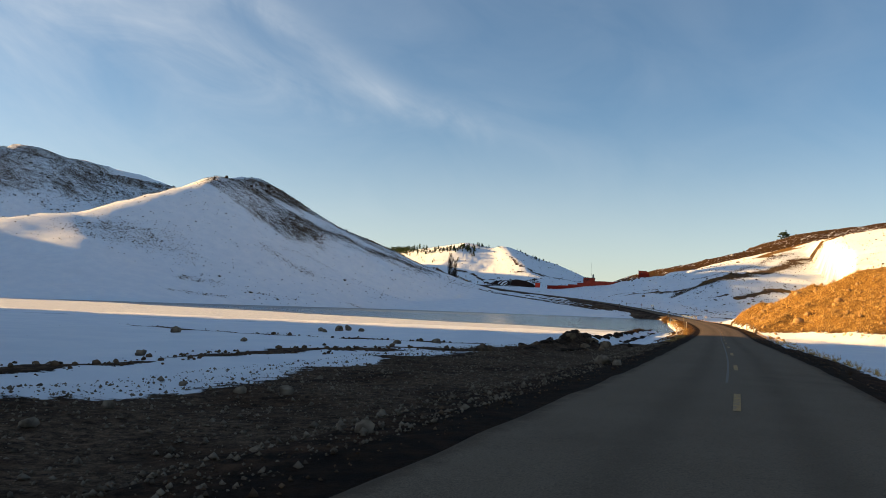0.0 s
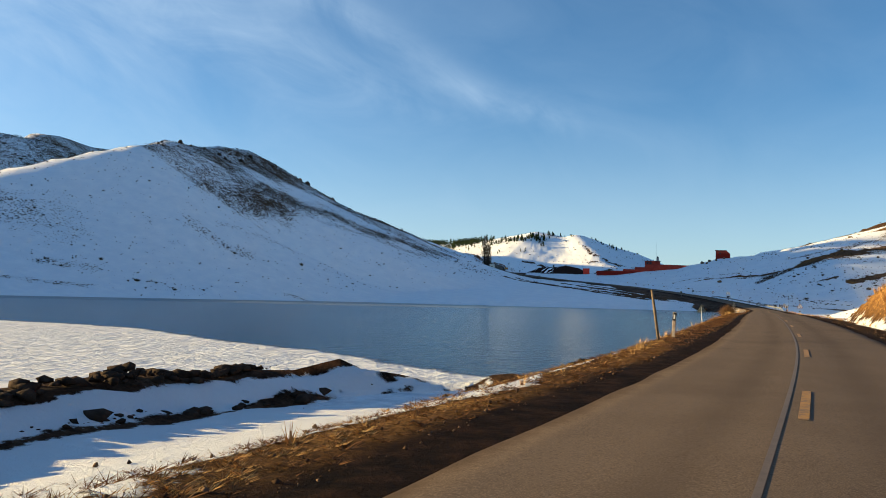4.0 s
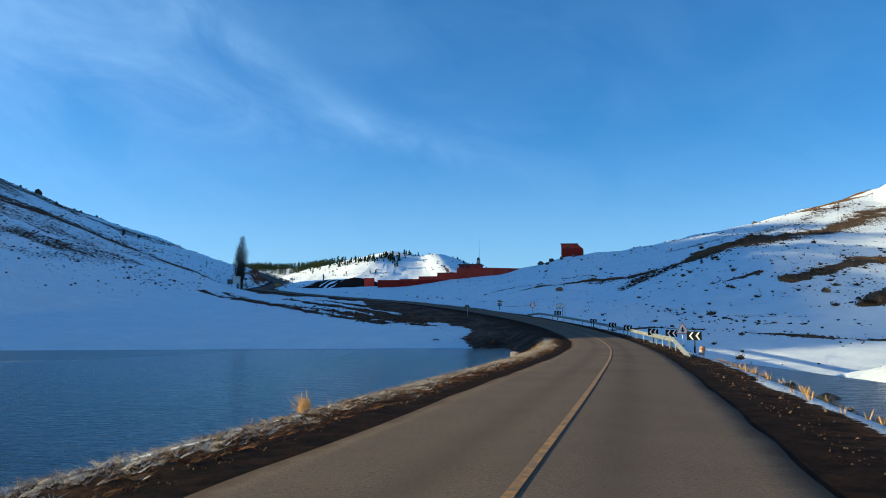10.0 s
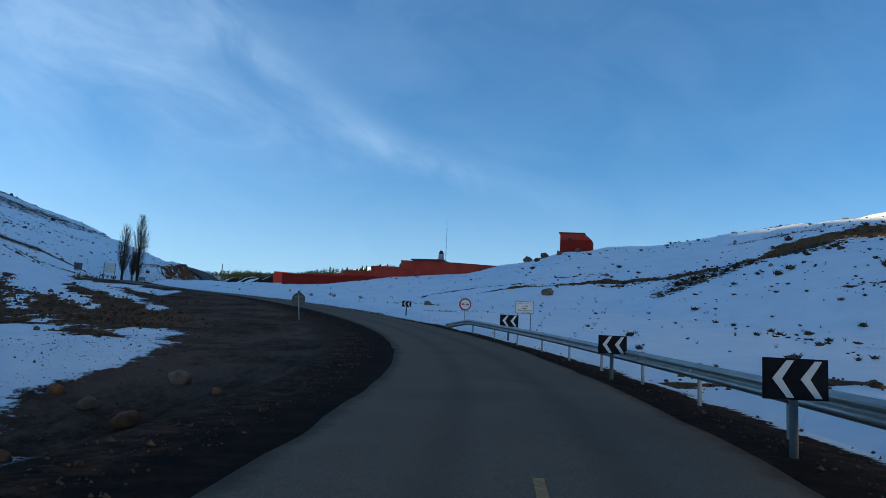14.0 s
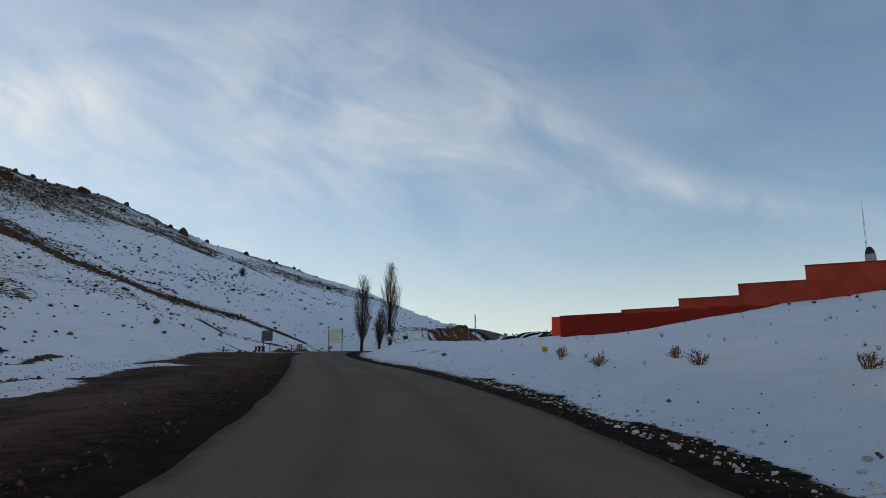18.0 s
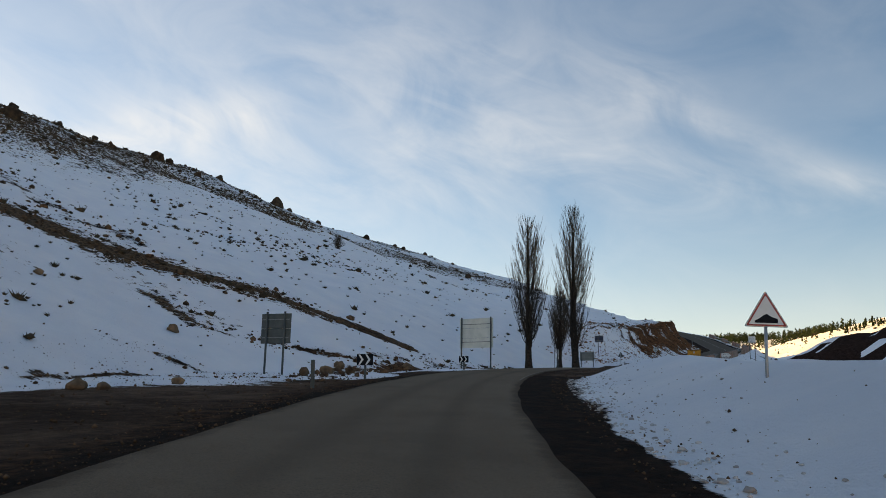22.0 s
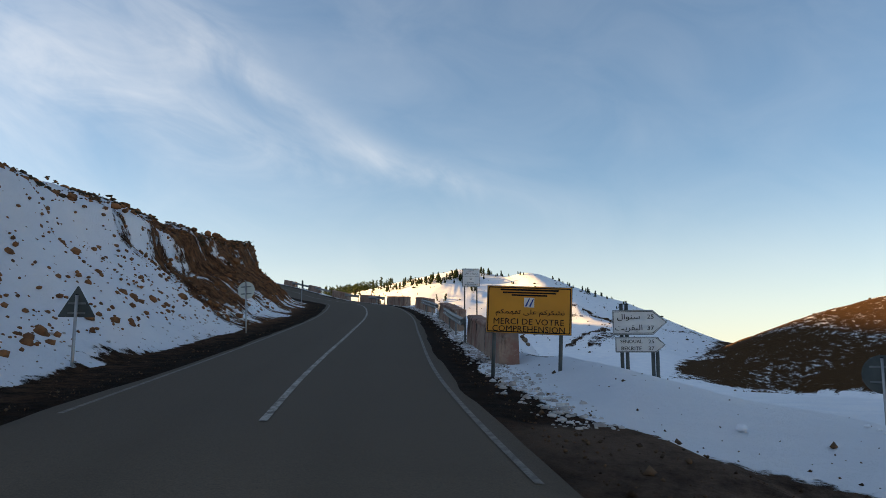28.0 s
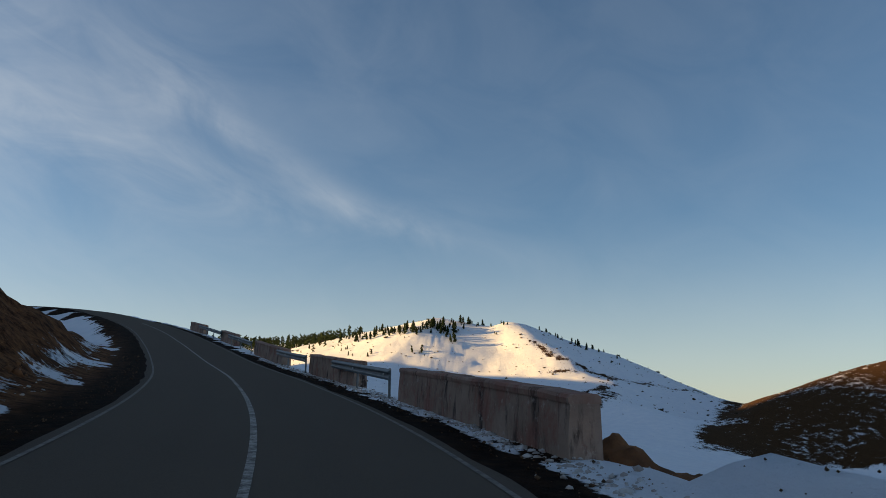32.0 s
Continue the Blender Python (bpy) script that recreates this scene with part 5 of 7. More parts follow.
# signs for the other direction show their backs
round_sign(47.15, 224.7, heading(47, 222.7) + 186, 1.65, 0.80, "", "round road sign seen from its grey back, beside the lake", 0, 1)
triangle_sign(33.4, 157.5, heading(33, 157) + 180, 1.35, 0.85, "", "warning triangle seen from its grey back, on the lake bank", 0, 2)
round_sign(51.0, 345.7, heading(50.5, 344) + 178, 1.35, 0.85, "", "round road sign seen from its dark back, on bare ground", 0, 5)
triangle_sign(58.9, 230.4, heading(58.5, 229.6) + 2, 1.45, 1.0, "bends", "white warning triangle with a black double bend")
triangle_sign(66.1, 274.3, heading(65.6, 273) + 4, 1.25, 0.90, "priority", "white warning triangle with a black crossroads arrow", 0, 0, SIGN_WHITE, 0.35)
round_sign(61.4, 350.3, heading(61, 349) - 4, 1.35, 0.86, "no_overtaking", "round sign with red ring, one red and one blue car")
chevron_sign(65.4, 269.0, heading(65, 269) - 14, 0.95, 0.80, note="on a black and white post")
for cx, cy, ch in ((66.3, 278.1, 0.95), (66.6, 285.2, 0.9), (67.2, 299.0, 0.9), (67.0, 306.5, 0.9), (66.6, 317.8, 0.9)):
    chevron_sign(cx, cy, heading(cx, cy) + 4, ch, 0.77)
cx, cy, cr = beside(336.5, 4.6)
chevron_sign(cx, cy, cr - 2, 1.05, 1.0)
chevron_sign(56.25, 359.7, heading(56, 358) + 2, 0.95, 0.80)
chevron_sign(-16.3, 447.5, heading(-16, 447) - 14, 0.85, 0.80, True)
chevron_sign(-25.9, 467.8, heading(-25, 467) - 6, 0.75, 0.75, True)
cx, cy, cr = beside(424.2, -6.1)
chevron_sign(cx, cy, cr - 6, 0.8, 0.8, True)
shelter = board_sign("direction_board", 65.3, 345.4, heading(65, 344) - 3, 1.2, 0.78, 1.55, SIGN_WHITE, SIGN_BACK, "white board with black writing and an arrow on two posts", (-0.36, 0.36), DULL_STEEL, 0, SIGN_BLACK)
lettering(joined("\u0645\u0644\u062C\u0623 \u0643\u0646\u0633 \u0627\u0644\u062B\u0644\u0648\u062C"), 0.13, 0.98, (0, -0.0165, 1.80), SIGN_BLACK, shelter)
lettering(joined("\u0641\u062C \u0632\u0627\u062F"), 0.12, 0.42, (0, -0.0165, 1.63), SIGN_BLACK, shelter)
bm = bmesh.new()
slab(bm, [(-.16, 1.475), (.08, 1.475), (.08, 1.455), (.16, 1.49), (.08, 1.525), (.08, 1.505), (-.16, 1.505)], -0.020, -0.0165)
part("arrow", bm, SIGN_BLACK, shelter)
lettering("ABRI DE DENEIGEMENT", 0.065, 1.0, (0, -0.0165, 1.37), SIGN_BLACK, shelter)
lettering("COL DU ZAD", 0.065, 0.55, (0.06, -0.0165, 1.26), SIGN_BLACK, shelter)
# the bend by the poplars
triangle_sign(2.7, 439.1, heading(3, 439) - 4, 1.25, 0.85, "slope", "warning triangle on a post in the snow", 0, 2)
board_sign("road_board", -21.0, 446.4, heading(-16, 442) + 170, 1.55, 1.40, 2.10, SIGN_WHITE, SIGN_BACK, "tall road board seen from its dark grey back", (-0.3, 0.3), GREEN_POST, 2, None, 0, 0, 0.05)
board_sign("large_direction_board", -27.65, 471.8, heading(-22, 469) + 172, 2.85, 2.3, 2.78, SIGN_BLUE, PALE_BACK, "large direction board seen from its pale metal back", (-0.44, 0.44), GREEN_POST, 3, None, 0, 0, 0.06)
board_sign("road_board", 3.6, 460.6, 112, 2.0, 1.9, 3.6, SIGN_WHITE, SIGN_BACK, "tall road board seen edge-on above the snow", (-0.3, 0.3), GREEN_POST, 2, None, 0, -2, 0.05)
wx, wy = 36.1, 397.7
stake = board_sign("marker_board", wx, wy, heading(wx, wy), 0.30, 0.26, 0.24, SIGN_YELLOW, SIGN_YELLOW, "small yellow marker board on a stake in the snow", (0.0,), OLD_WOOD, 0, None, 0, 3, 0.018)
bars([(0, 0.30, 0.18, 0.03), (-0.02, 0.24, 0.14, 0.03), (0, 0.18, 0.18, 0.03)], SIGN_BLACK, stake, -0.018)
board_sign("information_board", -35.6, 505.6, heading(-30, 503) + 178, 1.75, 1.0, 1.25, SIGN_WHITE, SIGN_GREY, "low information board seen from its grey back", (-0.42, 0.42), GREEN_POST, 0, None, 0, 0, 0.05)
board_sign("navy_board", -37.0, 511.6, heading(-31, 508) + 182, 1.1, 0.78, 1.9, SIGN_WHITE, SIGN_NAVY, "dark navy board on a single post", (0.1,), GREEN_POST, 0, None, 0, 0, 0.045)
triangle_sign(-34.4, 512.2, heading(-31, 509) + 180, 1.2, 0.75, "", "warning triangle seen from its dark back by the cutting")
round_sign(-17.9, 514.1, 150, 1.3, 0.80, "", "round road sign seen from its dark back at the lay-by")
round_sign(-35.35, 525.6, heading(-31, 525) + 168, 1.62, 0.66, "", "round road sign seen from its pale back under the cutting", 0, 3, PALE_BACK)
round_sign(-41.2, 556.0, heading(-37, 556) + 100, 1.7, 0.66, "", "round grey road sign turned edge-on on the outer verge", 0, 3)
thanks = board_sign("orange_works_board", -25.35, 512.5, heading(-29, 511) - 14, 1.68, 0.94, 1.30, SIGN_ORANGE, DULL_STEEL, "orange works board with black French and Arabic writing", (-0.40, 0.38), GREEN_POST, 0, SIGN_BLACK, 0, 2.5, 0.04)
bars([(0, 1.695, 1.15, 0.035), (0, 1.640, 1.05, 0.03), (0, 1.59, 0.7, 0.03)], SIGN_BLACK, thanks, -0.018)
bm = bmesh.new()
box(bm, (0.20, 0.005, 0.19), (0.0, -0.018, 1.45))
part("emblem", bm, SIGN_WHITE, thanks)
for ex in (-0.035, 0.045):
    bm = bmesh.new()
    slab(bm, [(ex - .05, 1.37), (ex - .01, 1.37), (ex + .05, 1.53), (ex + .03, 1.53)], -0.026, -0.022)
    part("emblem_stripe", bm, SIGN_BLUE, thanks)
lettering(joined("\u0646\u0634\u0643\u0631\u0643\u0645 \u0639\u0644\u0649 \u062A\u0641\u0647\u0645\u0643\u0645"), 0.14, 1.35, (0.02, -0.0165, 1.24), SIGN_BLACK, thanks)
lettering("MERCI DE VOTRE", 0.12, 1.38, (0.0, -0.0165, 1.07), SIGN_BLACK, thanks)
lettering("COMPREHENSION", 0.12, 1.42, (0.0, -0.0165, 0.925), SIGN_BLACK, thanks)


def arrow_board(parent, z, w, h, lines):
    out = [(-w / 2, z - h / 2), (w / 2 - h * 0.55, z - h / 2), (w / 2, z), (w / 2 - h * 0.55, z + h / 2), (-w / 2, z + h / 2)]
    bm = bmesh.new()
    slab(bm, out, -0.012, 0.012)
    b = part("arrow_board", bm, DULL_STEEL, parent)
    inner = [(x * 0.985, z + (q - z) * 0.94) for x, q in out]
    bm = bmesh.new()
    slab(bm, inner, -0.016, -0.0125)
    part("face", bm, SIGN_WHITE, b)
    k = [(x * 0.955, z + (q - z) * 0.84) for x, q in out]
    bm = bmesh.new()
    frame_of(bm, [(x * 0.97, z + (q - z) * 0.89) for x, q in out], k, -0.020, -0.0165)
    part("border", bm, SIGN_BLACK, b)
    for text, x, dz, ww, hh in lines:
        lettering(text, hh, ww, (x, -0.0165, z + dz), SIGN_BLACK, b)
    return b


guide = thing("direction_sign", "two white arrow boards with place names on posts", "road sign", stand(-22.6, 515.6, heading(-29, 514) - 20, 0, 0, 0.35))
for gx_ in (-0.42, -0.30, 0.28, 0.38):
    post_of(guide, gx_, 2.15 if gx_ < 0 else 1.35, 0.045, GREEN_POST)
arrow_board(guide, 1.72, 1.24, 0.58, [(joined("\u0633\u0646\u0648\u0627\u0644"), -0.25, 0.12, 0.52, 0.17), ("25", 0.25, 0.13, 0.15, 0.10),
                                       (joined("\u0627\u0644\u0628\u0642\u0631\u064A\u062A"), -0.25, -0.14, 0.62, 0.17), ("37", 0.25, -0.13, 0.15, 0.10)])
arrow_board(guide, 1.20, 1.14, 0.36, [("SENOUAL", -0.20, 0.075, 0.50, 0.085), ("25", 0.25, 0.075, 0.13, 0.085),
                                       ("BEKRITE", -0.20, -0.085, 0.46, 0.085), ("37", 0.25, -0.085, 0.13, 0.085)])
warn = board_sign("bend_warning_board", -27.6, 543.6, heading(-34, 543) - 4, 1.06, 1.10, 2.7, SIGN_WHITE, DULL_STEEL, "white warning board with black writing behind the parapet", (-0.36, 0.34), GREEN_POST, 0, SIGN_BLACK, 0, 0, 0.045)
lettering(joined("\u0627\u0646\u062A\u0628\u0627\u0647") + " !", 0.11, 0.36, (0, -0.0165, 3.11), SIGN_BLACK, warn)
lettering(joined("\u0645\u0646\u0639\u0631\u062C\u0627\u062A \u062E\u0637\u064A\u0631\u0629"), 0.12, 0.88, (0, -0.0165, 2.93), SIGN_BLACK, warn)
lettering("60", 0.11, 0.15, (0, -0.0165, 2.62), SIGN_BLACK, warn)
lettering("ATTENTION !", 0.06, 0.48, (0, -0.0165, 2.38), SIGN_BLACK, warn)
lettering("VIRAGES DANGEREUX", 0.06, 0.86, (0, -0.0165, 2.27), SIGN_BLACK, warn)
bm = bmesh.new()
box(bm, (1.0, 0.005, 0.012), (0, -0.018, 2.75))
part("rule", bm, SIGN_BLACK, warn)
warn.location.z += 0.42


# ---- guard rails, parapets, posts ----
def guard_rail(y0, y1, off, label, dip=False, end_drop=False, drop_at=0.72, steel=RAIL_STEEL):
    n = max(3, int(abs(y1 - y0) / 0.5))
    pts = []
    for i in range(n + 1):
        y = y0 + (y1 - y0) * i / n
        x, yy, turn = beside(y, off)
        g = float(np.interp(y, rl[:, 1], rl[:, 2])) - 0.06
        top = drop_at
        if dip:
            top = drop_at * min(1, i / (n * 0.12) + 0.02)
        if end_drop:
            top = min(top, drop_at * min(1, (n - i) / (n * 0.08) + 0.35))
        pts.append((x, yy, g + top, turn))
    ob = thing("guard_rail", label, "guard rail", Matrix.Translation((pts[0][0], pts[0][1], pts[0][2] - drop_at)))
    inv = ob.matrix_world.inverted()
    prof = [(0.0, -0.155), (0.012, -0.135), (0.075, -0.10), (0.082, -0.075), (0.070, -0.05), (0.012, -0.018), (0.008, 0.0), (0.012, 0.018),
            (0.070, 0.05), (0.082, 0.075), (0.075, 0.10), (0.012, 0.135), (0.0, 0.155)]
    back = [(a - 0.006, b) for a, b in prof[::-1]]
    ring = prof + back
    bm = bmesh.new()
    rows = []
    for x, y, z, turn in pts:
        m = inv @ Matrix.Translation((x, y, z - 0.16)) @ pose(0, 0, 0, 0, 0, turn)
        rows.append([bm.verts.new(m @ Vector((-a, 0, b))) for a, b in ring])
    for p, q in zip(rows[:-1], rows[1:]):
        for i in range(len(ring)):
            j = (i + 1) % len(ring)
            bm.faces.new((p[i], p[j], q[j], q[i]))
    bm.faces.new(rows[0])
    bm.faces.new(rows[-1][::-1])
    bmesh.ops.recalc_face_normals(bm, faces=bm.faces)
    beam = part("beam", bm, steel, ob)
    k = 8
    for i in range(2 if dip else 1, n, k):
        x, y, z, turn = pts[i]
        m = inv @ Matrix.Translation((x, y, z)) @ pose(0, 0, 0, 0, 0, turn)
        lean = random.uniform(-5, 5)
        bm = bmesh.new()
        box(bm, (0.06, 0.10, 1.5), (0.10, 0, -0.75), (lean * 0.6, 0, 0), 0.008)
        bm.transform(m)
        post = part("post", bm, steel, ob)
        bm = bmesh.new()
        box(bm, (0.11, 0.09, 0.20), (0.03, 0, -0.16), bevel=0.006)
        bm.transform(m)
        part("spacer", bm, steel, post)
        bm = bmesh.new()
        box(bm, (0.02, 0.06, 0.05), (-0.085, 0, -0.16))
        bm.transform(m)
        part("reflector", bm, SIGN_WHITE, beam)
    return ob


guard_rail(263.2, 345.6, 3.75, "long weathered steel guard rail along the bend above the snow", True, True, 0.78)
for ry0, ry1 in ((521.5, 532.0), (538.3, 549.0), (573.2, 581.5), (586.6, 593.8), (602.3, 612.0), (616.0, 628.0)):
    guard_rail(ry0, ry1, 3.88, "dark steel guard rail between concrete parapets", False, False, 0.80, DULL_STEEL)


def parapet(y0, y1, off, h, label):
    x, y, turn = beside((y0 + y1) / 2, off)
    zs = [float(np.interp(v, rl[:, 1], rl[:, 2])) for v in (y0, y1)]
    ob = thing("concrete_parapet", label, "parapet", Matrix.Translation((x, y, (zs[0] + zs[1]) / 2 - 0.1)), "parapets of the climbing road")
    inv = ob.matrix_world.inverted()
    many = max(3, round((y1 - y0) / 2.1))
    for k in range(many):
        a0, a1 = y0 + (y1 - y0) * k / many, y0 + (y1 - y0) * (k + 1) / many
        for name, g0, g1, steps, prof in (
                ("panel", 0.0015, 0.0015, 5, ((-0.27, -0.9), (-0.25, h * 0.40), (-0.215, h - 0.13), (0.215, h - 0.13), (0.26, -0.9))),
                ("coping", 0.001, 0.001, 5, ((-0.235, h - 0.126), (-0.245, h - 0.05), (-0.21, h - 0.004), (-0.16, h), (0.18, h + 0.005), (0.23, h - 0.03), (0.235, h - 0.126)))):
            bm = bmesh.new()
            rows = []
            for i in range(steps + 1):
                v = a0 + g0 + (a1 - a0 - g0 - g1) * i / steps
                px, py, t = beside(v, off)
                g = float(np.interp(v, rl[:, 1], rl[:, 2])) - 0.1
                jag = 0.022 * float(bumps(np.array([v * 1.0]), np.array([off * 9.0]), 0.6, 41)[0])
                m = inv @ Matrix.Translation((px, py, g)) @ pose(0, 0, 0, 0, 0, t)
                rows.append([bm.verts.new(m @ Vector((c + jag * (c < 0), 0, e + (jag if name == "coping" and e > h - 0.1 else 0)))) for c, e in prof])
            for p, q in zip(rows[:-1], rows[1:]):
                for i in range(len(prof)):
                    j = (i + 1) % len(prof)
                    bm.faces.new((p[i], p[j], q[j], q[i]))
            bm.faces.new(rows[0][::-1])
            bm.faces.new(rows[-1])
            bmesh.ops.recalc_face_normals(bm, faces=bm.faces)
            part(name, bm, CONCRETE if name == "panel" else COPING, ob)
    return ob


for py0, py1 in ((514.4, 522.6), (528.5, 539.6), (547.2, 556.0), (562.9, 573.2), (579.0, 587.0), (593.5, 602.5), (611.0, 617.5), (627.0, 634.0)):
    parapet(py0, py1, 4.35, 0.88, "stained concrete parapet block with peeling pink paint and black smears")


def delineator(x, y, turn, side, label):
    ob = thing("delineator_post", label, "marker post", stand(x, y, turn, 0, side))
    bm = bmesh.new()
    box(bm, (0.12, 0.05, 1.0), (0, 0, 0.45), bevel=0.012)
    p = part("post", bm, KERB_WHITE, ob)
    bm = bmesh.new()
    box(bm, (0.124, 0.054, 0.30), (0, 0, 0.78), (0, 8, 0))
    part("dark_band", bm, SIGN_BLACK, p)
    bm = bmesh.new()
    slab(bm, rounded([(-0.03, 0.70), (0.03, 0.70), (0.03, 0.86), (-0.03, 0.86)], 0.015), -0.036, -0.028)
    part("reflector", bm, SIGN_WHITE, p)
    return ob


dx_, dy_, dt_ = beside(117.0, -4.3)
delineator(dx_, dy_, dt_, 3, "short white marker post with a dark band on the verge")
for v, o_, s_ in ((107.0, 4.3, -2), (121.0, 4.5, 1)):
    dx_, dy_, dt_ = beside(v, o_)
    delineator(dx_, dy_, dt_, s_, "short white marker post on the far verge")
dx_, dy_, dt_ = beside(114.6, -4.5)
tall = thing("leaning_post", "tall leaning grey wooden post on the lake verge", "post", stand(dx_, dy_, dt_, 2, -8))
bm = bmesh.new()
rod(bm, (0, 0, -0.4), (0.02, 0, 1.75), 0.055, 0.045, 9)
rod(bm, (0.02, 0, 1.75), (0.02, 0, 1.78), 0.045, 0.03, 9)
part("shaft", bm, OLD_WOOD, tall, "", True)
# ---- loose shapes from arrays ----
def raw_mesh(name, v, f, material, smooth_=False):
    me = bpy.data.meshes.new(name)
    k = f.shape[1]
    me.vertices.add(len(v))
    me.vertices.foreach_set("co", np.ascontiguousarray(v, np.float32).ravel())
    me.loops.add(f.size)
    me.loops.foreach_set("vertex_index", np.ascontiguousarray(f, np.int32).ravel())
    me.polygons.add(len(f))
    me.polygons.foreach_set("loop_start", np.arange(0, f.size, k, dtype=np.int32))
    me.polygons.foreach_set("loop_total", np.full(len(f), k, np.int32))
    me.update(calc_edges=True)
    if smooth_:
        me.shade_smooth()
    me.materials.append(material)
    return me


def raw_part(name, v, f, material, parent, label="", smooth_=False):
    ob = new(name, raw_mesh(name, v, f, material, smooth_))
    ob.parent = parent
    if label:
        tagged(ob, label)
    return ob


def stone_shape(seed, sub=1, jag=0.28, flatness=0.75):
    """A rough stone about 1 across, as points and triangles; its middle is 0.15 over its bottom third."""
    r = np.random.default_rng(seed)
    bm = bmesh.new()
    bmesh.ops.create_icosphere(bm, subdivisions=sub, radius=0.5)
    v = np.array([p.co[:] for p in bm.verts])
    f = np.array([[p.index for p in q.verts] for q in bm.faces])
    bm.free()
    a, b, c = r.normal(size=(3, 3))
    bend = np.sin(v @ a * 3.1 + r.uniform(0, 6)) + np.sin(v @ b * 4.7 + r.uniform(0, 6)) + 0.6 * np.sin(v @ c * 9 + r.uniform(0, 6))
    v = v * (1 + jag * 0.5 * bend + jag * r.uniform(-0.5, 0.5, len(v)))[:, None]
    for _ in range(4):
        n = r.normal(size=3)
        n /= np.linalg.norm(n)
        over = np.maximum(v @ n - 0.36, 0)
        v = v - over[:, None] * n
    return v * (1, r.uniform(0.7, 1.0), flatness), f


def tuft_shape(seed, blades, wide, spread_, thin):
    """A tuft about 1 high: thin leaning blades."""
    r = np.random.default_rng(seed)
    v, f = [], []
    for i in range(blades):
        a, h = r.uniform(0, 2 * math.pi), r.uniform(0.45, 1.0)
        o = r.uniform(0, wide, 2) * (math.cos(a), math.sin(a))
        tip = o + spread_ * h * r.uniform(0.3, 1.0) * np.array((math.cos(a), math.sin(a)))
        s = thin * np.array((-math.sin(a + 0.9), math.cos(a + 0.9)))
        k = len(v)
        v += [(*(o - s), -0.08), (*(o + s), -0.08), (*tip, h)]
        f.append((k, k + 1, k + 2))
    return np.array(v), np.array(f)


def pebble_shape(seed):
    """A stone of eight faces, about 1 across."""
    r = np.random.default_rng(seed)
    v = np.array([(0.5, 0, 0), (0, 0.5, 0), (-0.5, 0, 0), (0, -0.5, 0), (0, 0, 0.42), (0, 0, -0.42)]) * r.uniform(0.6, 1.15, (6, 3)) + r.normal(size=(6, 3)) * 0.09
    f = np.array([(0, 1, 4), (1, 2, 4), (2, 3, 4), (3, 0, 4), (1, 0, 5), (2, 1, 5), (3, 2, 5), (0, 3, 5)])
    return v, f


def clump_shape(seed):
    """A low ragged shrub about 1 across."""
    v, f = pebble_shape(seed)
    w, g = tuft_shape(seed + 1, 12, 0.35, 0.6, 0.08)
    return np.concatenate([v, w * (1, 1, 0.5)]), np.concatenate([f, g + len(v)])


def scatter(name, label, category, shapes, x, y, size, material, sink=0.1, seed=1, tall=1.0, parent=None):
    """Many small pieces laid on the ground as one object."""
    r = np.random.default_rng(seed)
    z = ground_height(x, y)
    pick = r.integers(0, len(shapes), len(x))
    turn = r.uniform(0, 2 * math.pi, len(x))
    vs, fs, n = [], [], 0
    for i, (v, f) in enumerate(shapes):
        m = pick == i
        if not m.any():
            continue
        c, s, k = np.cos(turn[m])[:, None], np.sin(turn[m])[:, None], size[m][:, None]
        p = np.stack([x[m][:, None] + k * (v[:, 0] * c - v[:, 1] * s), y[m][:, None] + k * (v[:, 0] * s + v[:, 1] * c),
                      z[m][:, None] + k * tall * (v[:, 2] + sink)], -1)
        vs.append(p.reshape(-1, 3))
        fs.append((f[None] + (np.arange(m.sum()) * len(v))[:, None, None] + n).reshape(-1, 3))
        n += p.shape[0] * p.shape[1]
    ob = new(name, raw_mesh(name, np.concatenate(vs), np.concatenate(fs), material))
    return tagged(ob, label, category, kind="stuff")


def along_road(y, off):
    """Places beside the road for arrays of y and of offsets."""
    i = np.clip(np.searchsorted(rl[:, 1], y), 1, len(rl) - 1)
    return np.interp(y, rl[:, 1], rl[:, 0]) + nx_[i] * off, y + ny_[i] * off


def tubes(paths, sides=3):
    """Round rods along lines of points with a radius each."""
    vs, fs, n = [], [], 0
    ang = np.arange(sides) * 2 * math.pi / sides
    ring = np.stack([np.cos(ang), np.sin(ang)], -1)
    for p, rad in paths:
        p, rad = np.asarray(p, float), np.asarray(rad, float)
        d = np.gradient(p, axis=0)
        d /= np.linalg.norm(d, axis=1)[:, None] + 1e-9
        ref = np.array((0.0, 1.0, 0.0)) if abs(d[0, 0]) > 0.7 else np.array((1.0, 0.0, 0.0))
        u = np.cross(d, ref)
        u /= np.linalg.norm(u, axis=1)[:, None] + 1e-9
        w = np.cross(d, u)
        q = p[:, None] + rad[:, None, None] * (ring[None, :, :1] * u[:, None] + ring[None, :, 1:] * w[:, None])
        vs.append(q.reshape(-1, 3))
        for k in range(len(p) - 1):
            for j in range(sides):
                a, b = n + k * sides + j, n + k * sides + (j + 1) % sides
                fs.append((a, b, b + sides, a + sides))
        n += len(p) * sides
    return np.concatenate(vs), np.array(fs)


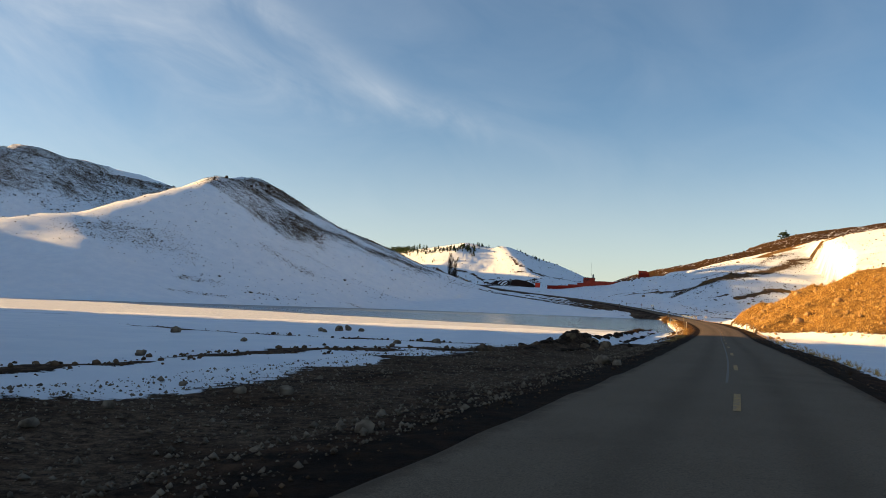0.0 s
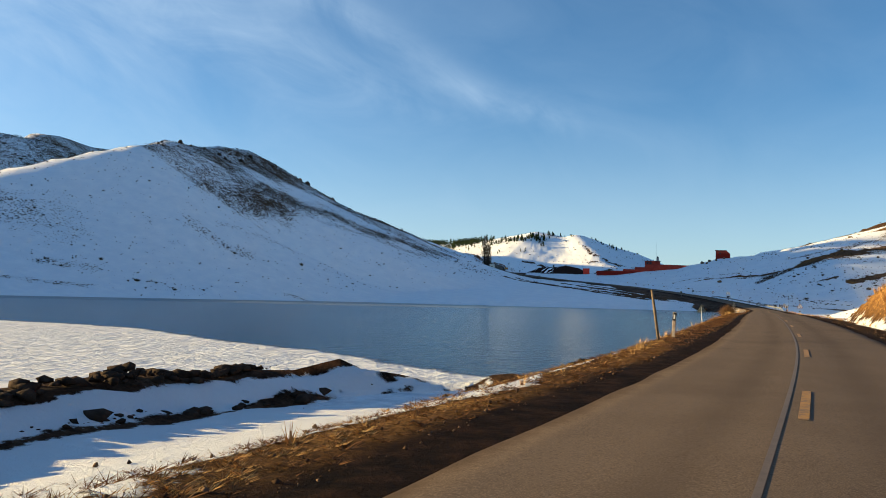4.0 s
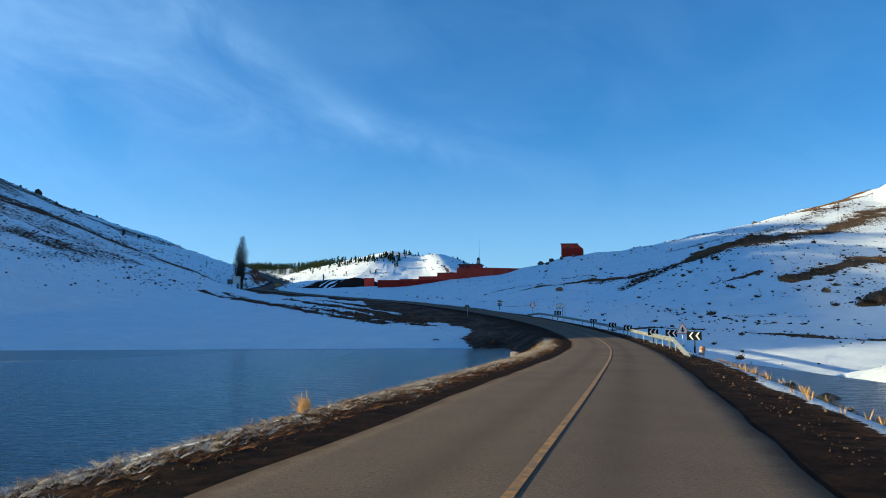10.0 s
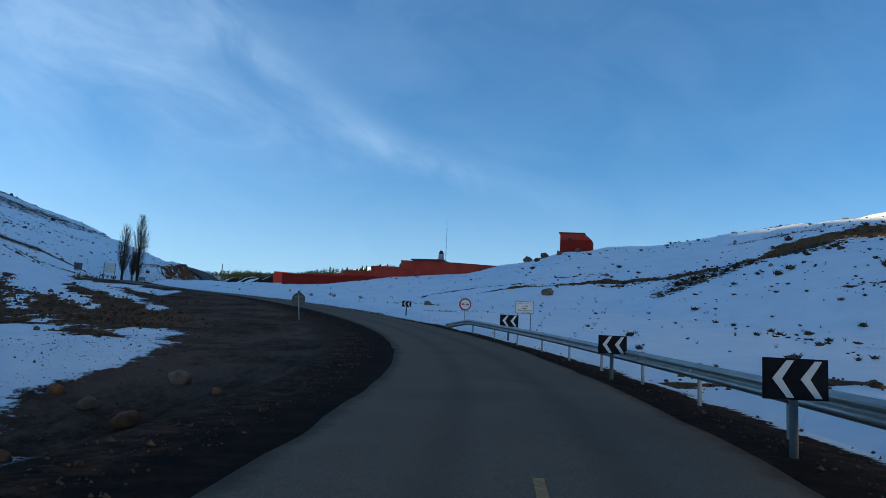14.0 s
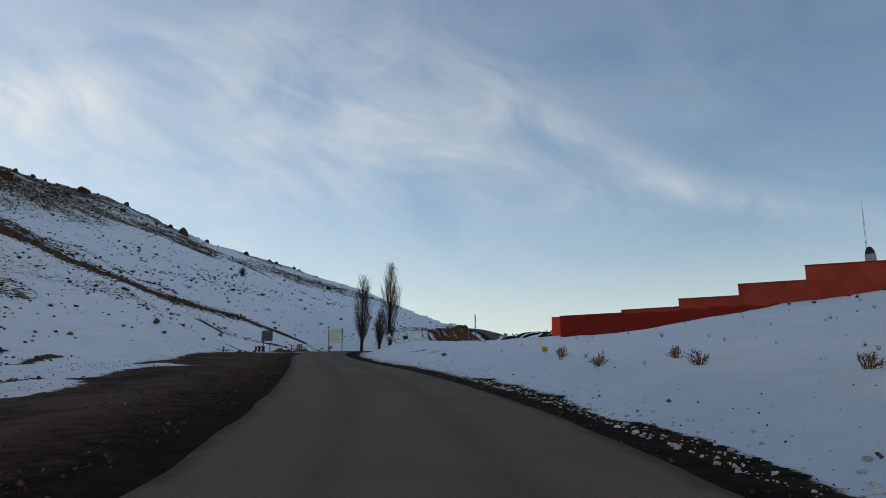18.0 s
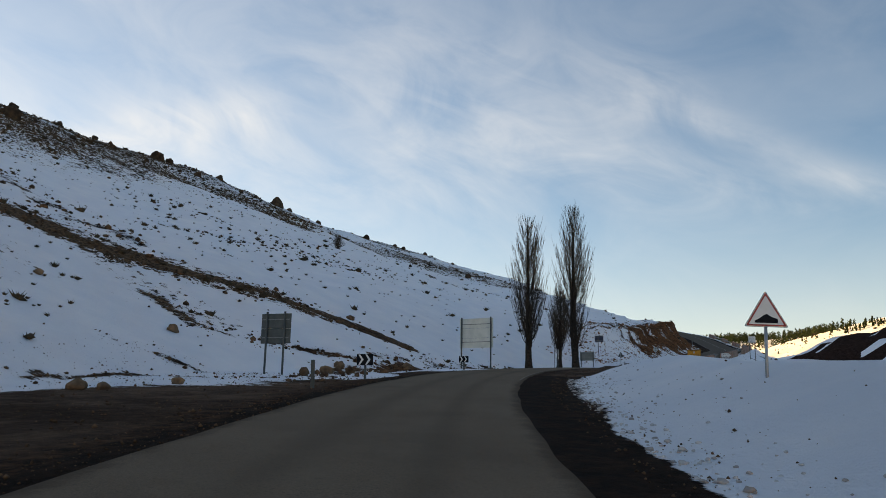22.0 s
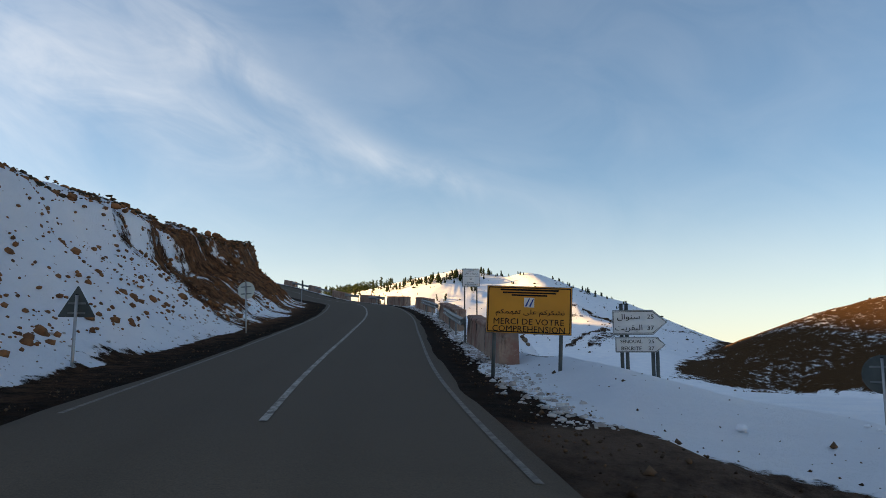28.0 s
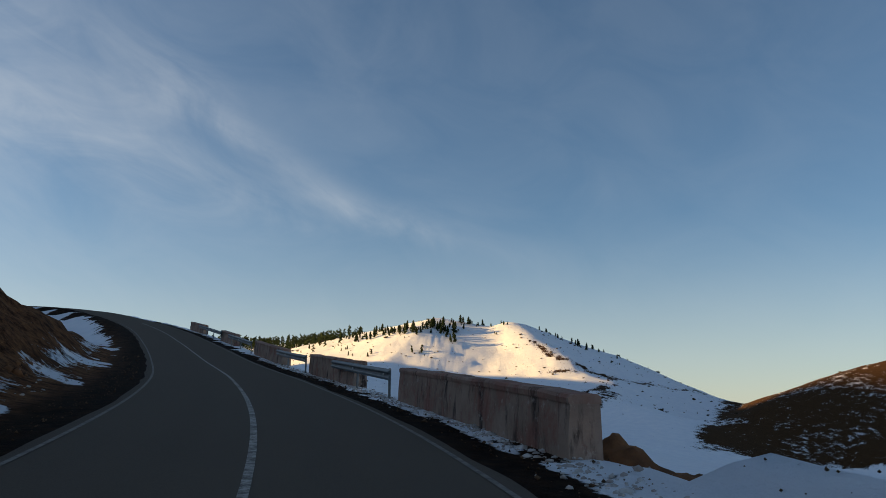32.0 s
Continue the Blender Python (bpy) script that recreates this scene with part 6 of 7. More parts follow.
# ---- road markings ----
def stripe(name, y0, y1, off, wide, material, label=""):
    n = max(2, int((y1 - y0) / 1.0))
    yy = np.linspace(y0, y1, n + 1)
    zz = np.interp(yy, rl[:, 1], rl[:, 2]) + 0.027 - 0.018 * abs(off)
    v, f = [], []
    for i, (a, z) in enumerate(zip(yy, zz)):
        for k in (-0.5, 0.5):
            px, py = along_road(np.array([a]), np.array([off + k * wide]))
            v.append((px[0], py[0], z))
        if i:
            f.append((2 * i - 2, 2 * i - 1, 2 * i + 1, 2 * i))
    return raw_part(name, np.array(v), np.array(f), material, road, label)


for k in range(17):
    stripe("centre_dash", 1.7 + 10.6 * k, 4.7 + 10.6 * k, 0.08, 0.12, YELLOW_PAINT, "faded yellow centre dash")
stripe("centre_line", 176, 304, 0.05, 0.10, YELLOW_PAINT, "faded yellow centre line")
stripe("centre_line", 476, 494, 0.05, 0.10, FAINT_YELLOW, "almost worn away yellow centre line")
for a, b, o_ in ((389.4, 389.55, -0.5), (390.4, 390.55, 0.3), (391.3, 391.45, -0.2)):
    stripe("old_mark", a, b, o_, 0.7, FAINT_WHITE, "worn white paint smudge")
stripe("centre_dash", 497.5, 501.5, 0.05, 0.12, FAINT_WHITE, "worn white centre dash")
stripe("tar_joint", 18, 176, -0.14, 0.06, TAR, "dark tar joint along the middle of the road")
stripe("centre_line", 506, 640, 0.05, 0.10, WHITE_PAINT, "white centre line")
stripe("edge_line", 447.5, 460, 1.88, 0.055, OLD_WHITE, "last trace of a white edge line")
stripe("edge_line", 503, 640, 2.55, 0.075, FAINT_WHITE, "worn white edge line")
stripe("edge_line", 507, 640, -2.55, 0.075, FAINT_WHITE, "worn white edge line")


# ---- the station behind its red wall ----
def prism(bm, foot, z0, z1):
    """An upright block over a foot outline; z0 and z1 are numbers or lists, one for each corner."""
    n = len(foot)
    z0 = [z0] * n if isinstance(z0, (int, float)) else z0
    z1 = [z1] * n if isinstance(z1, (int, float)) else z1
    a = [bm.verts.new((x, y, z)) for (x, y), z in zip(foot, z0)]
    b = [bm.verts.new((x, y, z)) for (x, y), z in zip(foot, z1)]
    bm.faces.new(a[::-1])
    bm.faces.new(b)
    for i in range(n):
        j = (i + 1) % n
        bm.faces.new((a[i], a[j], b[j], b[i]))
    bmesh.ops.recalc_face_normals(bm, faces=bm.faces)


red_wall = thing("boundary_wall", "long stepped red-ochre boundary wall on the snowy slope", "wall", pose(24.0, 436.3, 12.7))
corners = [(24.0, 436.3), (30.2, 435.6), (35.5, 435.2), (40.6, 435.2), (46.0, 435.6), (56.0, 436.5), (67.0, 437.0)]
tops = [(14.1, 14.05), (14.3, 14.3), (15.0, 15.0), (16.0, 16.05), (17.3, 17.35), (17.35, 17.0)]
for (a, b), (h0, h1) in zip(zip(corners[:-1], corners[1:]), tops):
    dx, dy = b[0] - a[0], b[1] - a[1]
    q = math.hypot(dx, dy)
    ox, oy = -dy / q * 0.15, dx / q * 0.15

    def foot_of(e, over=0.0):
        ex, ey = dx / q * over, dy / q * over
        return [(a[0] - ox * e - ex - 24.0, a[1] - oy * e - ey - 436.3), (b[0] - ox * e + ex - 24.0, b[1] - oy * e + ey - 436.3),
                (b[0] + ox * e + ex - 24.0, b[1] + oy * e + ey - 436.3), (a[0] + ox * e - ex - 24.0, a[1] + oy * e - ey - 436.3)]

    bm = bmesh.new()
    g0, g1 = lift(*a) - 1.6, lift(*b) - 1.6
    prism(bm, foot_of(1, -0.004), [g0 - 12.7, g1 - 12.7, g1 - 12.7, g0 - 12.7], [h0 - 12.7, h1 - 12.7, h1 - 12.7, h0 - 12.7])
    panel = part("wall_panel", bm, RED_WALL, red_wall)
    bm = bmesh.new()
    prism(bm, foot_of(1.35, 0.03), [h0 - 12.696, h1 - 12.696, h1 - 12.696, h0 - 12.696], [h0 - 12.62, h1 - 12.62, h1 - 12.62, h0 - 12.62])
    part("coping", bm, RED_DARK, panel)
stub = thing("gate_block", "bright orange-red painted square block beyond the wall's end", "wall", pose(19.3, 451.6, 12.9, 0, 0, 10))
bm = bmesh.new()
box(bm, (2.9, 0.5, 4.4), (0, 0, 0.70), bevel=0.02)
part("wall", bm, ORANGE_PAINT, stub)
bm = bmesh.new()
box(bm, (0.10, 0.10, 4.4), (1.56, 1.4, 0.66), bevel=0.01)
part("gate_post", bm, RED_DARK, stub)
bm = bmesh.new()
box(bm, (0.06, 1.1, 0.08), (1.56, 0.80, 2.78), bevel=0.01)
part("gate_rail", bm, RED_DARK, stub)

station = thing("station_building", "low flat-roofed station building behind the red wall", "building", pose(49.5, 456.5, 14.75, 0, 0, -10))
bm = bmesh.new()
box(bm, (6.4, 5.0, 5.2), (0, 0, 2.4), bevel=0.02)
part("wall", bm, RED_WALL, station)
bm = bmesh.new()
box(bm, (7.0, 5.6, 0.22), (0, 0, 5.12), bevel=0.02)
roof_ = part("roof", bm, SIGN_BACK, station)
bm = bmesh.new()
box(bm, (1.0, 0.8, 1.4), (2.3, 0, 5.9), bevel=0.03)
part("chimney", bm, HOUSE_PALE, roof_)
bm = bmesh.new()
slab(bm, [(2.3 + 0.45 * math.cos(a), 6.6 + 0.8 * math.sin(a)) for a in np.linspace(0, math.pi, 9)], -0.3, 0.3)
part("cowl", bm, DARK_OPENING, roof_)
for wx_ in (-2.0, -0.6):
    bm = bmesh.new()
    box(bm, (0.9, 0.06, 0.9), (wx_, -2.53, 4.1))
    part("window", bm, DARK_OPENING, station)
    bm = bmesh.new()
    box(bm, (0.5, 0.4, 0.35), (wx_ - 0.2, 0, 5.40), bevel=0.02)
    part("roof_box", bm, SIGN_BACK, roof_)
mast = thing("lattice_mast", "tall thin grey lattice radio mast", "mast", pose(51.9, 467.8, 15.5))
for a in range(3):
    c, s = 0.14 * math.cos(a * 2.094), 0.14 * math.sin(a * 2.094)
    bm = bmesh.new()
    rod(bm, (c, s, -1.0), (c * 0.4, s * 0.4, 13.3), 0.022, 0.016, 5)
    part("leg", bm, DULL_STEEL, mast)
paths = []
for i in range(26):
    a, b = (i % 3) * 2.094, ((i + 1) % 3) * 2.094
    k = 0.14 * (1 - 0.6 * i / 26)
    paths.append((((k * math.cos(a), k * math.sin(a), i * 0.5), (k * math.cos(b), k * math.sin(b), i * 0.5 + 0.5)), (0.012, 0.012)))
raw_part("lacing", *tubes(paths, 4), DULL_STEEL, mast)
bm = bmesh.new()
rod(bm, (0, 0, 13.2), (0, 0, 15.2), 0.018, 0.008, 5)
part("antenna", bm, DULL_STEEL, mast)

hz = lift(74.9, 439.1)
house = thing("small_red_house", "small red hut with a low pitched roof on a rocky knoll", "house", pose(77.7, 440.6, max(hz, 20.4) + 0.95, 0, 0, -12))
bm = bmesh.new()
prism(bm, [(-2.4, -1.8), (2.0, -1.8), (2.0, 1.8), (-2.4, 1.8)], -3.3, 2.7)
part("wall", bm, RED_WALL, house)
bm = bmesh.new()
prism(bm, [(2.004, -1.8), (3.4, -1.8), (3.4, 1.8), (2.004, 1.8)], -3.3, [2.7, 1.5, 1.5, 2.7])
part("lean_to", bm, RED_WALL, house)
bm = bmesh.new()
prism(bm, [(-2.6, -2.0), (2.1, -2.0), (2.1, 2.0), (-2.6, 2.0)], 2.704, [2.95, 2.85, 2.85, 2.95])
part("roof", bm, RED_DARK, house)
bm = bmesh.new()
box(bm, (0.7, 0.06, 0.6), (-0.6, -1.82, 1.6))
part("window", bm, DARK_OPENING, house)


# ---- trees ----
def poplar(x, y, h, wide, seed, girth, label, stems=1, sink=0.25):
    r = np.random.default_rng(seed)
    ob = thing("poplar_tree", label, "tree", pose(x, y, lift(x, y) - sink), "bare poplars by the road")
    stems_ = []
    for k in range(stems):
        ss = np.linspace(0, 1, 14)
        a = r.uniform(0, 6.28)
        lean = 0.0 if k == 0 else 0.55
        px = 0.10 * np.cumsum(r.normal(size=14)) * 0.3 + lean * math.cos(a) * np.minimum(ss * 4, 1)
        py = 0.10 * np.cumsum(r.normal(size=14)) * 0.3 + lean * math.sin(a) * np.minimum(ss * 4, 1)
        px, py = px - px[0], py - py[0]
        hh = h * (1 if k == 0 else 0.9)
        rad = girth * (1 if k == 0 else 0.6) * (1 - ss) ** 1.05 + 0.015
        rad[0] *= 1.25
        if k == 0:
            rad[1] *= 1.0
        stems_.append((np.stack([px, py, ss * hh], -1), rad))
    raw_part("trunk", *tubes(stems_, 10), BARK, ob, "", True)
    lumps = []
    for k in range(5):
        a, z = r.uniform(0, 6.28), r.uniform(1.9, 3.2)
        v, f = stone_shape(seed * 7 + k, 2, 0.2, 1.2)
        lumps.append((v * girth * 1.5 + (math.cos(a) * girth * 0.5, math.sin(a) * girth * 0.5, z), f))
    n, vs, fs = 0, [], []
    for v, f in lumps:
        vs.append(v)
        fs.append(f + n)
        n += len(v)
    raw_part("burr", np.concatenate(vs), np.concatenate(fs), BARK, ob, "swollen knotty trunk head", True)
    limbs, twigs = [], []

    def grow(base, a, out, up, rad, many, into):
        s = np.linspace(0, 1, 6)
        k = out * s ** 0.62
        wob = r.normal(size=(6, 2)) * 0.03 * out
        p = np.stack([base[0] + k * math.cos(a) + wob[:, 0] * s, base[1] + k * math.sin(a) + wob[:, 1] * s, base[2] + up * (0.35 * s + 0.65 * s ** 1.5)], -1)
        into.append((p, rad * (1 - 0.82 * s)))
        for _ in range(many):
            u = r.uniform(0.15, 1.0) * 5
            i = min(int(u), 4)
            b = p[i] + (p[i + 1] - p[i]) * (u - i)
            c = a + r.normal() * 1.1
            ln = r.uniform(0.35, 1.0) * min(1.5, 0.35 + 0.25 * up)
            o = ln * r.uniform(0.12, 0.45)
            q = np.array([b, b + (o * 0.6 * math.cos(c), o * 0.6 * math.sin(c), ln * 0.45), b + (o * math.cos(c), o * math.sin(c), ln)])
            twigs.append((q, (0.012, 0.009, 0.004)))

    main = stems_[0][0]
    for i in range(int(15 * h)):
        u = r.uniform(0.15, 0.97)
        z = u * h
        base = np.array([np.interp(z, main[:, 2], main[:, 0]), np.interp(z, main[:, 2], main[:, 1]), z])
        shape = min(1.0, 0.55 + 1.6 * u) * (1 - max(0.0, u - 0.45) / 0.62) ** 0.8
        out = wide / 2 * shape * r.uniform(0.45, 1.08)
        up = min(h * (1.01 - 0.22 * r.uniform(0, 1) ** 1.4) - z, (1.7 + 0.27 * h * (1 - u)) * r.uniform(0.7, 1.2))
        if up < 0.3:
            continue
        grow(base, r.uniform(0, 6.28), out, up, 0.012 + 0.020 * (1 - u) * min(girth, 0.3) / 0.25, int(r.integers(12, 18)), limbs)
    for i in range(60):
        z = r.uniform(2.3, 3.9)
        grow(np.array([main[2, 0] * 0.5, main[2, 1] * 0.5, z]), r.uniform(0, 6.28), r.uniform(0.4, 0.36 * wide), r.uniform(1.4, 3.6), 0.026, 7, limbs)
    raw_part("branch_crown", *tubes(limbs, 4), BARK, ob, "steep ascending bare limbs")
    raw_part("twig_crown", *tubes(twigs, 3), TWIG, ob, "dense crown of thin leafless twigs")
    return ob


poplar(-31.7, 486.1, 15.1, 4.0, 5, 0.33, "tall bare poplar with a narrow crown beside the road")
poplar(-35.9, 503.3, 19.5, 5.0, 8, 0.40, "tallest bare poplar with a wide narrow-topped crown", 2)
poplar(-33.4, 495.0, 8.8, 2.8, 13, 0.31, "small pollarded poplar with a pale trunk")


def dry_bush(x, y, wide, high, stems, seed, label, material):
    r = np.random.default_rng(seed)
    ob = thing("dry_bush", label, "bush", pose(x, y, lift(x, y) - 0.05))
    a_, b_ = [], []
    for i in range(stems):
        a, e = r.uniform(0, 6.28), r.uniform(0.12, 1.0) ** 0.8 * math.pi / 2
        ln = r.uniform(0.75, 1.05)
        tip = np.array((math.cos(a) * math.cos(e) * wide / 2, math.sin(a) * math.cos(e) * wide / 2, math.sin(e) * high)) * ln
        root = np.array((math.cos(a), math.sin(a), 0)) * r.uniform(0, 0.15 * wide)
        mid = root + (tip - root) * 0.5 + (0, 0, 0.10 * high) + r.normal(size=3) * 0.05
        a_.append(((root, mid, tip), (0.013, 0.009, 0.003)))
        for _ in range(9):
            u = r.uniform(0.3, 1.0)
            b = root + (tip - root) * u + (0, 0, 0.10 * high * (1 - abs(2 * u - 1)))
            d = r.normal(size=3) * 0.14 * wide * 0.6 + (tip - root) * 0.16
            d[2] = abs(d[2])
            b_.append(((b, b + d * 0.6, b + d), (0.006, 0.005, 0.002)))
    raw_part("stem_tangle", *tubes(a_, 3), material, ob)
    raw_part("twig_tangle", *tubes(b_, 3), material, ob, "fine dry side twigs")
    return ob


dry_bush(45.2, 218.9, 3.5, 1.7, 420, 31, "large round dry bush on the lake bank", BROWN_TWIG)
dry_bush(41.8, 209.3, 0.6, 0.75, 26, 32, "small straw-coloured dry shrub on the bank edge", STRAW)
dry_bush(-86.0, 513.0, 3.2, 2.4, 120, 33, "lone dark bush on the snowy hillside", SHRUB)
for k, (v, o_) in enumerate(((201.5, -5.9), (206.5, -5.6), (212.3, -5.8), (240.6, -5.9))):
    bx, by, _ = beside(v, o_)
    dry_bush(bx, by, 0.75, 0.8, 34, 40 + k, "straw-coloured dry weed on the lake bank", STRAW)
for k, (bx, by) in enumerate(((41.7, 386.8), (44.9, 384.6), (39.0, 391.5), (43.5, 389.0), (48.5, 381.5))):
    dry_bush(bx, by, 0.7, 0.4, 16, 60 + k, "sparse dry weed standing out of the snow", BUSH_TWIG)


def pine(label, h, seed):
    """A ragged conifer with drooping tiers of needles."""
    r = np.random.default_rng(seed)
    ob = thing("pine_tree", label, "tree", pose(0, 0, 0), "pines of the far hill")
    bm = bmesh.new()
    rod(bm, (0, 0, -1.5), (0, 0, h * 0.9), 0.16 * h / 8, 0.03, 6)
    part("trunk", bm, PINE_BARK, ob)
    v, f = [], []
    for i in range(46):
        u = 0.14 + 0.86 * (i / 46)
        a = i * 2.4 + r.uniform(-0.3, 0.3)
        ln = h * 0.30 * (1.08 - u) ** 0.45 * r.uniform(0.30, 1.35)
        z = u * h
        d = np.array((math.cos(a), math.sin(a)))
        s = np.array((-d[1], d[0])) * ln * 0.42
        k = len(v)
        v += [(0, 0, z + 0.07 * h), (*(d * ln * 0.55 + s), z - 0.02 * h), (*(d * ln), z - 0.06 * h), (*(d * ln * 0.55 - s), z - 0.02 * h), (*(d * ln * 0.4), z - 0.09 * h)]
        f += [(k, k + 1, k + 2), (k, k + 2, k + 3), (k + 4, k + 2, k + 1), (k + 4, k + 3, k + 2), (k, k + 4, k + 1), (k, k + 3, k + 4)]
    raw_part("crown", np.array(v), np.array(f), PINE, ob)
    return ob


def at_ridge(ridge, u):
    p = np.array([q[:2] for q in ridge], float)
    s = np.concatenate([[0], np.cumsum(np.hypot(*np.diff(p, axis=0).T))])
    return np.interp(u * s[-1], s, p[:, 0]), np.interp(u * s[-1], s, p[:, 1])


rp = np.random.default_rng(12)
kinds = [pine("dark green pine on the snowy far hill", 8.0, 3 + k) for k in range(4)]
crest = PINE_RIDGE[1:7]
# groves and lone trees: x, y, how many, how far apart, height in eighths of a tree
GROVES = [(-176, 1215, 22, 12, 1.25), (-149, 1172, 26, 11, 1.3), (-128, 1130, 26, 10, 1.35), (-107, 1106, 24, 9, 1.4), (-91, 1094, 20, 8, 1.4), (-80, 1090, 16, 6, 1.5), (-69, 1087, 16, 5, 1.6),
          (-59, 1098, 16, 5, 1.7), (-53, 1092, 12, 4, 1.6), (-48, 1104, 10, 5, 1.5), (-44, 1073, 3, 3, 1.5), (-46, 1080, 4, 3, 1.3), (-15, 1087, 2, 2, 1.1), (-67, 1055, 4, 4, 1.2), (-70, 1050, 3, 6, 0.9), (-102, 1055, 4, 5, 1.0),
          (-35, 1115, 8, 4, 1.3), (-24, 1113, 7, 4, 1.1), (-8, 1104, 3, 3, 0.9), (-120, 1085, 6, 16, 0.9), (-90, 1060, 5, 18, 0.7), (-40, 1090, 4, 10, 0.7), (-150, 1110, 8, 22, 0.9),
          (23, 1112, 4, 4, 0.9), (29, 1108, 5, 4, 1.1), (42, 1110, 4, 3, 1.3), (45, 1100, 4, 4, 1.1), (58, 1112, 4, 4, 0.9), (66, 1110, 2, 5, 0.7), (78, 1117, 3, 6, 0.8), (100, 1125, 3, 8, 0.6), (60, 1080, 3, 14, 0.6)]
spots = []
for gx0, gy0, many, apart, tall_ in GROVES:
    for k in range(many):
        spots.append((gx0 + rp.normal() * apart, gy0 + rp.normal() * apart * 0.7, 0.58 * tall_ * rp.uniform(0.55, 1.2)))
for k, (px, py, sc) in enumerate(spots):
    m = pose(px, py, lift(px, py) - 0.2, rp.uniform(-3, 3), rp.uniform(-3, 3), rp.uniform(0, 360)) @ Matrix.Diagonal((sc, sc, sc * rp.uniform(0.85, 1.15), 1))
    if k < 4:
        kinds[k].matrix_world = m
    else:
        copy_thing(kinds[k % 4], m)
# the lone juniper on the ridge
jx, jy = 352.0, 1003.0
lone = thing("juniper_tree", "lone dark spreading juniper on the ridge", "tree", pose(jx, jy, lift(jx, jy) - 0.3))
bm = bmesh.new()
rod(bm, (0, 0, -0.5), (0.4, 0, 3.4), 0.35, 0.15, 7)
part("trunk", bm, PINE_BARK, lone)
vs, fs, n = [], [], 0
rj = np.random.default_rng(77)
for k in range(60):
    v, f = clump_shape(300 + k % 5)
    e = rj.normal(size=3) * (3.4, 2.8, 1.7) + (0.6, 0, 5.0)
    vs.append(v * rj.uniform(2.0, 3.6) + e)
    fs.append(f + n)
    n += len(v)
raw_part("crown", np.concatenate(vs), np.concatenate(fs), PINE, lone)


# ---- stones, tufts and clods in the open ----
rs = np.random.default_rng(5)
STONES = [stone_shape(k, 1) for k in range(5)]
PEBBLES = [pebble_shape(90 + k) for k in range(9)]
FINE_STONES = [stone_shape(20 + k, 2, 0.22) for k in range(4)]
CLUMPS = [clump_shape(40 + k) for k in range(5)]
CLODS = [stone_shape(140 + k, 1, 0.55, 0.55) for k in range(7)]
TUFTS = [tuft_shape(60 + k, 14, 0.16, 0.55, 0.028) for k in range(5)]
LAID = [tuft_shape(80 + k, 11, 0.35, 1.5, 0.045) for k in range(5)]


def sprinkle(n, x0, x1, y0, y1, keep):
    x, y = rs.uniform(x0, x1, n), rs.uniform(y0, y1, n)
    d, _ = near_line(x, y, ROAD_LINE)
    k = keep(x, y, d) > rs.uniform(0, 1, n)
    return x[k], y[k], d[k]


def on_slope(x, y, d):
    z = ground_height(x, y)
    above = z - valley(x, y)
    tops_ = 0.75 * brush_at(x, y) ** 2
    patch = smooth(rough(x, y, 24, 131), 0.0, 1.1)
    return smooth(above, 0.8, 4) * smooth(np.abs(d), 7, 10) * (0.075 + 0.55 * patch ** 2 + 0.9 * tops_) * (z > LAKE + 0.4)


x, y, d = sprinkle(95000, -215, 62, 250, 640, on_slope)
scatter("hillside_shrubs", "dark low shrubs dotted over the snowy hillside", "shrubs", CLUMPS, x, y, 0.16 + rs.exponential(0.17, len(x)), SHRUB, 0.12, 2)
x, y, d = sprinkle(9000, -200, 50, 300, 640, on_slope)
scatter("hillside_stones", "brown stones dotted over the snowy hillside", "stones", STONES, x, y, np.minimum(0.10 + rs.exponential(0.15, len(x)), 1.2), DIRT_STONE, 0.15, 3)
x, y, d = sprinkle(34000, 66, 300, 225, 500, lambda x, y, d: on_slope(x, y, d) * 0.8 + 0.05 * (d > 7) + 0.35 * smooth(rough(x, y, 14, 141), 0.5, 1.2) * (d > 8))
scatter("slope_shrubs", "dark low shrubs and tussocks on the snowy slope", "shrubs", CLUMPS, x, y, 0.16 + rs.exponential(0.2, len(x)), SHRUB, 0.12, 4)
x, y, d = sprinkle(5000, 66, 300, 225, 480, on_slope)
scatter("slope_stones", "brown stones scattered on the snowy slope", "stones", STONES, x, y, np.minimum(0.15 + rs.exponential(0.22, len(x)), 1.3), ROCK, 0.15, 5)
x, y, d = sprinkle(5200, 82, 140, 330, 402, lambda x, y, d: 0.03 + 0.45 * smooth(rough(x, y, 7, 143), 0.35, 1.1))
scatter("slope_tussocks", "dark tussocks and stones standing out of the snowy slope", "shrubs", CLUMPS, x, y, 0.22 + rs.exponential(0.20, len(x)), SHRUB, 0.10, 34, 0.8)
x, y, d = sprinkle(9000, -350, -195, 390, 620, lambda x, y, d: 0.9 * brush_at(x, y))
scatter("ridge_shrubs", "dark brush along the far hill", "shrubs", CLUMPS, x, y, 0.35 + rs.exponential(0.35, len(x)), SHRUB, 0.12, 35)
# along the bare bands
bx, by, bs = [], [], []
for line, wide, bare, dry in BANDS:
    p = np.array(line, float)
    s = np.concatenate([[0], np.cumsum(np.hypot(*np.diff(p[:, :2], axis=0).T))])
    m = int(s[-1] * 9)
    q = rs.uniform(0, s[-1], m)
    w = np.interp(q, s, p[:, 2])
    bx.append(np.interp(q, s, p[:, 0]) + rs.normal(size=m) * w)
    by.append(np.interp(q, s, p[:, 1]) + rs.normal(size=m) * w)
    bs.append((0.05 + rs.exponential(0.10, m)) * np.clip(w, 0.4, 1.3))
bx, by, bs = np.concatenate(bx), np.concatenate(by), np.concatenate(bs)
clear_ = np.abs(near_line(bx, by, ROAD_LINE)[0]) > 5.5
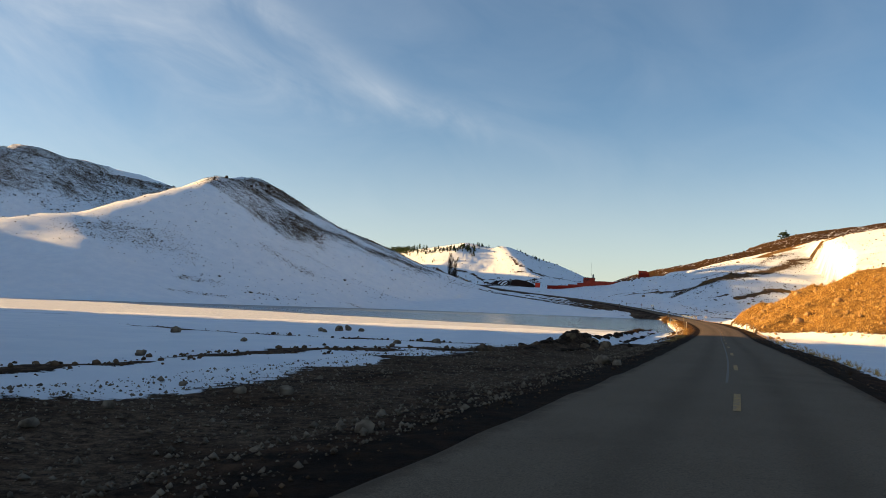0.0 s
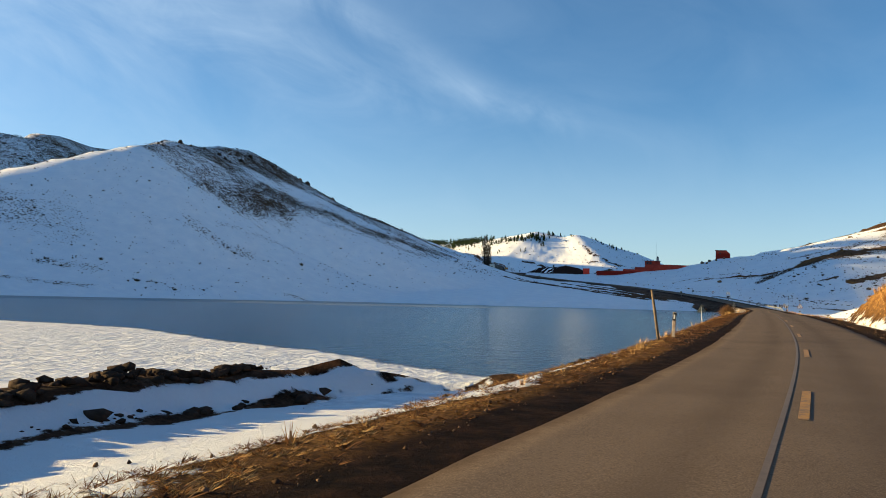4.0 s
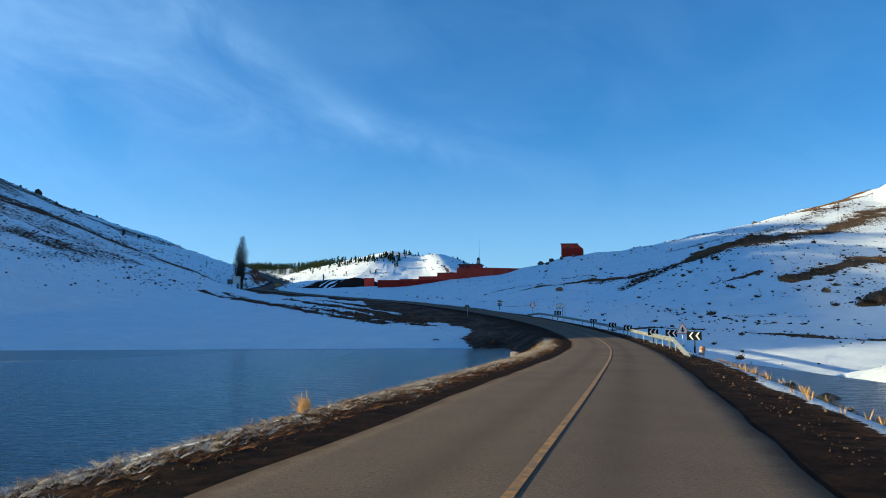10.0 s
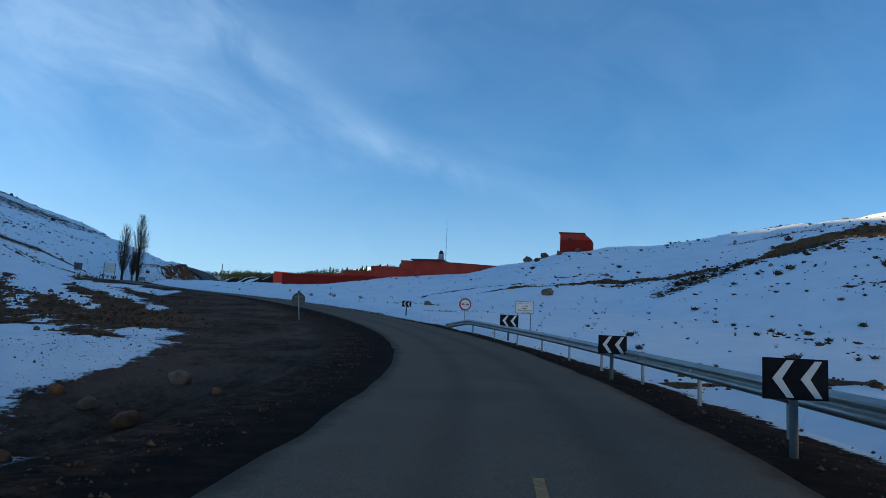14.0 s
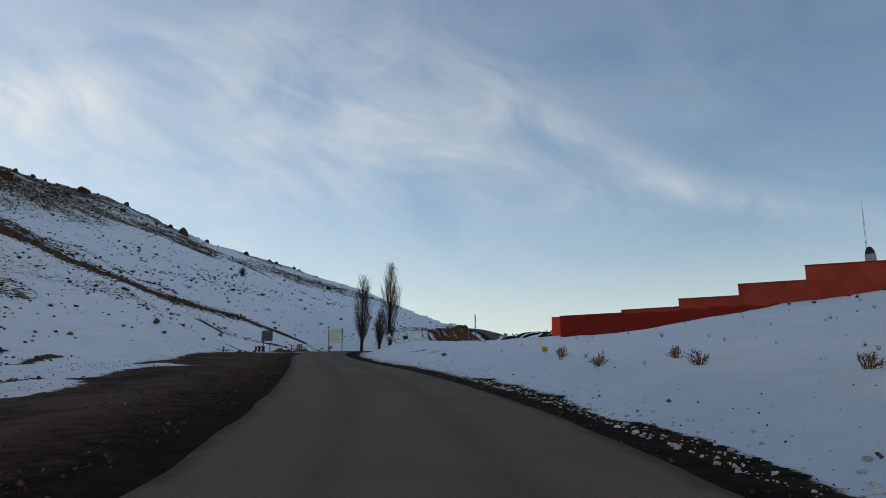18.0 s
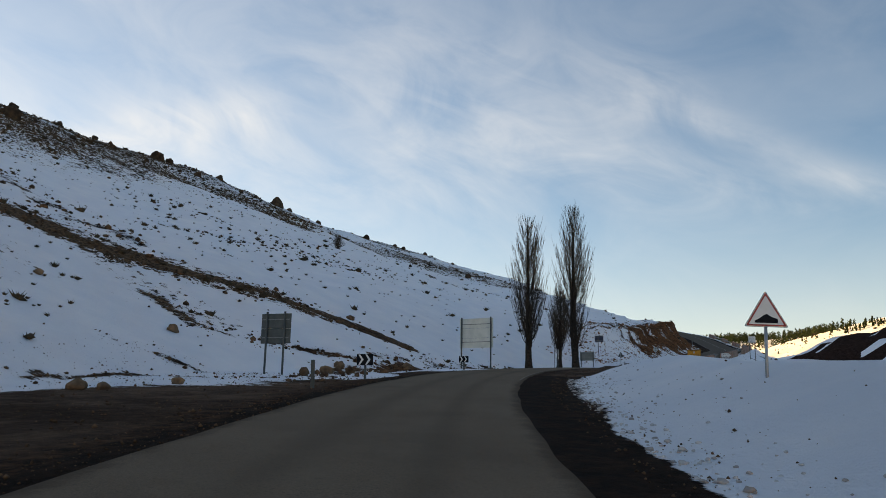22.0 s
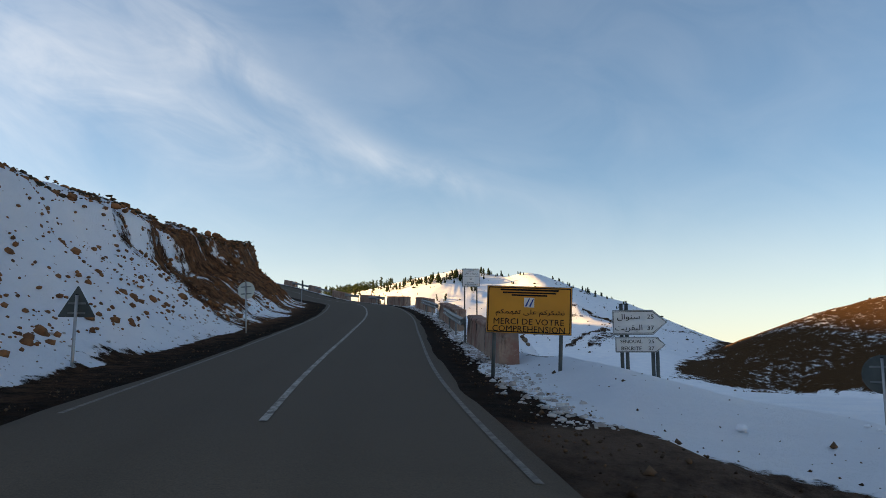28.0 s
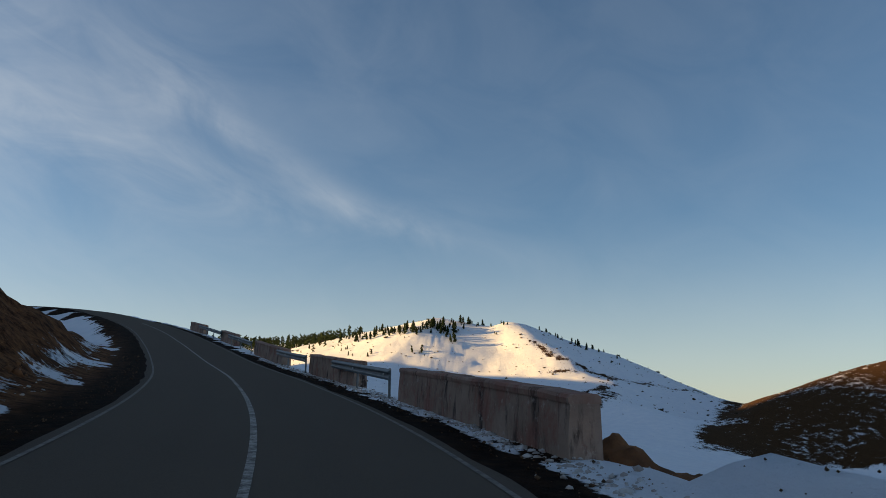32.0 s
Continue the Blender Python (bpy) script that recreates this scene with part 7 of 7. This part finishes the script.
scatter("band_stones", "stones and clods along the bare earth bands", "stones", STONES, bx[clear_], by[clear_], bs[clear_], DIRT_STONE, 0.12, 6)
# the golden bank
x, y, d = sprinkle(26000, 24, 130, 60, 150, lambda x, y, d: (d > 5.5) * smooth(ground_height(x, y), -0.9, 0.4) * 0.85)
scatter("golden_tussocks", "golden dry grass tussocks covering the sunlit bank", "grass", TUFTS, x, y, rs.uniform(0.3, 0.75, len(x)), STRAW, 0.0, 7, 0.8)
x, y, d = sprinkle(9000, 26, 110, 66, 160, lambda x, y, d: (d > 6) * smooth(ground_height(x, y), -0.7, 0.6) * (0.2 + 0.8 * smooth(rough(x, y, 9, 7), 0.2, 1.0)))
scatter("bank_stones", "tan stones half buried in the sunlit bank", "stones", STONES, x, y, 0.15 + rs.exponential(0.22, len(x)), TAN_ROCK, 0.12, 8)
# verge grass by the lake, and stray tufts elsewhere
n = 24000
yy = rs.uniform(56, 292, n)
oo = -3.65 - rs.uniform(0, 0.75, n) - smooth(yy, 108, 118) * rs.uniform(0.5, 1.9, n) - 0.3 * bumps(yy, yy * 0, 6, 3)
keep_ = rs.uniform(0, 1, n) < 0.45 + 0.5 * bumps(yy, oo * 3, 4, 17)
keep_ &= rs.uniform(0, 1, n) > 0.50 + 0.15 * smooth(yy, 112, 150) + 0.21 * smooth(yy, 190, 212)
x, y = along_road(yy[keep_], oo[keep_])
scatter("verge_grass", "dry straw-coloured grass on the lake verge", "grass", LAID, x, y, rs.uniform(0.06, 0.16, len(x)) * (1 + 0.4 * smooth(y, 108, 118)), STRAW, 0.02, 9, 0.45)
n = 9500
yy = rs.uniform(190, 300, n)
oo = -4.55 - rs.normal(size=n) * 0.36 - 0.25 * bumps(yy, yy * 0, 6, 3)
keep_ = rs.uniform(0, 1, n) < 0.6 + 0.5 * bumps(yy, oo * 2, 3, 19)
x, y = along_road(yy[keep_], oo[keep_])
scatter("frosted_grass", "low grass white with frost along the lake bank", "grass", LAID, x, y, rs.uniform(0.07, 0.19, len(x)), FROST, 0.02, 29, 0.5)
n = 15000
yy = rs.uniform(66, 300, n)
x, y = along_road(yy, -3.3 - rs.uniform(0, 1, n) ** 0.8 * 2.4)
scatter("verge_litter", "matted brown dead grass on the verge", "grass", LAID, x, y, rs.uniform(0.06, 0.20, n), BUSH_TWIG, 0.02, 25, 0.4)
n = 150
yy = np.sort(rs.uniform(70, 290, n))
x, y = along_road(yy, -3.9 - rs.uniform(0, 0.4, n) - smooth(yy, 108, 118) * rs.uniform(0.8, 2.0, n))
scatter("verge_weeds", "tall dry weeds along the lake verge", "weeds", TUFTS, x, y, rs.uniform(0.12, 0.28, n) * (1 + 0.7 * smooth(y, 108, 118)), STRAW, 0.0, 10)
n = 1500
yy = rs.uniform(2, 262, n)
x, y = along_road(yy, rs.uniform(4.3, 6.4, n))
scatter("verge_grass", "sparse dry grass on the verge", "grass", TUFTS, x, y, rs.uniform(0.10, 0.30, n), STRAW, 0.0, 11)
x, y, d = sprinkle(2600, 30, 90, 340, 452, lambda x, y, d: (np.abs(d) > 6.5) * 0.12)
scatter("snow_stalks", "thin dry stalks standing out of the snow", "weeds", TUFTS, x, y, rs.uniform(0.15, 0.4, len(x)), BUSH_TWIG, 0.0, 12)
# gravel of the verges
n = 30000
yy = rs.uniform(-6, 598, n)
x, y = along_road(yy, np.where(rs.uniform(0, 1, n) > 0.5, 1, -1) * (3.1 + rs.exponential(0.9, n)))
scatter("verge_gravel", "brown gravel and small stones on the verges", "gravel", PEBBLES, x, y, np.minimum(0.018 + rs.exponential(0.018, n), 0.13), DIRT_STONE, 0.15, 13)
x, y, d = sprinkle(16000, -30, 0, 0, 60, lambda x, y, d: (d < -3.6) * (d > -15 + 0.1 * y) * 0.8)
x2, y2 = along_road(rs.uniform(0, 50, 12000), -3.6 - rs.uniform(0, 1, 12000) ** 1.4 * 11)
scatter("field_gravel", "stones strewn over the dark bare ground", "gravel", PEBBLES, np.concatenate([x, x2]), np.concatenate([y, y2]), np.minimum(0.025 + rs.exponential(0.026, len(x) + 12000), 0.22), GREY_STONE, 0.15, 14)
x2, y2 = along_road(rs.uniform(296, 452, 16000), -3.4 - rs.uniform(0, 1, 16000) ** 1.2 * 13)
scatter("turnout_gravel", "gravel strewn over the brown turnout", "gravel", PEBBLES, x2, y2, np.minimum(0.02 + rs.exponential(0.02, 16000), 0.2), DIRT_STONE, 0.15, 15)
x2, y2 = along_road(rs.uniform(453, 506, 7000), 3.2 + rs.uniform(0, 1, 7000) * 24)
scatter("lay_by_gravel", "gravel strewn over the dark lay-by", "gravel", PEBBLES, x2, y2, np.minimum(0.02 + rs.exponential(0.018, 7000), 0.14), DIRT_STONE, 0.15, 16)
# clods of the ploughed berm
n = 12000
yy = np.where(rs.uniform(0, 1, n) < 0.12, rs.uniform(101.5, 105, n), rs.uniform(40, 103, n))
top_ = rs.uniform(0, 1, n) < 0.66
oo = np.interp(yy, BERM_Y, BERM_OFF) + np.where(top_, -0.1 + rs.normal(size=n) * 0.17, 1.15 - 0.15 * bumps(yy, yy * 0, 5.0, 54) + rs.normal(size=n) * 0.10)
keep_ = rs.uniform(0, 1, n) < np.where(top_, 0.45 + 0.55 * smooth(bumps(yy, yy * 0, 1.6, 31), -0.4, 0.4), 0.55 * smooth(bumps(yy, yy * 0, 4, 29), -0.7, 0.3))
x, y = along_road(yy[keep_], oo[keep_])
scatter("berm_clods", "dark earth clods along the ploughed snow berm", "clods", CLODS, x, y, 0.05 + rs.uniform(0, 1, len(x)) ** 5 * 0.34, DARK_ROCK, 0.10, 17)


def boulder(x, y, size, seed, material=ROCK, label="brown weathered boulder lying in the snow", squat=0.75):
    v, f = stone_shape(seed, 3, 0.22, squat)
    v = v * size
    ob = new("boulder", raw_mesh("boulder", v, f, material))
    ob.matrix_world = pose(x, y, lift(x, y) + 0.17 * size, 0, 0, seed * 47 % 360)
    return tagged(ob, label, "boulder")


for k, (bx_, by_, s_) in enumerate(((64.6, 250.4, 0.9), (64.0, 252.0, 0.6), (70.0, 394.6, 1.7), (56.6, 375.4, 0.85), (-26.6, 462.4, 0.75), (-14.6, 434.0, 0.6), (-19.6, 447.0, 0.7),
                                    (-22.0, 450.7, 0.7), (-17.6, 413.7, 0.6), (-22.9, 429.0, 0.7), (-30.3, 434.0, 0.7), (-26.0, 455.5, 0.7), (-24.2, 452.6, 0.6), (-29.5, 446.5, 0.7),
                                    (-33.5, 441.0, 0.6), (112.6, 345.6, 2.4), (117.6, 351.0, 2.0), (108.5, 352.0, 1.4), (70.5, 433.5, 1.2), (72.0, 436.0, 1.5), (74.5, 434.8, 1.4), (78.0, 436.0, 1.2),
                                    (69.0, 436.8, 1.8), (-15.9, 438.1, 0.45), (-14.2, 434.6, 0.4), (25.9, 407.6, 0.38), (-132.0, 470.0, 3.0), (-120.0, 452.0, 2.2))):
    boulder(bx_, by_, s_, 200 + k)
for k in range(12):
    boulder(84 + 1.05 * k, 388.2 + 0.6 * k + 1.4 * math.sin(k * 2.3), 0.45 + 0.35 * abs(math.sin(k * 1.7)), 480 + k, OUTCROP, "dark rock on the knoll below the red hut", 0.9)
for k in range(11):
    boulder(-25.9 + 0.17 * k, 548.4 - 0.45 * k + 0.3 * math.sin(k * 2.1), 0.26 + 0.16 * abs(math.sin(k * 1.9)), 500 + k, ROCK, "brown rock on the rim outside the parapet", 0.85)
SKYLINE = fine_line([(-156, 470), (-157, 486), (-161, 497), (-175, 527), (-186, 551), (-180, 572), (-167, 605), (-143, 617)], 7.0)
CREST = fine_line([(-133, 345), (-128, 380), (-126, 419), (-131, 462), (-140, 494), (-146, 518), (-135, 545), (-128, 575), (-118, 600), (-95, 610)], 6.5)
ro = np.random.default_rng(61)
for k, (bx_, by_) in enumerate([*CREST, *SKYLINE]):
    boulder(bx_ + ro.normal() * 4, by_ + ro.normal() * 3, 0.8 + ro.exponential(0.7), 540 + k, OUTCROP, "dark rock outcrop on the brushy hill crest", 1.0)
for k, (bx_, by_, s_) in enumerate(((-20, 46, 0.7), (-16, 67, 0.6), (-15.2, 65, 0.5), (-15, 70, 0.9), (-14.6, 72, 0.8), (-13, 70, 0.6), (-6, 44, 0.5), (-4, 47, 0.6), (-13, 27, 0.4), (-13, 38, 0.35),
                                    (-7.6, 18, 0.22), (-5.8, 17, 0.32), (-4.8, 17, 0.36), (-1.6, 9.2, 0.26), (-7.2, 11.4, 0.3), (-7, 13.4, 0.26), (-2.2, 14.4, 0.28), (3.2, 25.2, 0.5), (3.6, 24.5, 0.35),
                                    (3.4, 54.5, 0.8), (5.6, 54.0, 0.7), (6.4, 50.6, 0.5), (1.2, 50.4, 0.5), (8.6, 53.0, 0.5))):
    boulder(bx_, by_, s_, 400 + k, GREY_STONE if k < 19 else DARK_ROCK, "grey stone lying on the bare field" if k < 19 else "dark clod on the ploughed snow heap")
for k in range(9):
    v = 44.5 + k * 1.1
    bx_, by_, _ = beside(v, -7.0 - (k * 37 % 11) * 0.28)
    boulder(bx_, by_, 0.45 + 0.1 * (k * 5 % 4), 240 + k, ROCK, "rough stone at the start of the berm")
for k, v in enumerate((96.0, 97.2, 101.0, 104.5, 88.0, 109.0)):
    bx_, by_, _ = beside(v, 5.6 + (k * 13 % 5) * 0.3)
    boulder(bx_, by_, 0.4 + 0.1 * (k % 3), 260 + k, TAN_ROCK, "tan stone on the verge below the bank")
for k in range(26):
    v = 511 + k * 2.15
    bx_, by_, _ = beside(v, -8.5 - (k * 29 % 17) * 0.30)
    boulder(bx_, by_, 0.26 + 0.10 * (k * 7 % 5), 280 + k, RED_ROCK, "reddish rock sticking out of the cutting")
n = 6500
yy = rs.uniform(508, 578, n)
x, y = along_road(yy, -5.4 - rs.uniform(0, 1, n) ** 0.9 * 7.5)
scatter("cutting_stones", "red-brown stones and clods of the steep cutting", "stones", STONES, x, y, np.minimum(0.04 + rs.exponential(0.075, n), 0.5), RED_ROCK, 0.05, 26)
n = 1500
yy = rs.uniform(511, 578, n)
x, y = along_road(yy, -9.6 - rs.exponential(0.9, n) * 1.3)
scatter("cutting_heath", "dark heath and clods along the lip of the cutting", "shrubs", CLODS, x, y, np.minimum(0.06 + rs.exponential(0.08, n), 0.32), SHRUB, 0.3, 36, 0.7)
# stones of the bank where the lake ends
for k in range(22):
    bx_, by_ = 51.5 + (k * 17 % 23) * 0.24, 299.5 + k * 0.95
    boulder(bx_, by_, 0.35 + 0.12 * (k * 11 % 4), 320 + k, RED_ROCK if k % 3 else ROCK, "dark stone of the bank above the water")
pipe = thing("culvert", "dark culvert mouth with a bent flap in the snowy bank", "culvert", pose(47.8, 317.0, -1.25, 0, 0, 8))
bm = bmesh.new()
frame_of(bm, ringed(0.55, 20, 0, 0.35), ringed(0.46, 20, 0, 0.35), -1.2, 1.5)
part("pipe", bm, DULL_STEEL, pipe)
# a near-black disc stands in for the shade inside the pipe
bm = bmesh.new()
slab(bm, ringed(0.455, 20, 0, 0.35), 0.6, 0.64)
part("dark_inside", bm, DARK_OPENING, pipe)
bm = bmesh.new()
box(bm, (0.9, 0.04, 0.7), (0.35, -1.3, 0.15), (30, 0, 20), 0.01)
part("flap", bm, SIGN_BLACK, pipe)

# painted kerb blocks at the bend
bx_, by_, bt_ = 55.6, 274.6, heading(61, 274)
kerb = thing("painted_kerb", "broken red and white painted kerb on the lake side", "kerb", pose(bx_, by_, -1.0, 0, 0, bt_))
for k in range(2):
    bm = bmesh.new()
    box(bm, (0.34, 0.70, 0.62), (0.05 * math.sin(k * 2.1), (k - 0.5) * 0.72, 0.06 - 0.05 * (k % 2)), (0, 3 * math.sin(k), 0), 0.03)
    part("kerb_stone", bm, KERB_RED if k % 2 else KERB_WHITE, kerb)
stump = thing("painted_stump", "short red and white painted concrete stump", "marker post", stand(64.8, 265.5, 10, 4, 10))
bm = bmesh.new()
rod(bm, (0, 0, -0.3), (0, 0, 0.42), 0.15, 0.14, 12)
base_ = part("shaft", bm, KERB_WHITE, stump)
bm = bmesh.new()
rod(bm, (0, 0, 0.26), (0, 0, 0.46), 0.152, 0.13, 12)
part("red_cap", bm, KERB_RED, base_)


# ---- the lay-by ----
def heap():
    """A long soil heap with steep raked sides."""
    ob = thing("soil_heap", "large dark soil heap with streaks of snow", "soil heap", pose(-3.8, 494, 14.6))
    spine = np.array([(-8.5, -2.0, 0.3), (-3.0, 0.0, 3.4), (1.5, 0.6, 4.7), (7.0, -1.0, 4.4), (12.0, -2.6, 5.0), (18.0, -4.0, 4.2), (24.0, -5.0, 0.6)])
    u, v = np.meshgrid(np.arange(-20, 34, 0.45), np.arange(-16, 14, 0.45))
    dd, (zz,) = near_line(u, v, spine)
    k = 0.79 * zz + 0.35 - 0.66 * np.sqrt(dd * dd + 0.5)
    k = k + (0.22 * rough(u, v, 3.0, 7) + 0.10 * rough(u, v, 0.9, 8)) * smooth(k, -0.5, 1.0)
    k = np.maximum(k, -2.2)
    fall = smooth(rough(u * 0.6 - 0.7 * v + 0.5 * bumps(u, v, 4, 3), v * 0.16 + u * 0.10, 1.5, 16), 0.32, 0.56)
    faces = grid_faces(*u.shape)
    raw_part("soil", np.stack([u, v, k], -1).reshape(-1, 3), faces, HEAP, ob, "", True)
    # the streaks of snow lie on the soil in a thin sheet
    used, at = np.unique(faces[fall.ravel()[faces].max(1) > 0.15], return_inverse=True)
    raw_part("snow_cover", np.stack([u, v, k - 0.06 + 0.13 * fall], -1).reshape(-1, 3)[used], at.reshape(-1, 4), SNOW, ob, "streaks of clean snow", True)
    return ob


heap()
mound = thing("soil_mound", "small mound of reddish-brown soil beyond the parapet's end", "soil heap", pose(-33.2, 565.2, lift(-33.2, 565.2) + 0.02))
u, v = np.meshgrid(np.arange(-1.6, 1.61, 0.1), np.arange(-1.6, 1.61, 0.1))
k = 0.62 * np.exp(-((u / 0.55) ** 2 + (v / 0.65) ** 2)) * (1 + 0.25 * rough(u + 5, v, 0.5, 9)) + 0.05 * rough(u, v + 3, 0.25, 11) - 0.08
raw_part("soil", np.stack([u, v, k], -1).reshape(-1, 3), grid_faces(*u.shape), RED_ROCK, mound, "", True)
n = 3600
yy = rs.uniform(352, 451, n)
x, y = along_road(yy, 3.7 + 0.5 * smooth(yy, 380, 400) * (1 - smooth(yy, 412, 424)) + rs.exponential(0.55, n))
scatter("snow_lumps", "ploughed lumps of dirty snow on the verge", "snow", FINE_STONES, x, y, np.minimum(0.02 + rs.exponential(0.028, n), 0.14), OLD_SNOW, 0.2, 18, 0.7)
n = 650
t_ = rs.uniform(0, 1, n)
x = np.interp(t_, [0, 0.35, 0.7, 1], [-20.5, -17.6, -15.6, -3.0]) + rs.normal(size=n) * 0.7
y = np.interp(t_, [0, 0.35, 0.7, 1], [507.7, 499.0, 487.0, 484.5]) + rs.normal(size=n) * 0.8
scatter("snow_lumps", "shovelled snow lumps round the lay-by", "snow", FINE_STONES, x, y, np.minimum(0.04 + rs.exponential(0.06, n), 0.3), SNOW, 0.35, 19, 0.7)
n = 5000
yy = rs.uniform(506, 598, n)
x, y = along_road(yy, 3.95 + rs.normal(size=n) * 0.22)
scatter("snow_lumps", "dirty snow lumps at the foot of the parapets", "snow", STONES, x, y, np.minimum(0.03 + rs.exponential(0.035, n), 0.2), OLD_SNOW, 0.1, 20, 0.7)
n = 500
yy = rs.uniform(506, 590, n)
x, y = along_road(yy, -4.6 - np.abs(rs.normal(size=n)) * 0.8)
scatter("snow_lumps", "old snow lumps under the cutting", "snow", FINE_STONES, x, y, np.minimum(0.03 + rs.exponential(0.035, n), 0.2), OLD_SNOW, 0.1, 21, 0.7)

# ---- arrow signs by the poplars, seen from the side ----
for k, (sx_, sy_, left_) in enumerate(((-29.9, 488.0, True), (-30.3, 489.3, False))):
    guide = thing("direction_sign", "pair of white arrow boards on two posts under the poplars", "road sign", stand(sx_, sy_, 121 - 3 * k))
    for gx_ in (-0.28, 0.28):
        post_of(guide, gx_, 1.9, 0.025, DULL_STEEL)
    for z_, h_ in ((1.72, 0.55), (1.22, 0.38)):
        w_ = 1.15 - 0.15 * (z_ < 1.5)
        q_ = -1 if left_ else 1
        bm = bmesh.new()
        slab(bm, [(q_ * a, b) for a, b in ((-w_ / 2, z_ - h_ / 2), (w_ / 2 - 0.2, z_ - h_ / 2), (w_ / 2, z_), (w_ / 2 - 0.2, z_ + h_ / 2), (-w_ / 2, z_ + h_ / 2))], -0.02, 0.0)
        bd_ = part("arrow_board", bm, SIGN_WHITE, guide)
        bm = bmesh.new()
        box(bm, (0.5, 0.004, 0.07), (0, -0.0225, z_ + 0.08))
        part("writing_bar", bm, SIGN_BLACK, bd_)

# small marker posts along the turnout
for k, (v, o_) in enumerate(((420.8, -8.9), (429.2, -6.1), (443.6, -4.9))):
    mx_, my_, mt_ = beside(v, o_)
    mp_ = thing("marker_post", "short dark marker post in the snow", "marker post", stand(mx_, my_, mt_, 0, 3 - 2 * k))
    bm = bmesh.new()
    box(bm, (0.12, 0.08, 1.1), (0, 0, 0.4), bevel=0.01)
    part("post", bm, GREEN_POST, mp_)
tp = thing("utility_post", "plain grey post standing in the snow", "post", stand(3.2, 459.0, 20, 0, 2))
bm = bmesh.new()
rod(bm, (0, 0, -0.3), (0, 0, 2.6), 0.05, 0.05, 8)
part("shaft", bm, DULL_STEEL, tp)

# ---- the far wood ----
rf = np.random.default_rng(9)
n = 700
u = rf.uniform(0, 1, n)
x = -900 + 640 * u + rf.normal(size=n) * 30
y = 1700 - 380 * u - np.abs(rf.normal(size=n)) * 60
needles = next(c for c in kinds[0].children if c.name.startswith("crown")).data
v1 = np.array([w.co[:] for w in needles.vertices]).reshape(46, 5, 3)[::3]
f1 = np.array([p.vertices[:] for p in needles.polygons])[:6 * len(v1)]
v1 = (v1 * (1.25, 1.25, 1.0)).reshape(-1, 3)
scatter("far_pine_wood", "dark pine wood along the far ridge", "wood", [(v1 / 8, f1)], x, y, rf.uniform(6, 12, n), PINE, 0.0, 22)
n = 1300
u = rf.uniform(-0.1, 0.60, n)
px, py = at_ridge(crest, np.clip(u, 0, 1))
px, py = px + np.minimum(u, 0) * 700, py - np.minimum(u, 0) * 420
down_ = rf.exponential(22, n) - 8
keep_ = (rough(px, py - down_, 26, 91) > -0.1) & (px < -95)
x, y = (px - 0.45 * down_ + rf.normal(size=n) * 5)[keep_], (py - down_ + rf.normal(size=n) * 5)[keep_]
scatter("crest_pine_wood", "dense dark pine wood on the crest of the snowy hill", "wood", [(v1 / 8, f1)], x, y, rf.uniform(3.5, 9.5, len(x)), PINE, 0.0, 27)
n = 1800
x, y = rf.uniform(-260, 160, n), rf.uniform(930, 1290, n)
scatter("pine_hill_shrubs", "small dark shrubs on the snowy pine hill", "shrubs", CLUMPS, x, y, 0.4 + rf.exponential(0.5, n), SHRUB, 0.12, 24)
n = 260
x, y = rf.uniform(180, 420, n), rf.uniform(930, 1100, n)
scatter("far_bushes", "dark bushes dotted over the bare brown hill", "bushes", CLUMPS, x, y, rf.uniform(1.0, 2.8, n), SHRUB, 0.12, 23)
